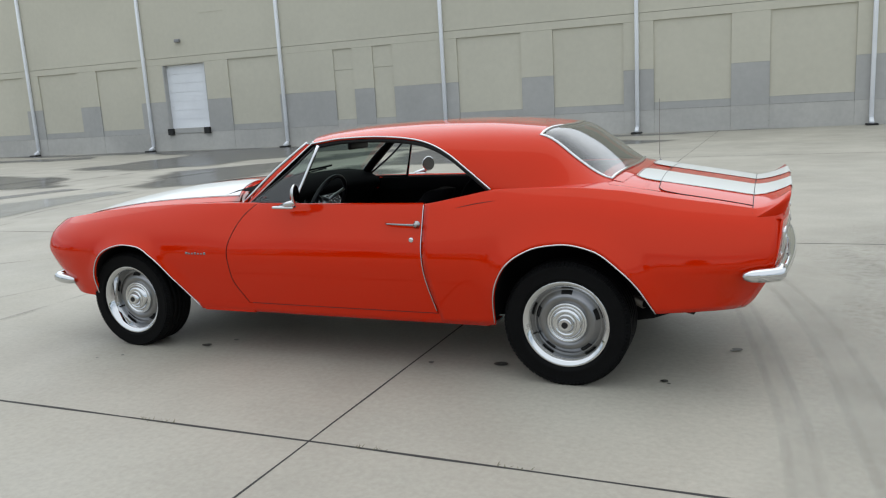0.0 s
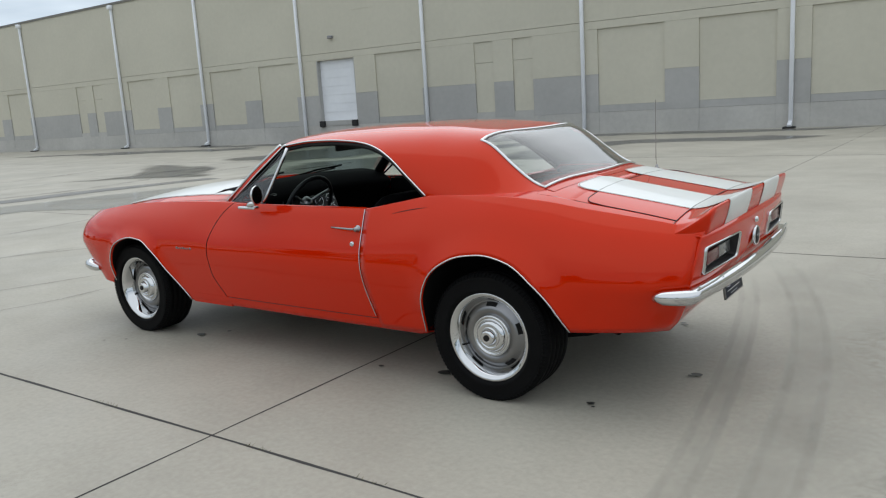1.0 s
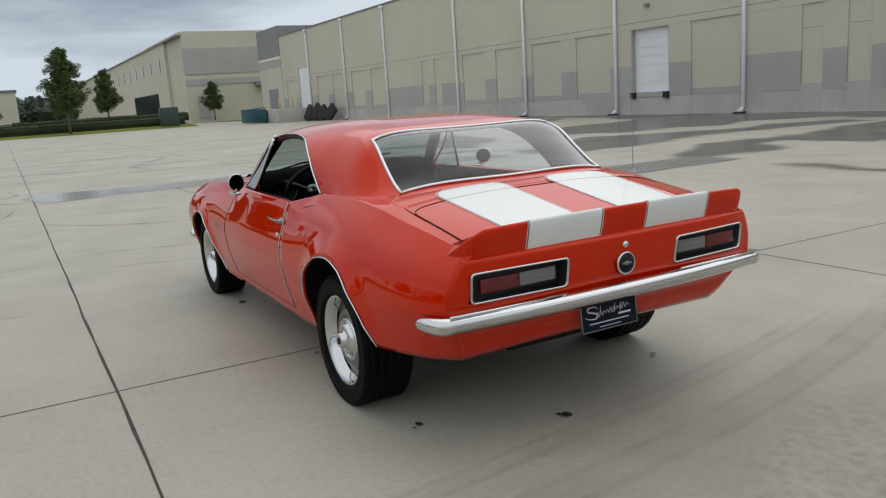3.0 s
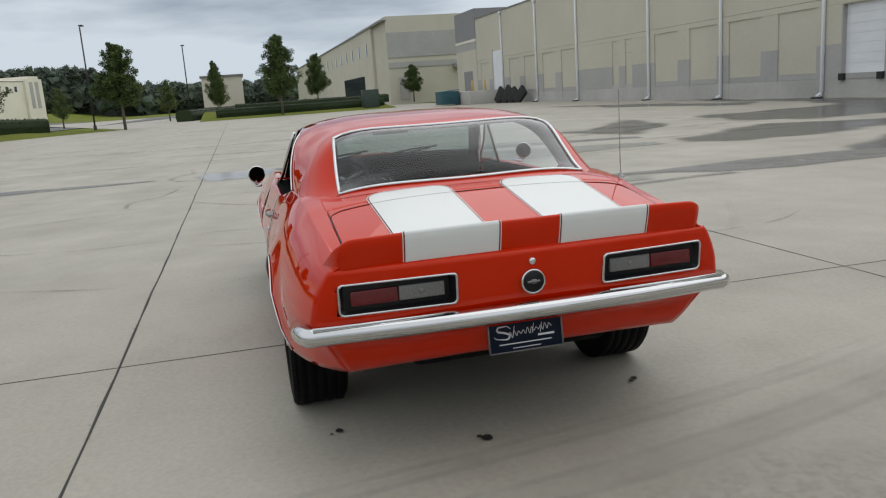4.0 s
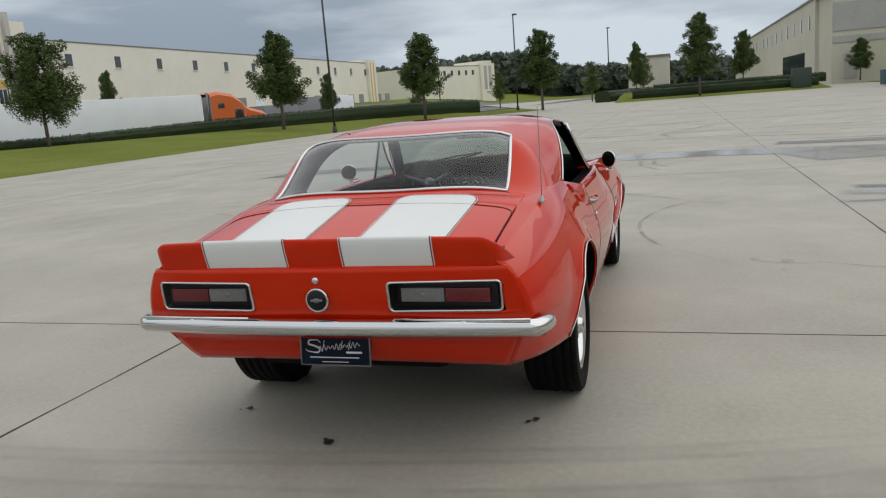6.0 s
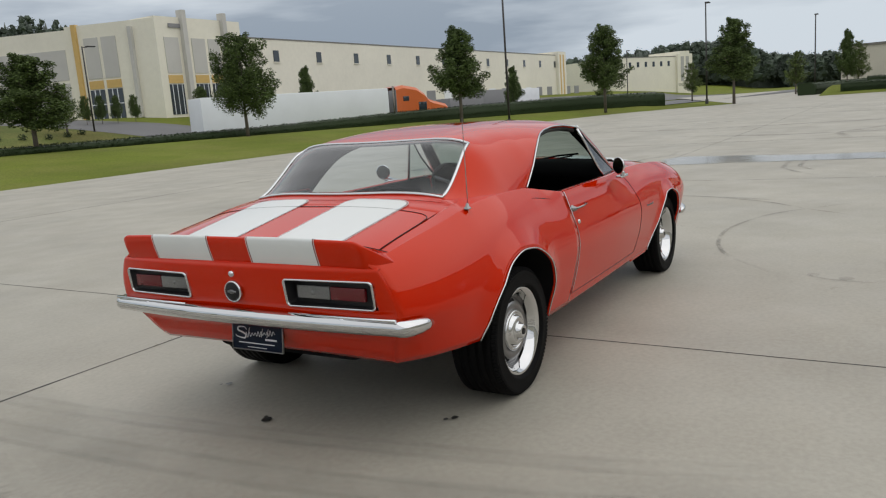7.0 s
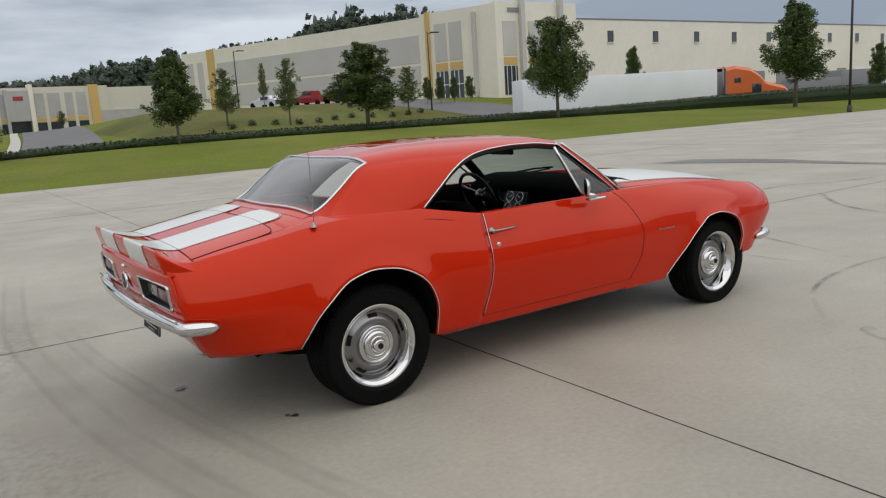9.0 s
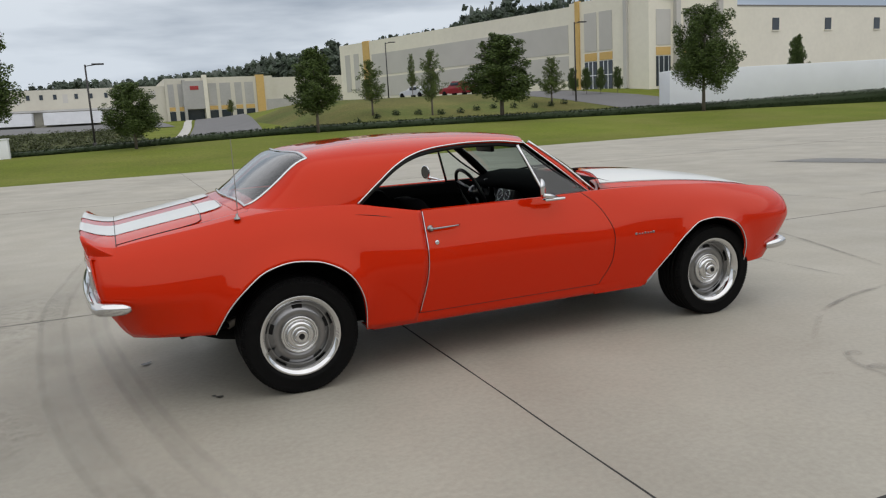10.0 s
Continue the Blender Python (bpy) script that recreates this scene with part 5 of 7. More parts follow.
door2 = wall_box("dock_door", 65.1, 67.5, 1.15, 4.75, 0.003, 0.03, WHITE_METAL, dock, "closed white dock door")
wall_box("door_jamb", 64.9, 65.1, 1.15, 4.9, 0.003, 0.06, GREY_WALL, door2)
wall_box("door_jamb", 67.5, 67.7, 1.15, 4.9, 0.003, 0.06, GREY_WALL, door2)
wall_box("roof", S0 + BAY * first, end + 1.6, EAVE - 0.3, EAVE - 0.13, -60, -0.36, COPING, dock)
wall_box("back_wall", S0 + BAY * first, end + 1.6, 0, EAVE - 0.3, -60, -59.7, CREAM, dock)
ramp = solid("loading_ramp", box(61.6, 73, -22.2, -18.9, 0, 1.15, 0.03), RAW_WALL, "bare concrete loading ramp wall", "ramp")
for yb in (0.0, 0.9):
    solid("bollard", moved(tube([(0, 0, 1.1), (0, 0, 2.1)], 0.09, 10), pose(64.0 + yb * 1.2, -21.2 + yb, 0)), YELLOW, "yellow steel bollard on the ramp", "bollard", "bollards on the ramp")


# ---------------------------------------------------------------- trees and hedges
BARK = mat("bark", (0.13, 0.11, 0.09), 0.9, vary=0.25, scale=6, bump=0.4, bump_scale=30)


def leaf_mat(name, base):
    m = mat(name, base, 0.6, spec=0.25)
    n, l = m.node_tree.nodes, m.node_tree.links
    b = n["Principled BSDF"]
    geo = n.new("ShaderNodeNewGeometry")
    rng = n.new("ShaderNodeMapRange")
    rng.inputs["To Min"].default_value, rng.inputs["To Max"].default_value = 0.55, 1.5
    mix = n.new("ShaderNodeMix")
    mix.data_type, mix.blend_type = "RGBA", "MULTIPLY"
    mix.inputs["Factor"].default_value = 1.0
    mix.inputs["A"].default_value = (*base, 1)
    l.new(geo.outputs["Random Per Island"], rng.inputs["Value"])
    l.new(rng.outputs["Result"], mix.inputs["B"])
    l.new(mix.outputs["Result"], b.inputs["Base Color"])
    return m


LEAF = leaf_mat("oak_leaves", (0.070, 0.104, 0.028))
LEAF_PALE = leaf_mat("pale_leaves", (0.092, 0.128, 0.033))
# greyish distance haze over the far woods is mixed into this leaf colour
HAZED_LEAF = leaf_mat("hazed_far_leaves", (0.062, 0.082, 0.060))
ROUGH_LEAF = leaf_mat("rough_growth_leaves", (0.060, 0.072, 0.028))
HEDGE_LEAF = leaf_mat("hedge_leaves", (0.022, 0.038, 0.012))


def leaf_cloud(centres, size, seed, n):
    """Many small leaves scattered round clump centres (place, radius)."""
    rng = np.random.default_rng(seed)
    c = np.array([tuple(p) for p, _ in centres])
    r = np.array([q for _, q in centres])
    i = rng.choice(len(r), n, p=r ** 2 / np.sum(r ** 2))
    unit = lambda v: v / np.linalg.norm(v, axis=1, keepdims=True)
    p = c[i] + unit(rng.normal(size=(n, 3))) * (r[i] * rng.random(n) ** 0.45)[:, None]
    a = unit(rng.normal(size=(n, 3)) * (1, 1, 0.5))
    b = unit(np.cross(a, rng.normal(size=(n, 3))))
    k = (size * (0.6 + 0.8 * rng.random(n)))[:, None]
    verts = np.stack([p - a * k, p + b * k * 0.45, p + a * k, p - b * k * 0.45], 1).reshape(-1, 3)
    return verts.tolist(), np.arange(4 * n).reshape(-1, 4).tolist()


def leaf_part(name, centres, size, rnd, n, m, parent, label=""):
    me = bpy.data.meshes.new(name)
    v, f = leaf_cloud(centres, size, rnd.randrange(10 ** 6), n)
    me.from_pydata(v, [], f)
    me.materials.append(m)
    ob = new(name, me)
    ob.parent = parent
    return tagged(ob, label)


def tree_model(seed, height, width, leaves, m, label, group, cone=0.5, stem=0.24):
    """A young broadleaf tree: tapered trunk, limbs, crown of leaf clumps with gaps."""
    rnd = random.Random(seed)
    t = thing("tree", label, "tree", group)
    bm = tube([(0, 0, -0.3), (0.02, 0.01, height * 0.25), (-0.03, 0.02, height * 0.55), (0.0, 0.0, height * 0.9)], [0.10, 0.075, 0.05, 0.012], 10)
    clumps = []
    count = 58
    for i in range(count):
        q = (i + rnd.random()) / count
        z = height * (stem + 0.05 + q * (0.93 - stem))
        lim = width / 2 * (1 - cone * q) * (0.55 + 0.45 * min(1.0, (q + 0.08) * 5)) * (1.0 if q < 0.85 else 0.75)
        a = i * 2.4 + rnd.random()
        reach = lim * (0.50 + 0.55 * rnd.random())
        tip = Vector((reach * math.cos(a), reach * math.sin(a), z + reach * 0.30))
        root = Vector((0, 0, z - reach * 0.30))
        tube([root, root.lerp(tip, 0.5) - Vector((0, 0, reach * 0.05)), tip], [0.024, 0.015, 0.005], 5, bm)
        r = width * 0.080 * (0.7 + 0.7 * rnd.random()) * (1.15 - 0.45 * q)
        for along_limb, size in ((1.0, 0.72), (0.86, 0.95), (0.62, 1.0), (0.36, 0.9)):
            clumps.append((root.lerp(tip, along_limb) + Vector((rnd.gauss(0, r * 0.4), rnd.gauss(0, r * 0.4), rnd.gauss(0, r * 0.3))), r * size))
    clumps.append((Vector((0, 0, height * 0.95)), width * 0.05))
    part("trunk", bm, BARK, t)
    leaf_part("crown", clumps, 0.060 * (height / 5) ** 0.5, rnd, leaves, m, t)
    return t


round_tree = tree_model(3, 5.0, 4.4, 30000, LEAF, "young oak with a full dark green crown on the lawn bank", "trees along the hedge", 0.55)
tall_tree = tree_model(8, 5.0, 3.6, 26000, LEAF, "young oak with a pointed dark green crown on the lawn bank", "trees along the hedge", 0.72)
thin_tree = tree_model(14, 5.0, 2.9, 9000, LEAF_PALE, "slender young tree with pale green leaves on the slope", "trees on the slope", 0.6)


def plant(model, x, y, z, h, turn, wide=1.0):
    k = h / 5.0
    t = copy_thing(model, pose(x, y, z, 0, 0, turn))
    t.matrix_basis = pose(x, y, z, 0, 0, turn) @ Matrix.Diagonal((k * wide, k * wide, k, 1))
    return t


for model, x, y, z, h, w in ((tall_tree, 17.6, 33.2, 0.72, 4.6, 1.45), (round_tree, 30.2, 31.8, 0.72, 5.8, 0.98), (tall_tree, 45.3, 25.4, 0.5, 6.5, 1.08),
                             (tall_tree, 57.0, 18.55, 0.5, 6.5, 1.02), (tall_tree, 64.2, 9.95, 0.4, 6.5, 1.0), (round_tree, -1.1, 31.5, 0.52, 2.75, 1.3),
                             (tall_tree, 7.15, 32.3, 0.68, 4.0, 1.05), (tall_tree, 76.0, -3.55, 0.25, 7.6, 0.95), (tall_tree, 87.8, -8.4, 0.6, 5.9, 0.8), (tall_tree, 92.6, -20.9, 0.5, 4.3, 1.1),
                             (round_tree, -7.5, 36.0, 0.4, 6.2, 0.9), (tall_tree, 86.0, 2.9, 0.2, 6.0, 0.6)):
    plant(model, x, y, z, h, (x * 53) % 360, w)
for x, y, h, w in ((21.3, 52.0, 5.0, 0.85), (16.9, 53.5, 4.2, 1.1), (29.4, 77.0, 4.7, 0.5), (33.0, 53.5, 4.0, 1.2), (62.0, 40.0, 3.6, 1.3), (52.0, 44.0, 3.2, 1.3),
                   (16.0, 121.0, 2.6, 1.2), (90, 30, 4.5, 1.0), (102, 22, 5, 1.1), (98, 9, 5, 1.1), (110, 3, 6, 1)):
    plant(thin_tree, x, y, land_z(x, y) - 0.05, h, (x * 37) % 360, w)
for t, x in ((round_tree, -30.0), (tall_tree, -38.0), (thin_tree, -46.0)):
    t.matrix_basis = pose(x, 40, 0.5)


def hedge_run(pts, height, depth, name="hedge", label="clipped dark green hedge on the lawn bank"):
    """A clipped hedge: lumpy core and leaves over it."""
    rnd = random.Random(int(abs(pts[0][0]) * 10))
    h = thing(name, label, "hedge")
    rows, cl = [], []
    for i, p in enumerate(pts):
        a, b = Vector((*pts[max(0, i - 1)][:2], 0)), Vector((*pts[min(len(pts) - 1, i + 1)][:2], 0))
        t = (b - a).normalized()
        nrm = Vector((-t.y, t.x, 0))
        c = Vector(p)
        hh = height(p[0]) if callable(height) else height
        row = []
        for off, up in ((-0.5, -0.1), (-0.55, 0.35), (-0.48, 0.85), (-0.30, 1.0), (0.0, 1.03), (0.30, 1.0), (0.48, 0.85), (0.55, 0.35), (0.5, -0.1)):
            j = 0.06 * (rnd.random() - 0.5)
            row.append(c + nrm * ((off + j) * depth) + Vector((0, 0, hh * (up + j))))
        rows.append(row)
        if i:
            for k in (0.17, 0.5, 0.83):
                cl += [(p0.lerp(p1, k + rnd.uniform(-0.15, 0.15)) + Vector((0, 0, rnd.uniform(-0.05, 0.03))), 0.09) for p0, p1 in zip(rows[-2][1:-1], row[1:-1])]
    hb = sheet(rows)
    hb.verts.ensure_lookup_table()
    hb.faces.new([hb.verts[i] for i in range(9)])
    hb.faces.new([hb.verts[len(hb.verts) - 9 + i] for i in range(9)])
    part("core", hb, HEDGE_LEAF, h)
    leaf_part("leaves", cl, 0.036, rnd, min(110000, len(cl) * 22), HEDGE_LEAF, h)
    return h


hedge_run([(x, hedge_line(x) + 0.6, land_z(x, hedge_line(x) + 0.6)) for x in linspace(-60, 64.5, 260)], pchip((-60, 0.15), (-8, 0.16), (-3, 0.20), (2, 0.27), (15, 0.30), (30, 0.40), (38, 0.58), (47, 0.85), (56, 1.0), (66, 1.05)), 1.3)
hedge_run([(x, 6.5 - (x - 84) * 0.2, 0.1) for x in linspace(84, 120, 40)], 1.1, 1.6)
hedge_run([(79 - 0.05 * (y + 2), y, 0.25) for y in linspace(3, -14.5, 45)], 0.8, 1.4)
hedge_run([(84 - 0.05 * (y + 2), y, 0.6) for y in linspace(1, -16, 45)], 0.8, 1.4)
solid("planting_bed", sheet([[Vector((x, y, z)) for y in linspace(4.5, -15.0, 12)] for x, z in ((74.5, 0.004), (76, 0.12), (79, 0.25), (84, 0.6), (90, 0.8), (96, 0.4))]), LAWN,
                "raised grass bed with two hedges", "lawn", kind="structure")

for x in (38.2, 39.7, 41.3, 43.2):
    plant(round_tree, x, 58.3, land_z(x, 58.3) - 0.05, 2.5, x * 71 % 360, 0.6)
plant(round_tree, 48.2, 55.0, land_z(48.2, 55.0) - 0.3, 3.6, 40, 0.8)
plant(tall_tree, 52.9, 46.0, land_z(52.9, 46.0), 6.0, 70, 0.6)
plant(tall_tree, 85.2, 40.0, 0.0, 5.9, 20, 0.7)

# far woods: crowns of leaf clumps on the hills behind the buildings
rnd = random.Random(77)
woods = []
wood_top = pchip((48, 20), (54, 22), (55.4, 27.5), (56.2, 29.2), (57, 29.2), (58, 31), (59.6, 29.2), (60.9, 28.8), (61.3, 31.5), (61.75, 32.8), (62.1, 31), (62.9, 30), (64.2, 29.5),
                 (64.9, 27.5), (65.7, 25.5), (66.8, 23.6), (69, 23.2), (71, 22.4), (72.3, 20.8), (73.6, 20.4), (74.5, 22), (75.3, 20.2), (77, 19.4), (78.8, 19.4), (80.5, 17.3), (83.5, 15.4),
                 (86, 14.6), (89, 13.7), (92, 14.3), (95.4, 12), (122, 12))
east_top = pchip((-4, 9), (5, 10), (8, 12.5), (10, 18.5), (13, 18.5), (18, 16), (30, 15))


def wood_stand(az0, az1, d0, d1, count, top, fat=3.1):
    """Trees of uneven height, each a stack of clumps that narrows upward."""
    for i in range(count):
        az = az0 + (az1 - az0) * (i + rnd.random()) / count
        d = rnd.uniform(d0, d1)
        x, y = d * math.cos(radians(az)), d * math.sin(radians(az))
        tip = top(az) * rnd.choice((1.0, 1.03, 1.05, 1.07, 1.1)) * d / ((d0 + d1) / 2)
        lean = rnd.uniform(0.7, 1.2)
        for j in range(10):
            wide = (1.05 - 0.062 * j) * lean
            woods.append((Vector((x + rnd.gauss(0, 1.3) * wide, y + rnd.gauss(0, 1.3), tip * (0.36 + 0.066 * j) + rnd.gauss(0, 0.4))), fat * wide * rnd.uniform(0.75, 1.15)))


wood_stand(54, 78, 222, 240, 170, wood_top, 2.5)
wood_stand(76, 122, 225, 250, 230, wood_top, 2.7)
wood_stand(-4, 30, 310, 350, 170, east_top, 4.2)
wood = leaf_part("far_woods", woods, 0.32, rnd, 380000, HAZED_LEAF, None, "dark green wooded hills on the horizon")
tagged(wood, category="woods", kind="stuff")
for a0, a1, d, top in ((54, 122, 238, wood_top), (-4, 30, 332, east_top)):
    ridge = []
    for az in linspace(a0, a1, 900):
        c, q = math.cos(radians(az)), math.sin(radians(az))
        h = top(az) * (1.06 + 0.03 * math.sin(az * 5.1) + 0.03 * math.sin(az * 13.7) + 0.02 * math.sin(az * 37.0) + 0.018 * math.sin(az * 71.0) * math.sin(az * 9.0))
        ridge.append([Vector((dd * c, dd * q, z)) for dd, z in ((d - 9, 0), (d - 6, h * 0.6), (d, h * 0.93), (d + 4, h), (d + 12, h * 0.8), (d + 30, 0))])
    tagged(part("wood_floor", sheet(ridge), HAZED_LEAF, wood), kind="stuff")
ico = bmesh.new()
bmesh.ops.create_icosphere(ico, subdivisions=2, radius=0.78)
iv, jf = [v.co.copy() for v in ico.verts], [[v.index for v in f.verts] for f in ico.faces]
ico.free()
cv, cf = [], []
for c, r in woods:
    k = len(cv)
    cv += [c + v * (r * rnd.uniform(0.35, 1.22)) for v in iv]
    cf += [[k + i for i in f] for f in jf]
core_me = bpy.data.meshes.new("wood_core")
core_me.from_pydata(cv, [], cf)
core_me.materials.append(HAZED_LEAF)
core_part = new("wood_core", core_me)
core_part.parent = wood
tagged(core_part, kind="stuff")

# ---------------------------------------------------------------- buildings beyond the lawn
def wall_run(name, parent, p, q, z0, z1, m, thick=0.5, push=0.0, label=""):
    """An upright slab from p to q in the plan; push sets it out from the line, to the viewer's side."""
    p, q = Vector((*p, 0)), Vector((*q, 0))
    t = (q - p).normalized()
    nrm = Vector((t.y, -t.x, 0))
    if nrm.y > 0:
        nrm = -nrm
    a, b = p + nrm * push, q + nrm * push
    c, d = q - nrm * thick, p - nrm * thick
    bm = bmesh.new()
    lo = [bm.verts.new((v.x, v.y, z0)) for v in (a, b, c, d)]
    hi = [bm.verts.new((v.x, v.y, z1)) for v in (a, b, c, d)]
    bm.faces.new(lo[::-1])
    bm.faces.new(hi)
    for i in range(4):
        bm.faces.new((lo[i], lo[(i + 1) % 4], hi[(i + 1) % 4], hi[i]))
    return part(name, bm, m, parent, label)


def along(p, q, s):
    p, q = Vector(p), Vector(q)
    return tuple(p + (q - p) * (s / (q - p).length))


office = thing("office_warehouse", "white warehouse with a corner office and yellow bands", "building")
CORNER = (49.0, 61.0)
WING_END, LEFT_END = (158.0, 62.0), (31.5, 112.0)
GROUND = 2.8
wall_run("wing_wall", office, (60.5, 61.0), WING_END, GROUND - 3, 10.7, WHITE_WALL, 30)
wall_run("wing_coping", office, (60.5, 61.0), WING_END, 10.7, 10.85, COPING, 0.4, 0.05)
wall_run("corner_wall", office, CORNER, (60.5, 61.0), GROUND - 1, 12.4, WHITE_WALL, 12)
wall_run("left_wall", office, CORNER, along(CORNER, LEFT_END, 10), GROUND - 1, 12.2, WHITE_WALL, 10)
wall_run("left_wall", office, along(CORNER, LEFT_END, 10), LEFT_END, GROUND - 1, 11.9, WHITE_WALL, 30)
for i in range(12):
    s = 5.0 + i * 7.9
    win = wall_run("window", office, along((60.5, 61.0), WING_END, s), along((60.5, 61.0), WING_END, s + 0.95), 8.2, 9.5, DARK_GLASS, 0.1, 0.06)
    wall_run("window_sill", win, along((60.5, 61.0), WING_END, s - 0.1), along((60.5, 61.0), WING_END, s + 1.05), 8.1, 8.2, WHITE_WALL, 0.1, 0.16)
for i in range(18):
    s = 12 + i * 5.4
    wall_run("dock_door", office, along((60.5, 61.0), WING_END, s), along((60.5, 61.0), WING_END, s + 2.6), 1.3, 4.3, DARK_GREY if i % 3 else WHITE_METAL, 0.1, 0.05)
wall_run("end_block", office, (153.5, 61.9), WING_END, GROUND - 3, 11.5, WHITE_WALL, 8, 0.6)
for s in (93.8, 95.6):
    wall_run("yellow_pier", office, along((60.5, 61.0), WING_END, s), along((60.5, 61.0), WING_END, s + 0.7), 2, 10.9, YELLOW, 0.1, 0.66)
# corner glazing and grey bays
for s, w in ((0.9, 1.8), (4.4, 1.8), (6.6, 1.6)):
    p, q = along(CORNER, (60.5, 61.0), s), along(CORNER, (60.5, 61.0), s + w)
    wall_run("grey_bay", office, p, q, 6.9, 10.4, OFFICE_GREY, 0.1, 0.06)
    wall_run("yellow_band", office, p, q, 5.9, 6.7, YELLOW, 0.1, 0.06)
    g = wall_run("glazing", office, p, q, GROUND, 5.8, DARK_GLASS, 0.1, 0.05)
    for j in range(3):
        wall_run("mullion", g, along(p, q, w * (j + 0.5) / 3), along(p, q, w * (j + 0.5) / 3 + 0.05), GROUND, 5.8, WHITE_METAL, 0.05, 0.10)
for s in (3.1, 8.6):
    wall_run("grey_fin", office, along(CORNER, (60.5, 61.0), s), along(CORNER, (60.5, 61.0), s + 0.55), GROUND, 13.1, OFFICE_GREY, 0.3, 0.5)
for s, w in ((4.4, 1.65), (6.4, 1.6)):
    p, q = along(CORNER, LEFT_END, s), along(CORNER, LEFT_END, s + w)
    wall_run("grey_bay", office, p, q, 6.9, 10.9, OFFICE_GREY, 0.1, 0.06)
    wall_run("yellow_band", office, p, q, 5.9, 6.7, YELLOW, 0.1, 0.06)
    g = wall_run("glazing", office, p, q, GROUND, 5.8, DARK_GLASS, 0.1, 0.06)
    for j in range(2):
        wall_run("mullion", g, along(p, q, w * (j + 1) / 3 - 0.04), along(p, q, w * (j + 1) / 3 + 0.04), GROUND, 5.8, WHITE_METAL, 0.05, 0.10)
    wall_run("transom", g, p, q, 4.3, 4.38, WHITE_METAL, 0.05, 0.10)
wall_run("grey_fin", office, along(CORNER, LEFT_END, 2.4), along(CORNER, LEFT_END, 2.8), GROUND, 11.6, OFFICE_GREY, 0.3, 0.4)
wall_run("yellow_pier", office, along(CORNER, LEFT_END, 8.6), along(CORNER, LEFT_END, 9.1), GROUND - 1, 12.3, YELLOW, 0.3, 0.25)
wall_run("grey_field", office, along(CORNER, LEFT_END, 10.2), along(CORNER, LEFT_END, 46), 7.0, 10.0, OFFICE_GREY, 0.1, 0.05)
wall_run("grey_field", office, along(CORNER, LEFT_END, 10.2), along(CORNER, LEFT_END, 46), 4.0, 6.7, OFFICE_GREY, 0.1, 0.05)
wall_run("yellow_pier", office, along(CORNER, LEFT_END, 46.5), along(CORNER, LEFT_END, 48), GROUND - 1, 12.0, YELLOW, 0.3, 0.12)
for s in (49.2, 51.4):
    wall_run("grey_bay", office, along(CORNER, LEFT_END, s), along(CORNER, LEFT_END, s + 1.2), 5.0, 10.4, OFFICE_GREY, 0.1, 0.06)
part("wall_number", box(50.6, 52.4, 60.88, 60.94, 11.35, 11.75), DARK_GREY, office, "small dark sign bar")

far_left = thing("distribution_centre", "low white warehouse with grey bays and a yellow pier", "building")
Y3 = 128.0
wall_run("wall", far_left, (-60, Y3), (7, Y3), 0.5, 7.75, PALE_WALL, 30)
wall_run("wall", far_left, (7, Y3), (24, Y3), 0.5, 8.8, PALE_WALL, 30, 0.6)
for x in (-29.0, -27.2, -25.3, -20.5, -18.6, -16.7, -12.44, -10.66, -8.79, -5.85, -3.80, -1.66):
    wall_run("window", far_left, (x - 0.24, Y3), (x + 0.24, Y3), 6.28, 7.02, DARK_GLASS, 0.1, 0.05)
for x in (-13.9, -7.4, 0.0, 5.2):
    wall_run("louvre", far_left, (x - 0.35, Y3), (x + 0.35, Y3), 5.7, 7.0, OFFICE_GREY, 0.1, 0.04)
wall_run("dock_canopy", far_left, (-38, Y3), (0, Y3), 4.45, 4.75, GREY_WALL, 0.1, 1.2)
for x in (-30, -20, -10.5):
    wall_run("parked_trailer_side", far_left, (x, Y3), (x + 8, Y3), 2.5, 4.3, WHITE_METAL, 0.1, 4.0)
for x, w in ((7.4, 0.9), (8.9, 0.7), (13.6, 1.3), (15.4, 1.7), (17.8, 1.1), (19.4, 1.4)):
    wall_run("grey_bay", far_left, (x, Y3), (x + w, Y3), 4.4, 7.9, GREY_WALL, 0.1, 0.66)
    wall_run("glazing", far_left, (x, Y3), (x + w, Y3), 1.6, 3.6, DARK_GLASS, 0.1, 0.66)
    wall_run("yellow_band", far_left, (x, Y3), (x + w, Y3), 3.7, 4.3, YELLOW, 0.1, 0.66)
wall_run("entrance_block", far_left, (9.8, Y3), (12.9, Y3), 3.9, 8.3, GREY_WALL, 0.3, 1.6)
wall_run("entrance_pier", far_left, (9.6, Y3), (10.0, Y3), 0.8, 8.5, GREY_WALL, 0.3, 1.7)
wall_run("entrance_pier", far_left, (12.8, Y3), (13.4, Y3), 0.8, 9.2, WHITE_WALL, 0.3, 1.7)
wall_run("sign_bar", far_left, (10.7, Y3), (12.0, Y3), 6.9, 7.5, mat("red_sign", (0.35, 0.03, 0.03), 0.5), 0.1, 1.68)
wall_run("glazing", far_left, (10.1, Y3), (12.7, Y3), 1.0, 3.8, DARK_GLASS, 0.1, 0.7)
wall_run("yellow_pier", far_left, (21.3, Y3), (22.6, Y3), 0.8, 9.0, YELLOW, 0.2, 0.8)
wall_run("grey_field", far_left, (22.8, Y3), (44, Y3), 1.0, 5.0, GREY_WALL, 0.1, 0.65)
wall_run("wall", far_left, (24, Y3), (60, Y3), 0.5, 8.5, PALE_WALL, 20, 0.3)

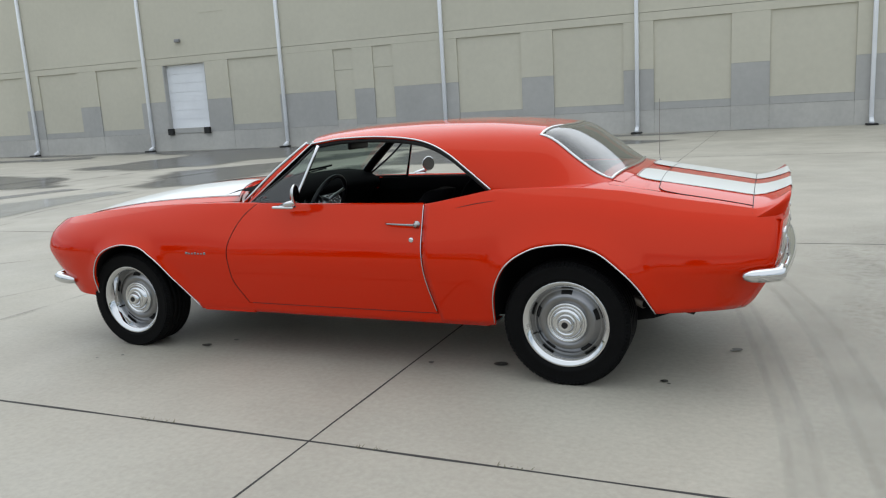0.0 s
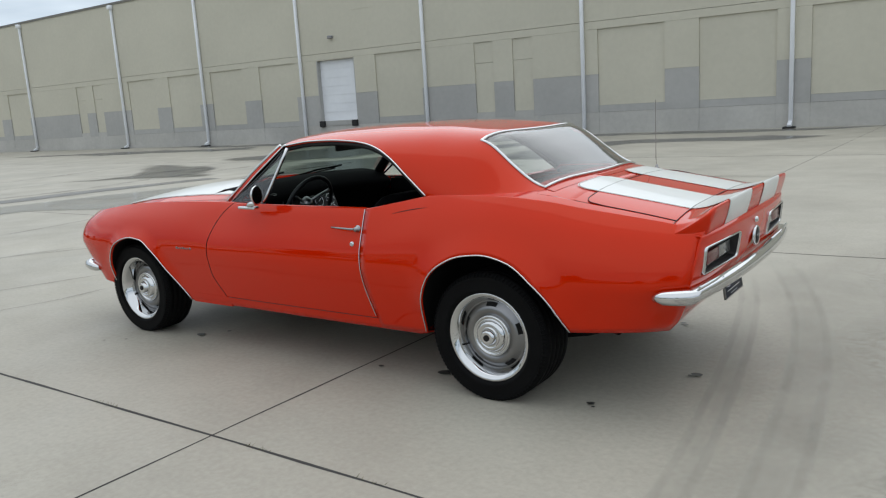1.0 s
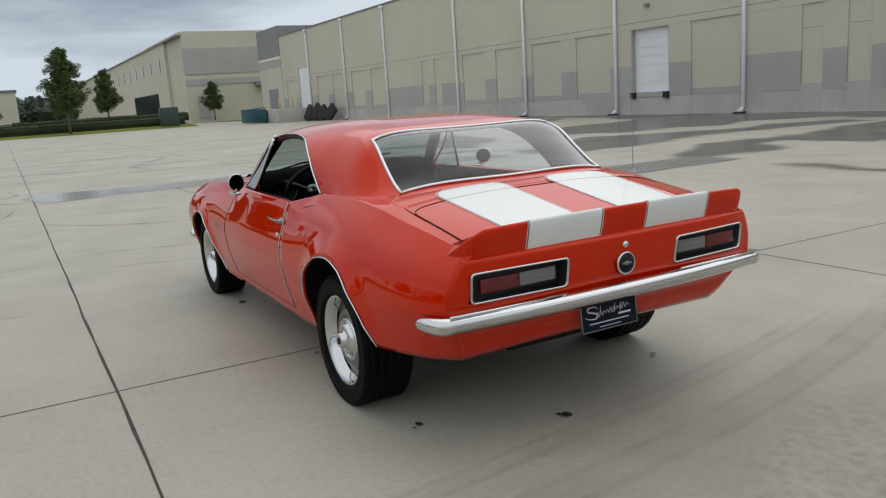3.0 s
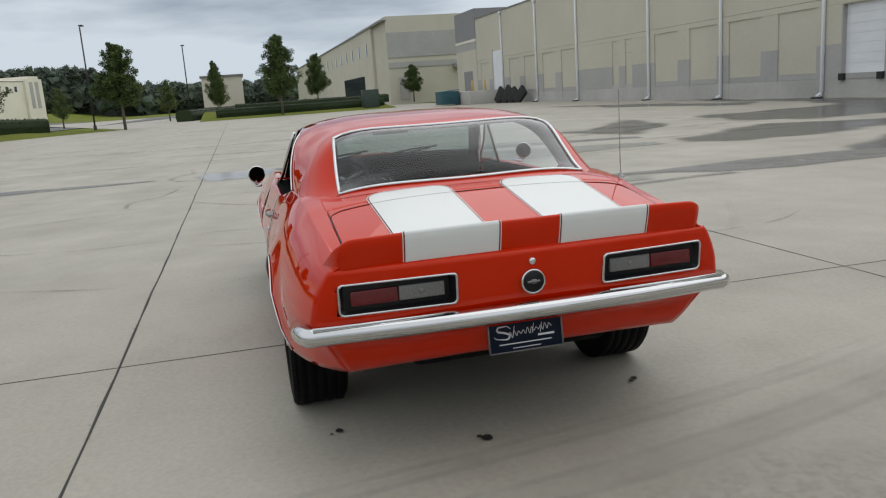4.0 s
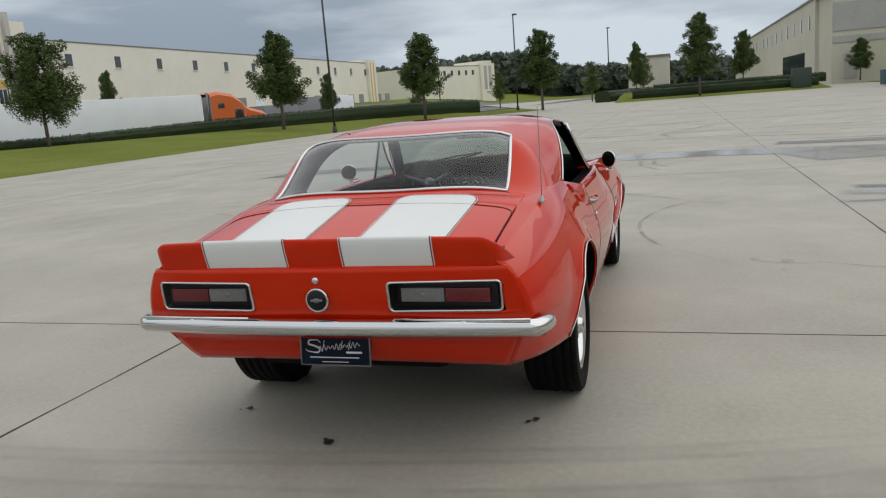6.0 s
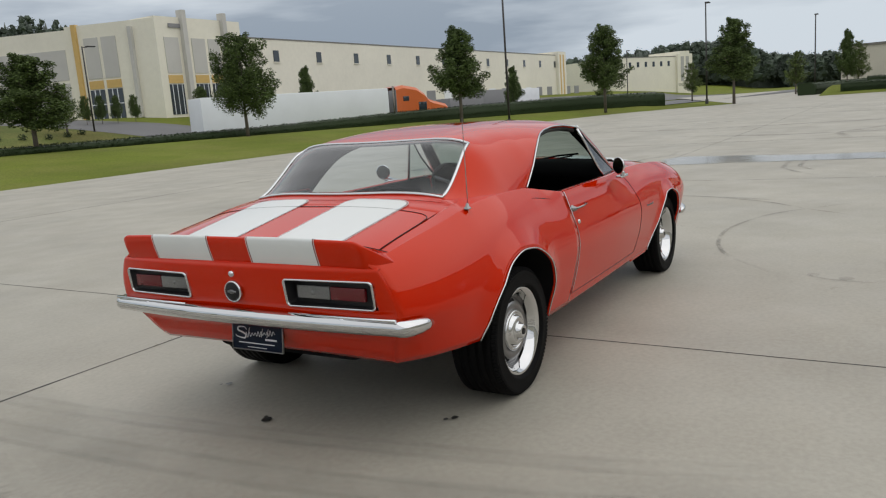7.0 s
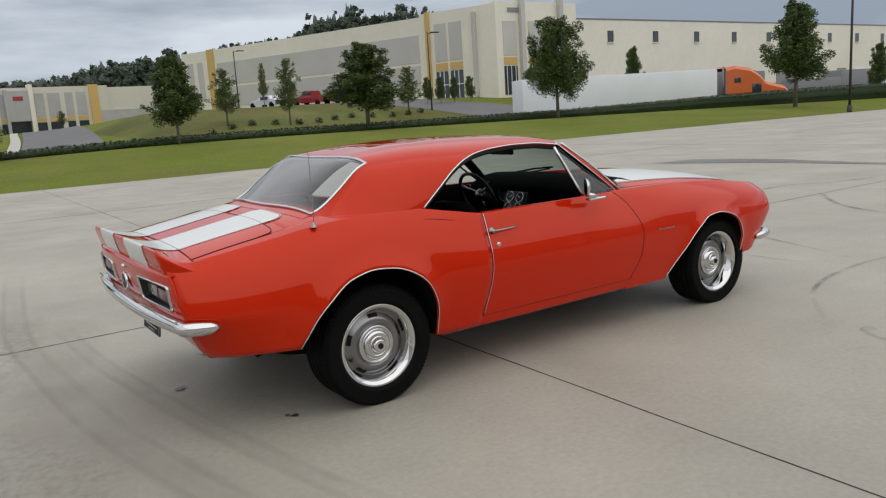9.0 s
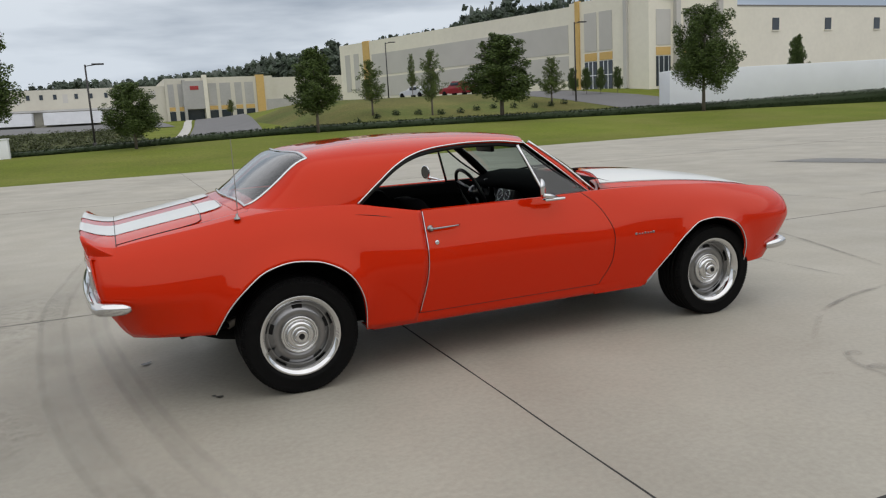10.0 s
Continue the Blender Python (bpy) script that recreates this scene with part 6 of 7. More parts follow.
# pale building past the dock, with a row of small windows
far_right = thing("neighbour_warehouse", "pale warehouse with grey bands beyond the dock", "building", at=(0, -1.4, 0))
part("front_block", box(95, 120, -40, -17.0, 0, 11.0), CREAM, far_right)
part("grey_band", box(94.9, 94.99, -39, -17.02, 5.9, 9.0), GREY_WALL, far_right)
part("grey_band", box(94.9, 94.99, -39, -17.02, 4.6, 5.3), GREY_WALL, far_right)
part("side_wing", box(104, 240, -60, -16.6, 0, 10.4), CREAM, far_right)
part("coping", box(94.8, 240, -17.1, -16.4, 10.4, 10.6), COPING, far_right)
for i in range(12):
    part("window", box(108 + i * 7, 108.9 + i * 7, -16.62, -16.52, 6.9, 8.6), DARK_GLASS, far_right)
part("dock_opening", box(112, 134, -16.62, -16.5, 1.0, 4.2), DARK_GLASS, far_right)
part("service_door", box(94.85, 94.98, -19.6, -18.3, 0.6, 3.4), GREY_WALL, far_right)
part("canopy", box(93.9, 95, -29, -25.5, 4.2, 4.7), DARK_GREY, far_right)

# long low white sheds on the far side of the road
shed = thing("far_shed", "long low white industrial building far off", "building")
SHED_A, SHED_B, SHED_C = (190.5, 61.0), (213.5, 51.7), (219.5, 49.2)
wall_run("wall", shed, SHED_A, SHED_B, 0, 10.6, WHITE_WALL, 20)
wall_run("coping", shed, SHED_A, SHED_B, 10.6, 10.8, COPING, 0.4, 0.05)
wall_run("end_block", shed, SHED_B, SHED_C, 0, 11.3, WHITE_WALL, 10, 0.6)
wall_run("end_gable", shed, along(SHED_B, SHED_C, 1.3), along(SHED_B, SHED_C, 5.2), 11.3, 12.0, WHITE_WALL, 10, 0.6)
for i in range(7):
    wall_run("window", shed, along(SHED_A, SHED_B, 2.0 + i * 3.2), along(SHED_A, SHED_B, 2.9 + i * 3.2), 8.2, 9.5, DARK_GLASS, 0.1, 0.06)
for k in (1.4, 3.6):
    wall_run("grey_bay", shed, along(SHED_B, SHED_C, k), along(SHED_B, SHED_C, k + 1.3), 4, 10.6, GREY_WALL, 0.1, 0.66)
shed2 = thing("small_building", "small tan building behind the hedges", "building")
part("wall", box(118, 132, -0.4, 5.5, 0, 5.6), CREAM, shed2)
part("roof_edge", box(117.8, 132, -0.6, 5.7, 5.6, 5.9), COPING, shed2)

# ---------------------------------------------------------------- semi truck on the road
TRAILER_WHITE = mat("trailer_white", (0.78, 0.81, 0.84), 0.4, vary=0.04, scale=0.6)
ORANGE = mat("truck_orange", (0.62, 0.13, 0.025), 0.35, coat=0.4, vary=0.03)
truck = thing("semi_trailer_truck", "orange highway tractor with a long white box trailer", "truck", at=(35.9, 42.4, -0.62), turn=-22.0)
L = 16.15
part("trailer_box", box(0, L, -1.3, 1.3, 1.15, 4.05, 0.03), TRAILER_WHITE, truck, "plain white trailer box")
part("trailer_rail", box(0.1, L - 0.1, -1.31, 1.31, 1.05, 1.15), DARK_GREY, truck)
part("front_cap", box(L + 0.005, L + 0.06, -1.25, 1.25, 1.2, 3.95, 0.02), WHITE_METAL, truck)
for x in (1.6, 2.9):
    for y in (-1.05, 1.05):
        part("trailer_wheel", moved(lathe([(0, -0.15), (0.48, -0.14), (0.5, 0), (0.48, 0.14), (0, 0.15)], 20), pose(x, y, 0.5)), RUBBER, truck)
cab_rows = []
for x, z in ((L + 0.9, 4.1), (L + 1.7, 4.25), (L + 3.1, 4.0), (L + 4.0, 3.45), (L + 4.6, 2.95), (L + 5.0, 2.8), (L + 6.4, 2.45), (L + 6.75, 2.1), (L + 6.85, 0.7)):
    w = 1.2 if x < L + 4.3 else 1.0
    cab_rows.append([Vector((x, -w, 0.7)), Vector((x, -w, z - 0.25)), Vector((x, -w + 0.2, z)), Vector((x, w - 0.2, z)), Vector((x, w, z - 0.25)), Vector((x, w, 0.7))])
cab = part("cab", sheet(cab_rows, smooth=False), ORANGE, truck, "orange sleeper cab and bonnet")
part("cab_back", box(L + 0.85, L + 0.95, -1.2, 1.2, 0.7, 3.85, 0.03), DARK_GREY, truck)
part("side_window", box(L + 3.2, L + 4.05, -1.225, -1.195, 2.0, 2.75, 0.01), DARK_GLASS, cab)
part("sleeper_window", box(L + 1.6, L + 2.2, -1.225, -1.195, 2.9, 3.3, 0.01), DARK_GLASS, cab)
part("windscreen", moved(box(-0.02, 0.02, -0.95, 0.95, -0.42, 0.42, 0.01), pose(L + 4.13, 0, 2.78, 0, -28, 0)), DARK_GLASS, cab)
part("exhaust_stack", tube([(L + 0.75, -1.0, 1.0), (L + 0.75, -1.0, 4.2)], 0.09, 10), STEEL, cab)
for x in (L + 1.4, L + 2.5, L + 5.7):
    part("truck_wheel", moved(lathe([(0, -0.15), (0.48, -0.14), (0.5, 0), (0.48, 0.14), (0, 0.15)], 20), pose(x, -1.05, 0.5)), RUBBER, truck)

# ---------------------------------------------------------------- roads, poles, vehicles, clutter
def road(pts, width, m, name, label, lift=0.05):
    rows = []
    for i, p in enumerate(pts):
        a, b = Vector(pts[max(0, i - 1)]), Vector(pts[min(len(pts) - 1, i + 1)])
        t = (b - a).normalized()
        nrm = Vector((-t.y, t.x))
        row = []
        for k in (-0.5, -0.25, 0, 0.25, 0.5):
            q = Vector(p) + nrm * (k * width)
            row.append(Vector((q.x, q.y, land_z(q.x, q.y) + lift)))
        rows.append(row)
    return solid(name, sheet(rows), m, label, "road", kind="structure")


def poly2(pts, n):
    return [(p.x, p.y) for p in curve3([(x, y, 0) for x, y in pts], n)]


road(poly2([(-90, 44), (0, 43), (30, 43), (60, 38), (90, 25), (150, 10)], 60), 9.0, ASPHALT, "road", "grey asphalt road behind the hedge")
road(poly2([(46, 45), (42, 52), (38, 60), (35.5, 70), (34, 84)], 24), 8.0, ASPHALT, "driveway", "asphalt driveway up to the offices")
road(poly2([(3.6, 47), (6.5, 60), (9.4, 82), (11.9, 105), (13.9, 123)], 24), 6.2, ASPHALT, "driveway", "asphalt driveway to the distribution centre")
road(poly2([(-60, 47.9), (-20, 47.8), (-3, 47.7), (1.2, 50), (2.9, 60), (5.4, 80), (7.9, 105), (9.6, 121)], 60), 0.9, CURB, "path", "pale concrete path beside the drive", 0.06)
road(poly2([(22, 84), (31, 84.5), (42, 80.5)], 16), 8.0, ASPHALT, "car_park", "asphalt car park on the slope", 0.07)

road([(58, 51.5), (80, 50), (110, 48), (150, 46), (200, 44)], 20.0, ASPHALT, "truck_yard", "grey asphalt truck yard behind the fence", 0.045)
road([(66, 36), (90, 32), (120, 26), (170, 20)], 16.0, ASPHALT, "truck_yard", "grey asphalt apron beside the road", 0.04)
road([(-90, 108), (-40, 108), (5.0, 108)], 38.0, ASPHALT, "truck_yard", "grey asphalt truck yard below the distribution centre", 0.05)
DARK_GRASS = mat("dark_rough_grass", (0.060, 0.075, 0.030), 0.95, vary=0.3, scale=0.3, fine=0.35, fine_scale=9, second=(0.085, 0.085, 0.038), spec=0.1, bump=0.6, bump_scale=30)
solid("rough_ground", sheet([[Vector((x, y, land_z(x, y) + 0.03)) for y in linspace(48.2, 89, 30)] for x in linspace(-80, 0.8, 60)]), DARK_GRASS, "dark unmown grass on low ground", "grass", kind="structure")
slope_rows = [[Vector((x, y, land_z(x, y) + 0.03)) for y in linspace(46.5, 80, 36)] for x in linspace(10.5, 42, 34)]
solid("rough_slope", sheet(slope_rows), ROUGH_GRASS, "dry uneven grass slope with shrubs", "grass slope", kind="structure")
POLE = mat("dark_bronze_pole", (0.045, 0.042, 0.04), 0.5, 0.3)


def lamp_post(x, y, z, h, arm=1, label="tall dark bronze lamp post with one head"):
    p = thing("street_lamp", label, "lamp post", "lamp posts", at=(x, y, z))
    part("post", tube([(0, 0, -0.4), (0, 0, h)], [0.075, 0.055], 10), POLE, p)
    part("base", tube([(0, 0, -0.4), (0, 0, 0.30)], 0.14, 14), POLE, p)
    part("arm", tube([(0, 0, h - 0.1), (arm * 0.7, 0, h)], 0.035, 6), POLE, p)
    part("head", box(*sorted((arm * 0.4, arm * 1.15)), -0.17, 0.17, h - 0.03, h + 0.06, 0.02), POLE, p)


lamp_post(41.5, 19.75, 0.10, 10.6)
lamp_post(66.6, 12.64, 0.2, 8.5)
lamp_post(85.8, 5.84, 0.1, 8.0)
lamp_post(36.0, 54.4, 1.4, 7.0, 1)
lamp_post(-3.0, 52.0, 0.3, 5.35)
lamp_post(100.0, 30.0, 0.2, 7.0)
lamp_post(27.4, 79.4, 3.0, 6.3)


PICKUP = ((-2.6, 1.0, 0.9), (-2.5, 1.1, 0.95), (-0.7, 1.12, 0.95), (-0.6, 1.75, 0.72), (0.5, 1.8, 0.72), (1.1, 1.15, 0.92), (2.3, 1.02, 0.92), (2.6, 0.85, 0.85))
SEDAN = ((-2.3, 0.85, 0.82), (-2.2, 0.98, 0.88), (-1.6, 1.02, 0.9), (-0.9, 1.42, 0.68), (0.1, 1.45, 0.68), (0.9, 0.98, 0.88), (2.0, 0.85, 0.86), (2.3, 0.62, 0.78))


def pickup(x, y, z, turn, colour, name, label, profile=PICKUP):
    v = thing(name, label, "car", at=(x, y, z), turn=turn)
    rows = []
    for xx, zz, w in profile:
        rows.append([Vector((xx, -w, 0.4)), Vector((xx, -min(w + 0.1, 0.95), min(0.95, zz - 0.05))), Vector((xx, -w, zz)), Vector((xx, w, zz)), Vector((xx, min(w + 0.1, 0.95), min(0.95, zz - 0.05))), Vector((xx, w, 0.4))])
    b = part("body", sheet(rows, smooth=False), colour, v)
    top = max(r[1] for r in profile)
    x0, x1 = [r[0] for r in profile if r[1] > top - 0.1]
    for s in (-1, 1):
        part("side_glass", box(x0, x1 + 0.2, *sorted((s * 0.74, s * 0.86)), top - 0.5, top - 0.14, 0.04), DARK_GLASS, b)
    for xx in (-1.6, 1.7):
        for yy in (-0.85, 0.85):
            part("wheel", moved(lathe([(0, -0.1), (0.34, -0.1), (0.36, 0), (0.34, 0.1), (0, 0.1)], 18), pose(xx, yy, 0.36)), RUBBER, v)


CAR_RED = mat("dark_red_paint", (0.30, 0.015, 0.02), 0.35, coat=0.4)
CAR_WHITE = mat("white_paint", (0.7, 0.72, 0.75), 0.35, coat=0.4)
pickup(37.4, 82.0, land_z(37.4, 82.0), 112, CAR_RED, "pickup", "dark red pickup parked on the slope")
pickup(32.0, 82.4, land_z(32.0, 82.4), 108, CAR_WHITE, "parked_car", "white sedan parked on the slope", SEDAN)
CAR_GREY = mat("grey_paint", (0.12, 0.125, 0.13), 0.35, coat=0.4)
pickup(40.3, 80.0, land_z(40.3, 80.0), 105, CAR_GREY, "parked_car", "dark grey sedan parked beside the pickup", SEDAN)
for i in range(16):
    x = 8 + i * 1.75
    y = 51.5 + 0.12 * i + 0.5 * math.sin(i * 1.3)
    bush = thing("shrub", "low round shrub on the slope", "shrub", "shrubs on the slope", at=(x, y, land_z(x, y)))
    leaf_part("leaves", [(Vector((0, 0, 0.2)), 0.32), (Vector((0.2, 0.1, 0.16)), 0.25)], 0.06, random.Random(i), 220, HEDGE_LEAF, bush)

TEAL = mat("teal_dumpster_paint", (0.02, 0.085, 0.11), 0.55, vary=0.15, scale=2)
bin_ = thing("dumpster", "teal steel dumpster with black lids beside the ramp", "dumpster", at=(65.3, -17.9, 0), turn=2)
part("tub", moved(box(-1.1, 1.1, -0.8, 0.8, 0.1, 1.25, 0.03), Matrix()), TEAL, bin_)
part("lid", moved(box(-1.12, 1.12, -0.85, 0.85, -0.03, 0.03, 0.01), pose(0, 0, 1.30, -5, 0, 0)), TEAL, bin_)
part("fork_pocket", box(-1.18, 1.18, -0.2, 0.05, 0.55, 0.75, 0.02), TEAL, bin_)
for i in range(4):
    solid("rubber_curtain", moved(box(-0.45, 0.45, -0.14, 0.14, 0, 1.5 - 0.15 * (i % 2), 0.06), pose(56.6 + i * 0.85, -21.4 + 0.25 * i, 0.05, 10, -46 + 5 * i, 10)), RUBBER_PAD,
                      "black rubber dock pad leaning by the wall", "dock pad", "dock pads by the wall")
box_cab = thing("utility_cabinet", "dark green utility cabinet among the hedges", "cabinet", at=(77.3, -12.75, 0.1))
part("case", box(-0.9, 0.9, -0.8, 0.8, 0, 1.9, 0.04), mat("dark_green_enamel", (0.04, 0.06, 0.05), 0.5), box_cab)

meter_box = thing("utility_box", "small pale grey utility box on the lawn bank", "utility box", at=(-6.45, 32.2, 0.44))
part("case", box(-0.45, 0.45, -0.3, 0.3, -0.1, 0.78, 0.02), WHITE_METAL, meter_box)
part("cap", box(-0.48, 0.48, -0.33, 0.33, 0.78, 0.83, 0.015), WHITE_METAL, meter_box)

# unmown growth on the low ground beside the drive
rough = []
rnd = random.Random(19)
for _ in range(700):
    x, y = rnd.uniform(-22, 0.5), rnd.uniform(49, 84)
    rough.append((Vector((x, y, land_z(x, y) + 0.05)), rnd.uniform(0.25, 0.55)))
growth = leaf_part("undergrowth", rough, 0.08, rnd, 60000, ROUGH_LEAF, None, "dark rough undergrowth on low ground beside the drive")
tagged(growth, category="undergrowth", kind="stuff")

# fence behind the hedge at the truck yard
FENCE = mat("fence_steel", (0.10, 0.10, 0.10), 0.5, 0.4)
fence = thing("fence", "dark steel picket fence along the truck yard", "fence")
for i in range(44):
    x = 62 + i * 1.6
    y = 50 - i * 0.35
    part("post", tube([(x, y, -0.4), (x, y, 1.7)], 0.045, 6), FENCE, fence)
for i in range(150):
    x, y = 62.3 + i * 0.46, 49.93 - i * 0.1006
    part("picket", tube([(x, y, 0.2), (x, y, 1.6)], 0.018, 4), FENCE, fence)
for z in (0.4, 1.5):
    part("rail", tube([(62, 50, z), (62 + 43 * 1.6, 50 - 43 * 0.35, z)], 0.035, 6), FENCE, fence)
for i, (x, y) in enumerate(((84, 47), (92, 46.5), (100, 46))):
    tr = thing("box_trailer", "grey box trailer parked in the yard", "trailer", "trailers in the yard", at=(x, y, 0), turn=-10)
    part("box", box(-3.4, 3.4, -1.2, 1.2, 1.1, 3.4 if i else 2.6, 0.03), DARK_GREY if i < 2 else WHITE_METAL, tr)
    part("chassis", box(-3.2, 3.2, -0.5, 0.5, 0.3, 1.1), RUBBER_PAD, tr)

# ---------------------------------------------------------------- stains, damp patches and tyre marks on the lot
def stain_mat(name, base, rough, strength, grain=3.0, low=0.35, high=0.65):
    """A thin stain: covers by a noise and by how far a place lies from the stain's rim."""
    m = mat(name, base, rough, vary=0.15, scale=2.0)
    n, l = m.node_tree.nodes, m.node_tree.links
    b = n["Principled BSDF"]
    att = n.new("ShaderNodeAttribute")
    att.attribute_name = "cover"
    co = n.new("ShaderNodeTexCoord")
    tx = n.new("ShaderNodeTexNoise")
    tx.inputs["Scale"].default_value, tx.inputs["Detail"].default_value, tx.inputs["Roughness"].default_value = grain, 7.0, 0.65
    rg = n.new("ShaderNodeMapRange")
    for k, v in (("From Min", low), ("From Max", high), ("To Min", 0.0), ("To Max", strength)):
        rg.inputs[k].default_value = v
    mu = n.new("ShaderNodeMath")
    mu.operation = "MULTIPLY"
    l.new(co.outputs["Object"], tx.inputs["Vector"])
    l.new(tx.outputs["Fac"], rg.inputs["Value"])
    l.new(rg.outputs["Result"], mu.inputs[0])
    l.new(att.outputs["Fac"], mu.inputs[1])
    l.new(mu.outputs["Value"], b.inputs["Alpha"])
    return m


WET = stain_mat("wet_concrete", (0.105, 0.102, 0.095), 0.22, 0.92, 0.7, 0.16, 0.44)
# the sky's sheen on thin water is painted in as a pale base colour
SHEEN_FILM = stain_mat("sky_sheen_film", (0.44, 0.44, 0.43), 0.14, 0.8, 0.6, 0.22, 0.5)
DRYING = stain_mat("drying_concrete", (0.15, 0.147, 0.138), 0.4, 0.85, 0.9, 0.2, 0.5)
TYRE_MARK = stain_mat("tyre_mark", (0.11, 0.105, 0.10), 0.7, 0.5, 2.2, 0.36, 0.70)
FAINT_MARK = stain_mat("faint_tyre_mark", (0.19, 0.185, 0.175), 0.7, 0.10, 2.5, 0.30, 0.75)
RIM_MARK = stain_mat("tyre_track_edge", (0.16, 0.155, 0.145), 0.7, 0.13, 3.0, 0.25, 0.70)
OIL = stain_mat("oil_spot", (0.03, 0.03, 0.028), 0.35, 1.0, 9.0, 0.1, 0.25)


def with_cover(name, verts, faces, cover, m, label, category):
    me = bpy.data.meshes.new(name)
    me.from_pydata(verts, [], faces)
    a = me.attributes.new("cover", "FLOAT", "POINT")
    a.data.foreach_set("value", cover)
    me.materials.append(m)
    ob = new(name, me)
    ob.parent = lot
    return tagged(ob, label)


def patch(pts, z, m, name, label, jitter=0.12, seed=1, n=48):
    """A flat irregular patch round a closed line, thinning out at its rim."""
    rnd = random.Random(seed)
    ring = curve3([(x, y, 0) for x, y in pts] + [(pts[0][0], pts[0][1], 0)], n + 1)[:-1]
    c = sum(ring, Vector()) / n
    verts, cover, faces = [], [], []
    for k, cv in ((0.05, 1.0), (0.5, 1.0), (0.80, 1.0), (0.93, 0.75), (1.0, 0.0)):
        for i, p in enumerate(ring):
            w = 1 + jitter * (noise.noise(p * 0.8 + Vector((seed * 3.7, 0, 0)))) * k
            q = c + (p - c) * (k * w)
            verts.append((q.x, q.y, z))
            cover.append(cv)
    for r in range(4):
        for i in range(n):
            j = (i + 1) % n
            faces.append((r * n + i, r * n + j, (r + 1) * n + j, (r + 1) * n + i))
    return with_cover(name, verts, faces, cover, m, label, "stain")


def mark(pts, width, z, m, name, label, n=60):
    """A soft-edged band along a line."""
    line = curve3([(x, y, 0) for x, y in pts], n)
    verts, cover, faces = [], [], []
    for i, p in enumerate(line):
        t = (line[min(n - 1, i + 1)] - line[max(0, i - 1)]).normalized()
        nrm = Vector((-t.y, t.x, 0))
        for k, cv in ((-0.5, 0.0), (-0.28, 0.8), (0.0, 1.0), (0.28, 0.8), (0.5, 0.0)):
            q = p + nrm * (k * width)
            verts.append((q.x, q.y, z))
            cover.append(cv * min(1.0, 6 * i / n, 6 * (n - 1 - i) / n))
    for i in range(n - 1):
        for k in range(4):
            faces.append((i * 5 + k, i * 5 + k + 1, i * 5 + k + 6, i * 5 + k + 5))
    return with_cover(name, verts, faces, cover, m, label, "mark")


def stain_area(pts, z, m, label, cell=0.14, soft=0.3, ragged=0.5, seed=1):
    """A flat stain that fills a ragged outline and thins out towards its rim."""
    poly = np.array(pts, float)
    a, b = poly, np.roll(poly, -1, axis=0)
    lo, hi = poly.min(0) - 1.0, poly.max(0) + 1.0
    nx, ny = int((hi[0] - lo[0]) / cell) + 1, int((hi[1] - lo[1]) / cell) + 1
    gx, gy = np.meshgrid(lo[0] + cell * np.arange(nx), lo[1] + cell * np.arange(ny), indexing="ij")
    wx, wy = gx.copy(), gy.copy()
    off = seed * 7.3
    for k, f in ((ragged, 0.9), (ragged * 0.5, 2.3), (ragged * 0.25, 5.1)):
        wx += k * np.sin(f * gy + off) * np.cos(f * 0.71 * gx + off * 1.7)
        wy += k * np.sin(f * gx + off * 2.1) * np.cos(f * 0.83 * gy + off * 0.6)
    near = np.full(gx.shape, 1e9)
    inside = np.zeros(gx.shape, bool)
    for (x0, y0), (x1, y1) in zip(a, b):
        ex, ey = x1 - x0, y1 - y0
        t = np.clip(((wx - x0) * ex + (wy - y0) * ey) / max(1e-9, ex * ex + ey * ey), 0, 1)
        near = np.minimum(near, np.hypot(wx - x0 - t * ex, wy - y0 - t * ey))
        if abs(ey) > 1e-9:
            inside ^= ((y0 > wy) != (y1 > wy)) & (wx < x0 + (wy - y0) * ex / ey)
    cover = np.where(inside, np.clip(near / soft, 0, 1), 0.0)
    keep = (cover[:-1, :-1] + cover[1:, :-1] + cover[1:, 1:] + cover[:-1, 1:]) > 0
    ii, jj = np.nonzero(keep)
    quads = np.stack([ii * ny + jj, (ii + 1) * ny + jj, (ii + 1) * ny + jj + 1, ii * ny + jj + 1], 1)
    used, flat = np.unique(quads, return_inverse=True)
    verts = np.stack([gx.ravel()[used], gy.ravel()[used], np.full(len(used), z)], 1)
    return with_cover("damp_patch", verts.tolist(), flat.reshape(-1, 4).tolist(), cover.ravel()[used].tolist(), m, label, "stain")


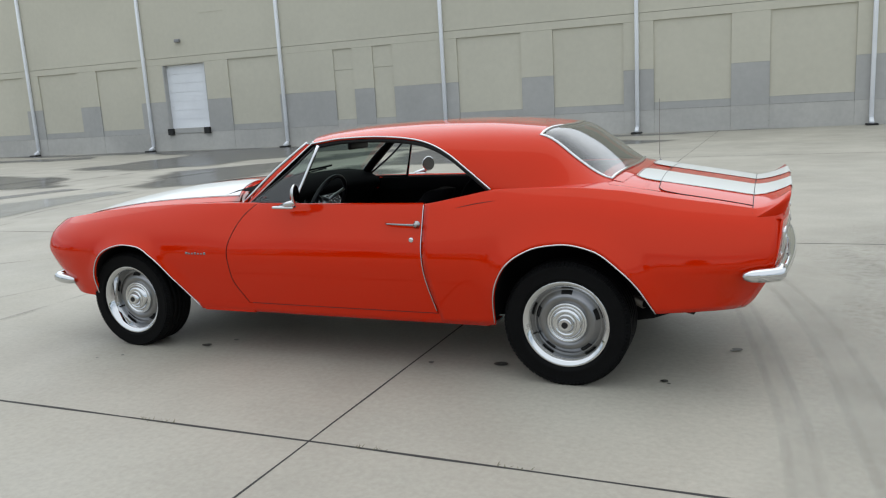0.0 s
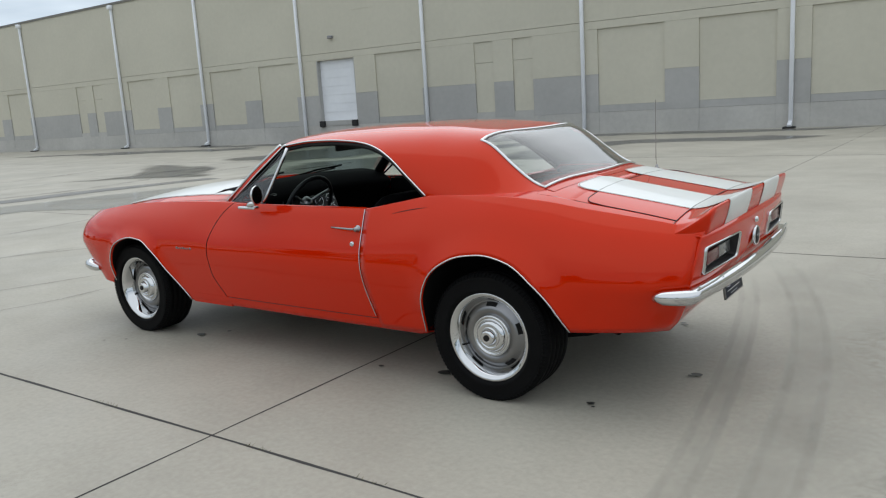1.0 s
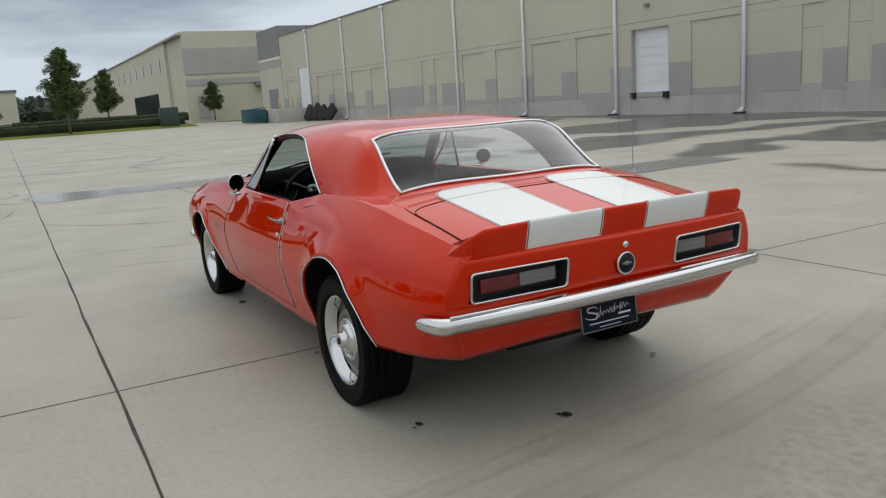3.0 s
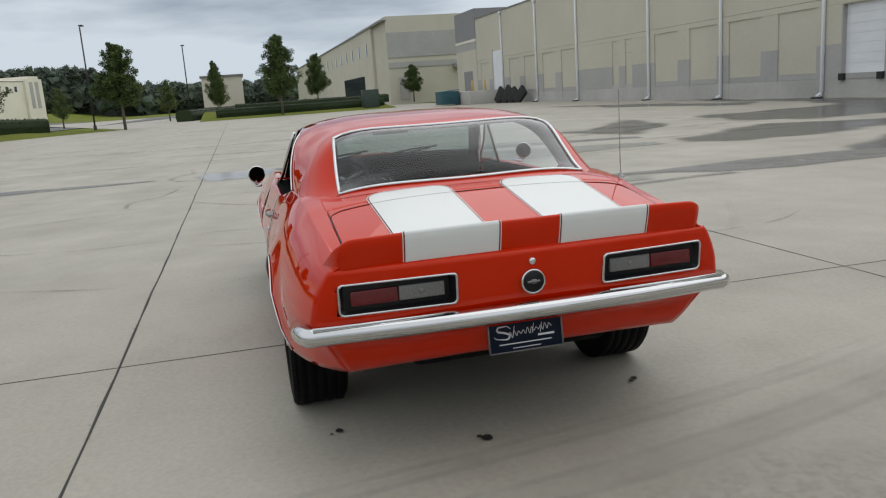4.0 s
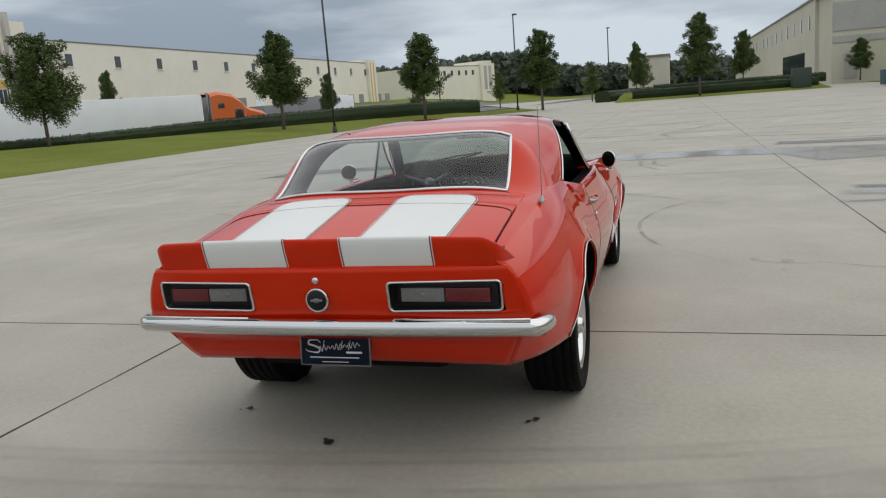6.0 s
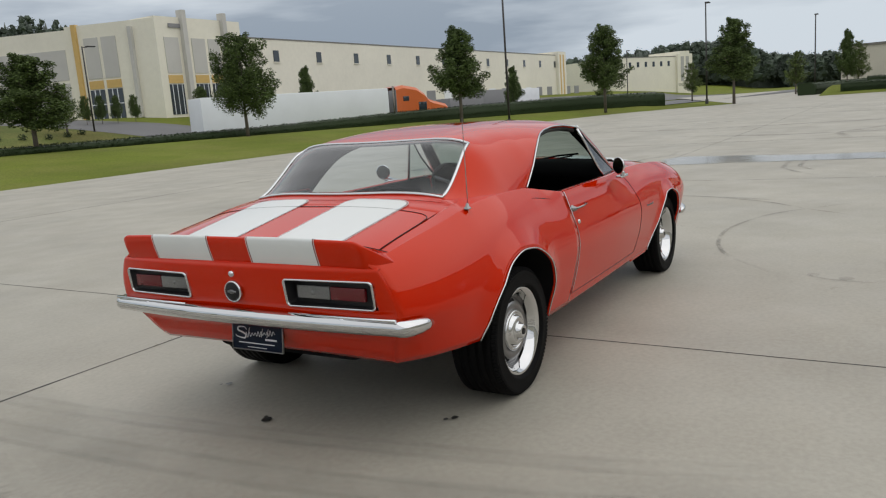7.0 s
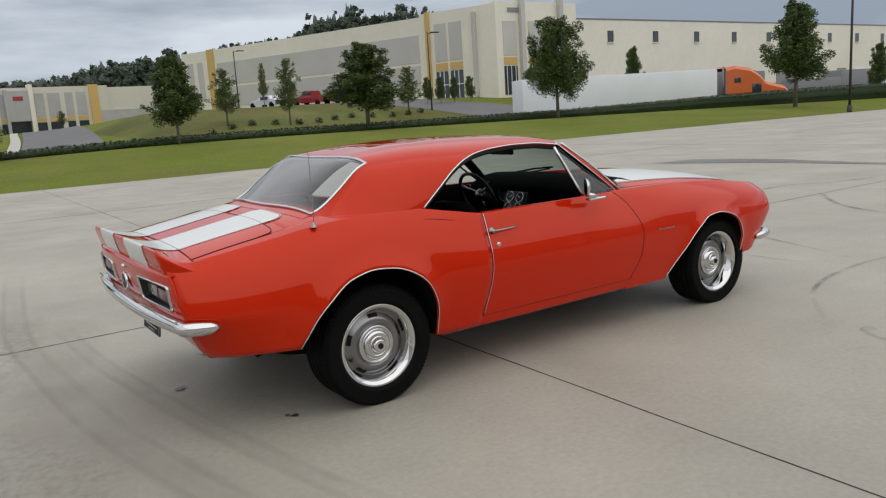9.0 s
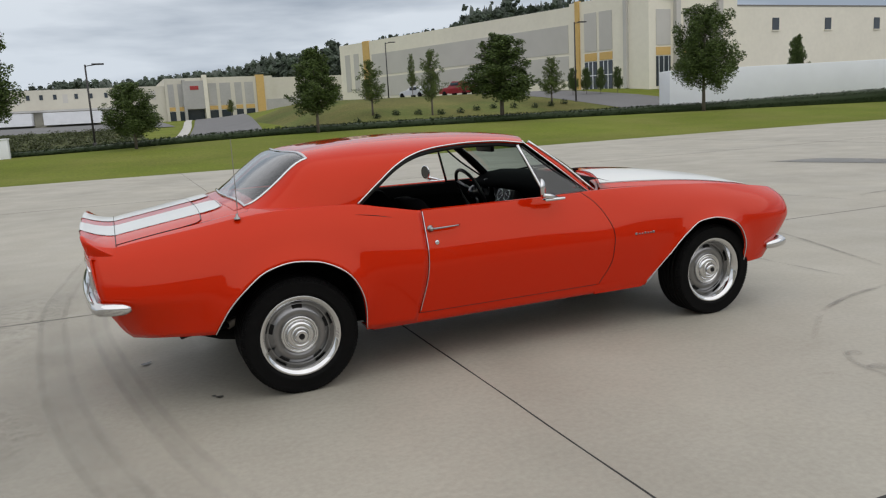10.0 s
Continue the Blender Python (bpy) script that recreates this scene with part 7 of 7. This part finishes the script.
# rainwater standing and drying between the car and the warehouse
WETS = ([(22, -22.65), (10, -22.7), (5.2, -22.7), (6.5, -21.6), (7.8, -21.0), (7.6, -19.5), (9.0, -19.2), (10.3, -19.7), (11.6, -18.4), (11.4, -16.5), (12.3, -15.2), (12.5, -13.5),
         (14.0, -12.8), (16.6, -12.6), (18.4, -13.9), (17.9, -15.3), (18.0, -19.0), (22.0, -21.0)],
        [(10.84, -8.56), (11.26, -9.96), (12.55, -11.77), (11.29, -13.15), (10.80, -14.94), (10.45, -17.08), (9.54, -18.6), (8.64, -18.95), (7.59, -18.35), (8.45, -16.94), (8.84, -14.95), (9.07, -12.95), (8.25, -10.48), (8.66, -9.38), (8.87, -8.37), (9.7, -7.96)],
        [(5.48, -8.48), (7.58, -10.95), (7.43, -13.08), (7.34, -15.51), (7.68, -17.93), (7.32, -18.75), (6.19, -16.97), (5.30, -14.97), (4.40, -13.90), (4.04, -12.81), (4.67, -12.20), (5.70, -12.35), (6.24, -12.0), (5.76, -11.25), (4.84, -10.9), (4.45, -10.51), (4.75, -9.54), (5.05, -8.61)],
        [(6.34, -16.98), (6.32, -17.77), (5.27, -18.86), (2.0, -19.3), (0.0, -18.6), (1.6, -17.2), (4.35, -16.82), (5.57, -15.83)],
        [(3.63, -8.27), (2.99, -8.65), (0.81, -9.03), (-0.9, -9.0), (0.47, -8.27), (1.39, -8.2), (2.62, -8.0)],
        [(19.5, -11.4), (16.14, -11.49), (14.38, -10.66), (13.88, -8.87), (13.63, -7.6), (16.0, -8.6)],
        [(5.2, -22.7), (-4, -22.75), (-3.0, -22.3), (0, -21.7), (2.4, -21.3), (4.8, -20.6), (6.5, -21.6)],
        [(16.0, -7.2), (15.6, -8.2), (15.6, -10.8), (14.6, -10.4), (12.85, -8.6), (13.1, -8.1), (14.2, -7.9)],
        [(40, -17.0), (32, -19.4), (24, -20.4), (22, -18.6), (30, -17.0)],
        [(34, -22.3), (28, -20.8), (22, -20.6), (17, -21.6), (17, -22.65), (26, -22.65), (34, -22.6)])
for i, w in enumerate(WETS):
    stain_area(w, 0.003 + 0.0003 * i, WET, "dark damp patch", 0.13, 0.45, 0.34, i + 2)
# darker damp bands and drying rims
for i, w in enumerate(([(5.71, -3.31), (5.60, -5.0), (5.75, -6.36), (5.6, -9.0), (4.4, -9.0), (4.35, -6.6), (4.64, -5.5), (5.0, -5.0), (5.30, -3.25)], [(4.18, -2.9), (4.21, -4.33), (4.27, -5.6), (4.60, -5.6), (4.50, -4.49), (4.41, -3.0)],
                       [(13.4, -3.4), (12.78, -5.9), (12.0, -8.2), (11.3, -8.0), (11.97, -5.6), (12.5, -3.2)], [(10.6, 7.8), (11.83, 7.5), (12.2, 6.1), (12.05, 4.6), (11.8, 2.6), (11.5, 2.6), (11.3, 4.2), (11.2, 5.6), (10.7, 6.9)])):
    stain_area(w, 0.0062 + 0.0002 * i, DRYING, "half-dry grey band", 0.07, 0.16, 0.07, i + 30)
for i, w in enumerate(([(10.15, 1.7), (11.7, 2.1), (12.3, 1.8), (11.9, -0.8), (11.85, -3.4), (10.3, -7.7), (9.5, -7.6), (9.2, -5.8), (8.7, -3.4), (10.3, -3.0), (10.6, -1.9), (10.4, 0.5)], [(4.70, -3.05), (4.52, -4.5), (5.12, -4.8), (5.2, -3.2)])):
    stain_area(w, 0.0074 + 0.0003 * i, SHEEN_FILM, "pale damp patch with sky sheen put into its colour", 0.08, 0.18, 0.08, i + 40)
# dark rubber streaks across the lot
STREAKS = (([(10.98, 0.94), (10.89, 0.05), (10.79, -0.89), (10.57, -1.87), (10.5, -3.4)], 0.16), ([(12.13, 0.80), (11.98, -0.65), (11.81, -2.25), (11.7, -3.6)], 0.14), ([(7.4, 1.9), (6.21, 0.89), (5.87, 0.29), (5.69, -0.36), (5.3, -1.3)], 0.09),
           ([(4.09, 1.67), (4.06, 1.27), (3.92, 0.77), (3.74, 0.3), (3.3, -0.8)], 0.06), ([(3.25, 1.6), (3.05, 0.97), (2.93, 0.5), (2.9, -0.6)], 0.05), ([(10.79, -0.89), (9.67, -0.90), (8.8, -1.2)], 0.11), ([(15.6, -2.6), (15.14, -3.99), (14.4, -4.9)], 0.30),
           ([(22.5, -2.7), (19.9, -1.6), (18.3, -0.9), (17.27, -1.09), (16.0, -1.3)], 0.28), ([(5.6, 6.4), (5.9, 5.18), (5.97, 4.48), (6.31, 3.83), (6.53, 3.1), (6.62, 2.3)], 0.09), ([(6.9, 2.5), (7.2, 2.7), (7.78, 2.73), (8.52, 2.3), (9.8, 2.05)], 0.10),
           ([(5.3, 5.6), (3.86, 3.13), (3.74, 2.49), (3.87, 1.6)], 0.07), ([(2.4, 4.4), (2.23, 3.66), (2.04, 3.1), (1.6, 2.0)], 0.05), ([(13.7, 2.1), (12.63, 2.0), (12.12, 2.3), (11.52, 2.4), (10.86, 2.05), (10.7, 1.5)], 0.16),
           ([(11.3, -1.0), (10.37, -0.65), (9.53, -0.66), (8.75, -0.91), (8.0, -1.35)], 0.12), ([(6.4, 1.2), (6.09, 0.67), (5.75, -0.17), (5.24, -0.99), (4.7, -1.48), (4.2, -2.0)], 0.06),
           ([(5.2, -2.0), (4.89, -1.71), (4.26, -1.19), (3.79, -1.02), (3.17, -0.92), (2.6, -0.97), (2.17, -1.09), (1.92, -1.21), (1.66, -1.4), (1.40, -1.6)], 0.055), ([(1.40, -1.8), (1.27, -2.0), (1.22, -2.3)], 0.05),
           ([(1.32, -2.2), (1.02, -2.95), (1.07, -3.48), (1.18, -3.82), (1.5, -4.3)], 0.05), ([(10.9, -7.4), (11.0, -9.0), (10.8, -12)], 0.30), ([(14.1, -2.8), (13.4, -5.6), (13.7, -8.0), (13.6, -14)], 0.40), ([(20, 4), (18.5, 0), (18.6, -5), (20, -12)], 0.45),
           ([(26, 10), (24, 4), (25, -4), (27, -10)], 0.6), ([(8.4, -3.7), (8.9, -5.2), (8.9, -7.5)], 0.12), ([(8.0, 1.5), (7.6, 0.0), (7.7, -2.0), (8.2, -4.0)], 0.10), ([(30, 13), (28.5, 8), (29.5, 2)], 0.5), ([(34, 2), (32, -5), (33, -12)], 0.7), ([(44, 6), (41, -4), (43, -12)], 0.8))
for pts, wd in STREAKS:
    mark(pts, wd * 0.9, 0.0070, TYRE_MARK, "tyre_mark", "dark rubber streak")
for pts, wd in (([(-2.45, 5.2), (-2.62, 3.6), (-2.74, 2.0), (-2.68, 0.8), (-2.60, -0.1), (-2.48, -0.85), (-2.3, -1.6), (-1.9, -2.8)], 0.22), ([(-2.44, 2.2), (-2.40, 1.2), (-2.31, 0.35), (-2.18, -0.55), (-2.05, -1.25), (-1.8, -2.2)], 0.14),
                ([(-3.3, 4.5), (-3.5, 2.0), (-3.4, 0.0), (-3.1, -1.8), (-2.6, -3.2)], 0.22), ([(-0.2, 2.3), (0.3, 2.9), (1.2, 3.4)], 0.20), ([(0.5, -2.6), (1.3, -3.4), (2.6, -4.2)], 0.12)):
    mark(pts, wd, 0.0052, FAINT_MARK, "tyre_mark", "faint grey tyre track")
    for side in (-1, 1) if abs(pts[0][0] + 2.445) < 0.02 else ():
        off = [(x + side * wd * 0.36, y) for x, y in pts]
        mark(off, 0.05, 0.0058, RIM_MARK, "tyre_mark", "thin dark edge of a tyre track")
for i, (x, y, r) in enumerate(((-0.98, 0.645, 0.042), (-1.83, 0.70, 0.022), (-1.855, 0.735, 0.011), (-2.14, 0.14, 0.026), (-2.115, 0.165, 0.014), (-1.805, -0.695, 0.022), (-1.835, -0.665, 0.015), (0.90, 0.73, 0.034),
                               (0.78, 0.60, 0.018), (-0.60, 0.71, 0.016), (1.30, 1.02, 0.012), (1.42, 1.10, 0.010), (1.40, -1.87, 0.05), (1.32, -2.09, 0.06), (1.0, -2.04, 0.045))):
    patch([(x + r * math.cos(a) * (1 + 0.25 * math.sin(3 * a + i)), y + r * 0.8 * math.sin(a)) for a in linspace(0, math.tau, 9)[:-1]], 0.0082, OIL if i < 12 else TYRE_MARK, "oil_spot", "small dark oil spot", 0.3, i + 60, 16)

# darker, mottled and speckled concrete behind the car
DARKER_PATCH = stain_mat("mottled_darker_concrete", (0.20, 0.190, 0.165), 0.75, 0.20, 1.3, 0.25, 0.72)
SPECK = stain_mat("speckled_concrete", (0.17, 0.165, 0.15), 0.8, 0.26, 18.0, 0.46, 0.72)
patch([(-2.2, 2.6), (-2.35, 0.4), (-2.1, -1.6), (-2.2, -3.4), (-4.4, -4.6), (-7.2, -2.6), (-7.6, 0.6), (-6.2, 3.4), (-3.8, 3.9)], 0.0026, DARKER_PATCH, "worn_patch", "broad mottled darker patch of concrete", 0.25, 81)
patch([(-2.6, 3.0), (-2.9, 0.4), (-2.7, -2.2), (-4.6, -4.2), (-6.6, -2.0), (-6.8, 0.6), (-5.2, 3.2)], 0.0048, SPECK, "worn_patch", "speckled worn concrete", 0.3, 82)

# weeds in the joint
WEED = mat("dry_weeds", (0.10, 0.10, 0.045), 0.9)
rnd = random.Random(5)
wv, wf = [], []
for a, b, cnt in ((0.25, 0.45, 26), (-0.85, -0.7, 16), (-1.5, -1.3, 14), (-2.9, -2.7, 10)):
    for _ in range(cnt):
        x, y = rnd.uniform(a, b), 1.765 + rnd.gauss(0, 0.008)
        hgt, an = rnd.uniform(0.006, 0.018), rnd.uniform(0, math.tau)
        i = len(wv)
        wv += [(x - 0.002, y, 0.002), (x + 0.002, y, 0.002), (x + 0.018 * math.cos(an), y + 0.018 * math.sin(an), hgt)]
        wf.append((i, i + 1, i + 2))
me = bpy.data.meshes.new("weeds")
me.from_pydata(wv, [], wf)
me.materials.append(WEED)
tagged(new("weeds", me), "sparse dry weeds growing in the joint", "weeds", kind="stuff")
